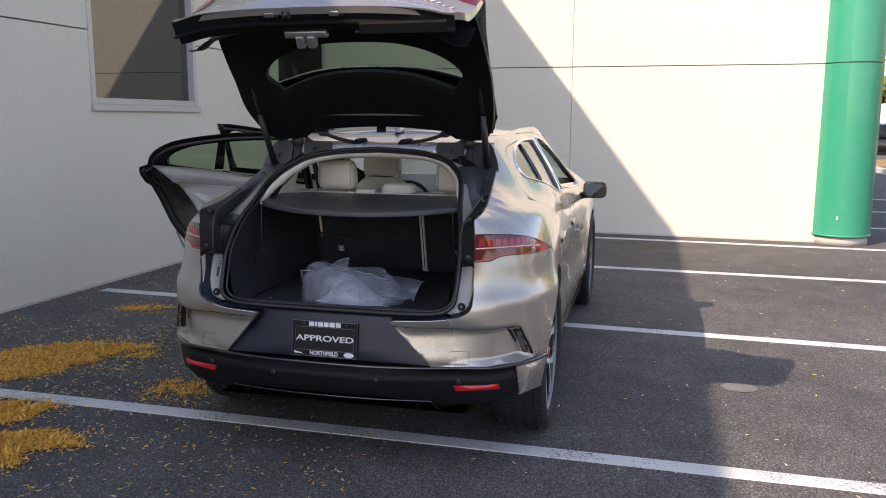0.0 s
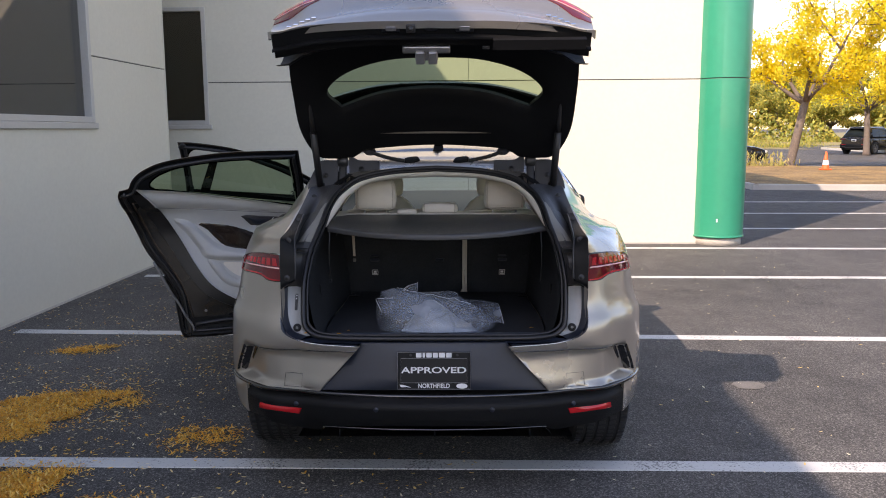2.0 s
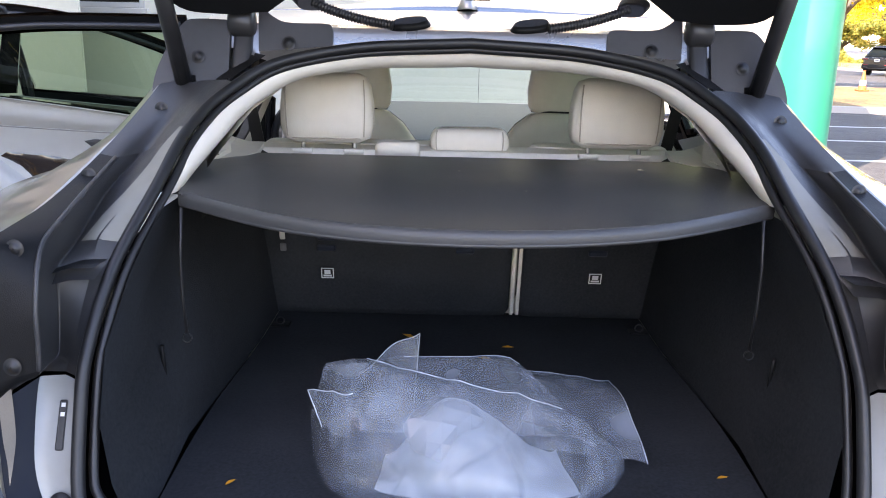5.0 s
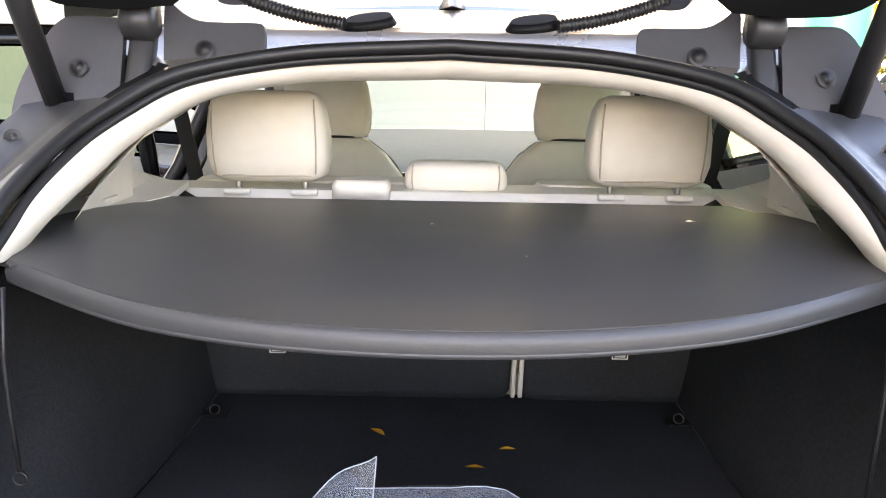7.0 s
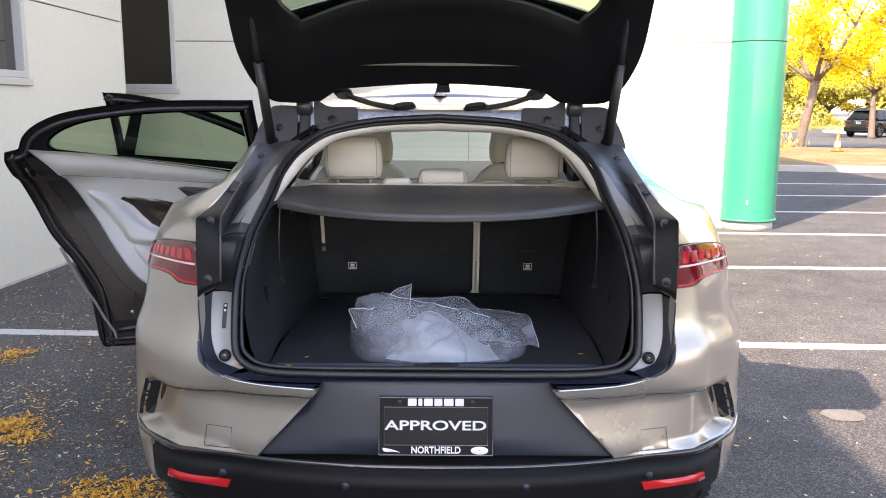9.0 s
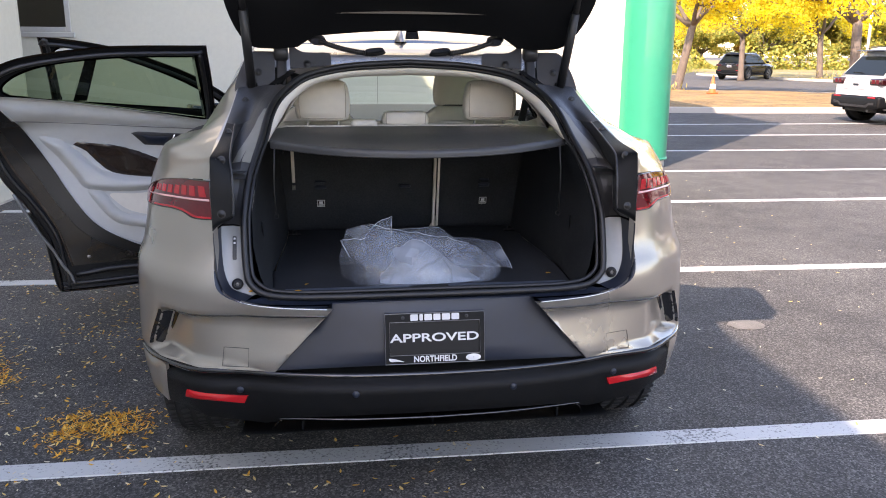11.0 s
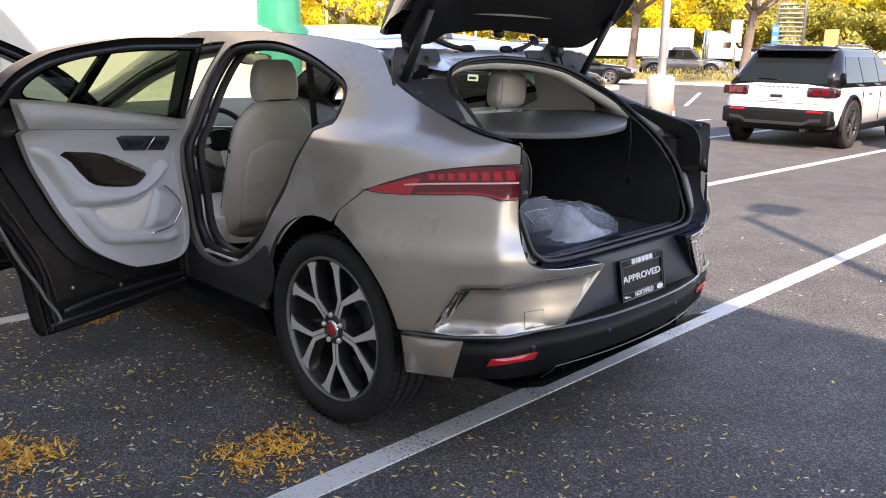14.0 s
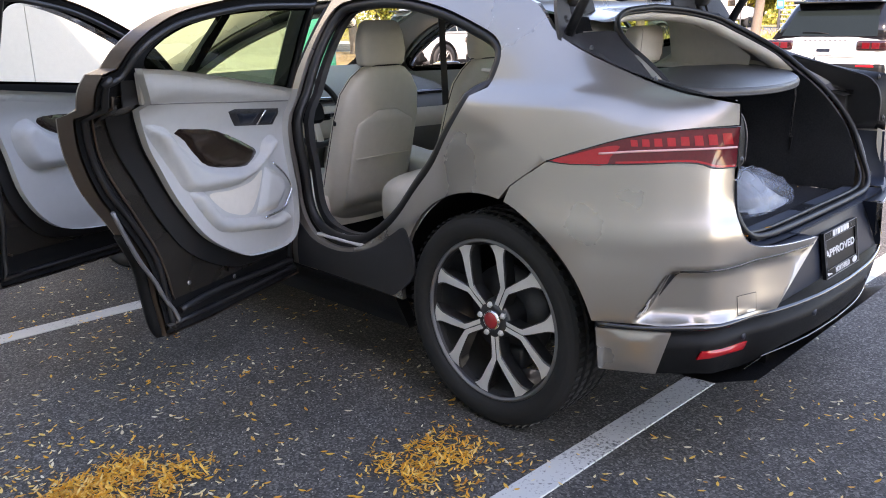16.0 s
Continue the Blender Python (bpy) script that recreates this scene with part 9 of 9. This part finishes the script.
# loose corner standing up, and the flat end lying back
flap = [[Vector((-0.215 + 0.115 * s_ + 0.01 * t, -0.33 + 0.05 * s_ * t, 0.70 + (0.10 + 0.07 * s_) * t + 0.008 * math.sin(7 * s_ + 4 * t))) for s_ in np.linspace(0, 1, 12)] for t in np.linspace(0, 1, 9)]
flap_ob = part("bag_flap", loft(flap, closed=False, ends=False), BAG, bag)
part("flap_hem", tube([r[-1] for r in flap] + flap[-1][::-1], 0.0009, 5), FOLD, flap_ob)
corner = [[Vector((-0.283 + 0.085 * s_ + 0.030 * t * (1 - s_), -0.45 - 0.05 * s_ - 0.04 * t, FLOOR_Z + 0.128 + 0.018 * s_ - (0.050 + 0.02 * s_) * t + 0.010 * noise.noise(Vector((s_ * 3, t * 3, 5))))) for s_ in np.linspace(0, 1, 8)] for t in np.linspace(0, 1, 7)]
bm = loft(corner, closed=False, ends=False)
for fc in bm.faces:
    fc.smooth = False
corner_ob = part("bag_corner", bm, BAG, bag)
part("corner_hem", tube(corner[0][::-1] + [r[0] for r in corner], 0.0009, 5), FOLD, corner_ob)
tail_ = [[Vector((0.13 + 0.19 * s_ - 0.02 * t, -0.44 + 0.22 * t - 0.05 * s_ * (1 - t), FLOOR_Z + 0.02 + 0.075 * math.sin(t * 2.2) * (1 - 0.35 * s_) + 0.012 * noise.noise(Vector((s_ * 4, t * 4, 2))))) for s_ in np.linspace(0, 1, 16)] for t in np.linspace(0, 1, 14)]
tail_ob = part("bag_end", loft(tail_, closed=False, ends=False), BAG, bag)
part("end_hem", tube(tail_[-1] + [r[-1] for r in tail_][::-1], 0.0009, 5), FOLD, tail_ob)

# ---- single leaves blown into the boot and onto the cover ----
def single_leaf(x, y, z, size, turn, mat=FALLEN):
    rows = [[Vector((size * a, size * b * 0.32, size * (0.25 * b * b + 0.10 * a * a))) for b in (-w, 0, w)] for a, w in ((-1, 0.05), (-0.5, 0.8), (0, 1.0), (0.5, 0.75), (1, 0.05))]
    tagged(part("leaf", loft(rows, closed=False, ends=False), mat, None, "", pose(x, y, z + 0.03, 4, 3, turn)), "single yellow leaf fallen into the car", "leaf", "single leaves")


for x, y, z, s, a in ((-0.132, 0.165, 0.686, 0.024, 130), (0.118, 0.105, 0.686, 0.016, 10), (0.055, 0.03, 0.686, 0.018, 170), (0.335, -0.20, 1.181, 0.009, 20), (-0.02, -0.20, 1.172, 0.004, 60), (0.10, -0.33, 1.158, 0.004, 80),
                      (-0.56, -0.735, 0.722, 0.018, 40), (-0.42, -0.745, 0.722, 0.014, 150), (-0.40, -0.55, 0.687, 0.012, 60), (0.45, -0.50, 0.687, 0.012, 20)):
    single_leaf(x, y, z, s, a, PALE_FALLEN if z > 1 else FALLEN)
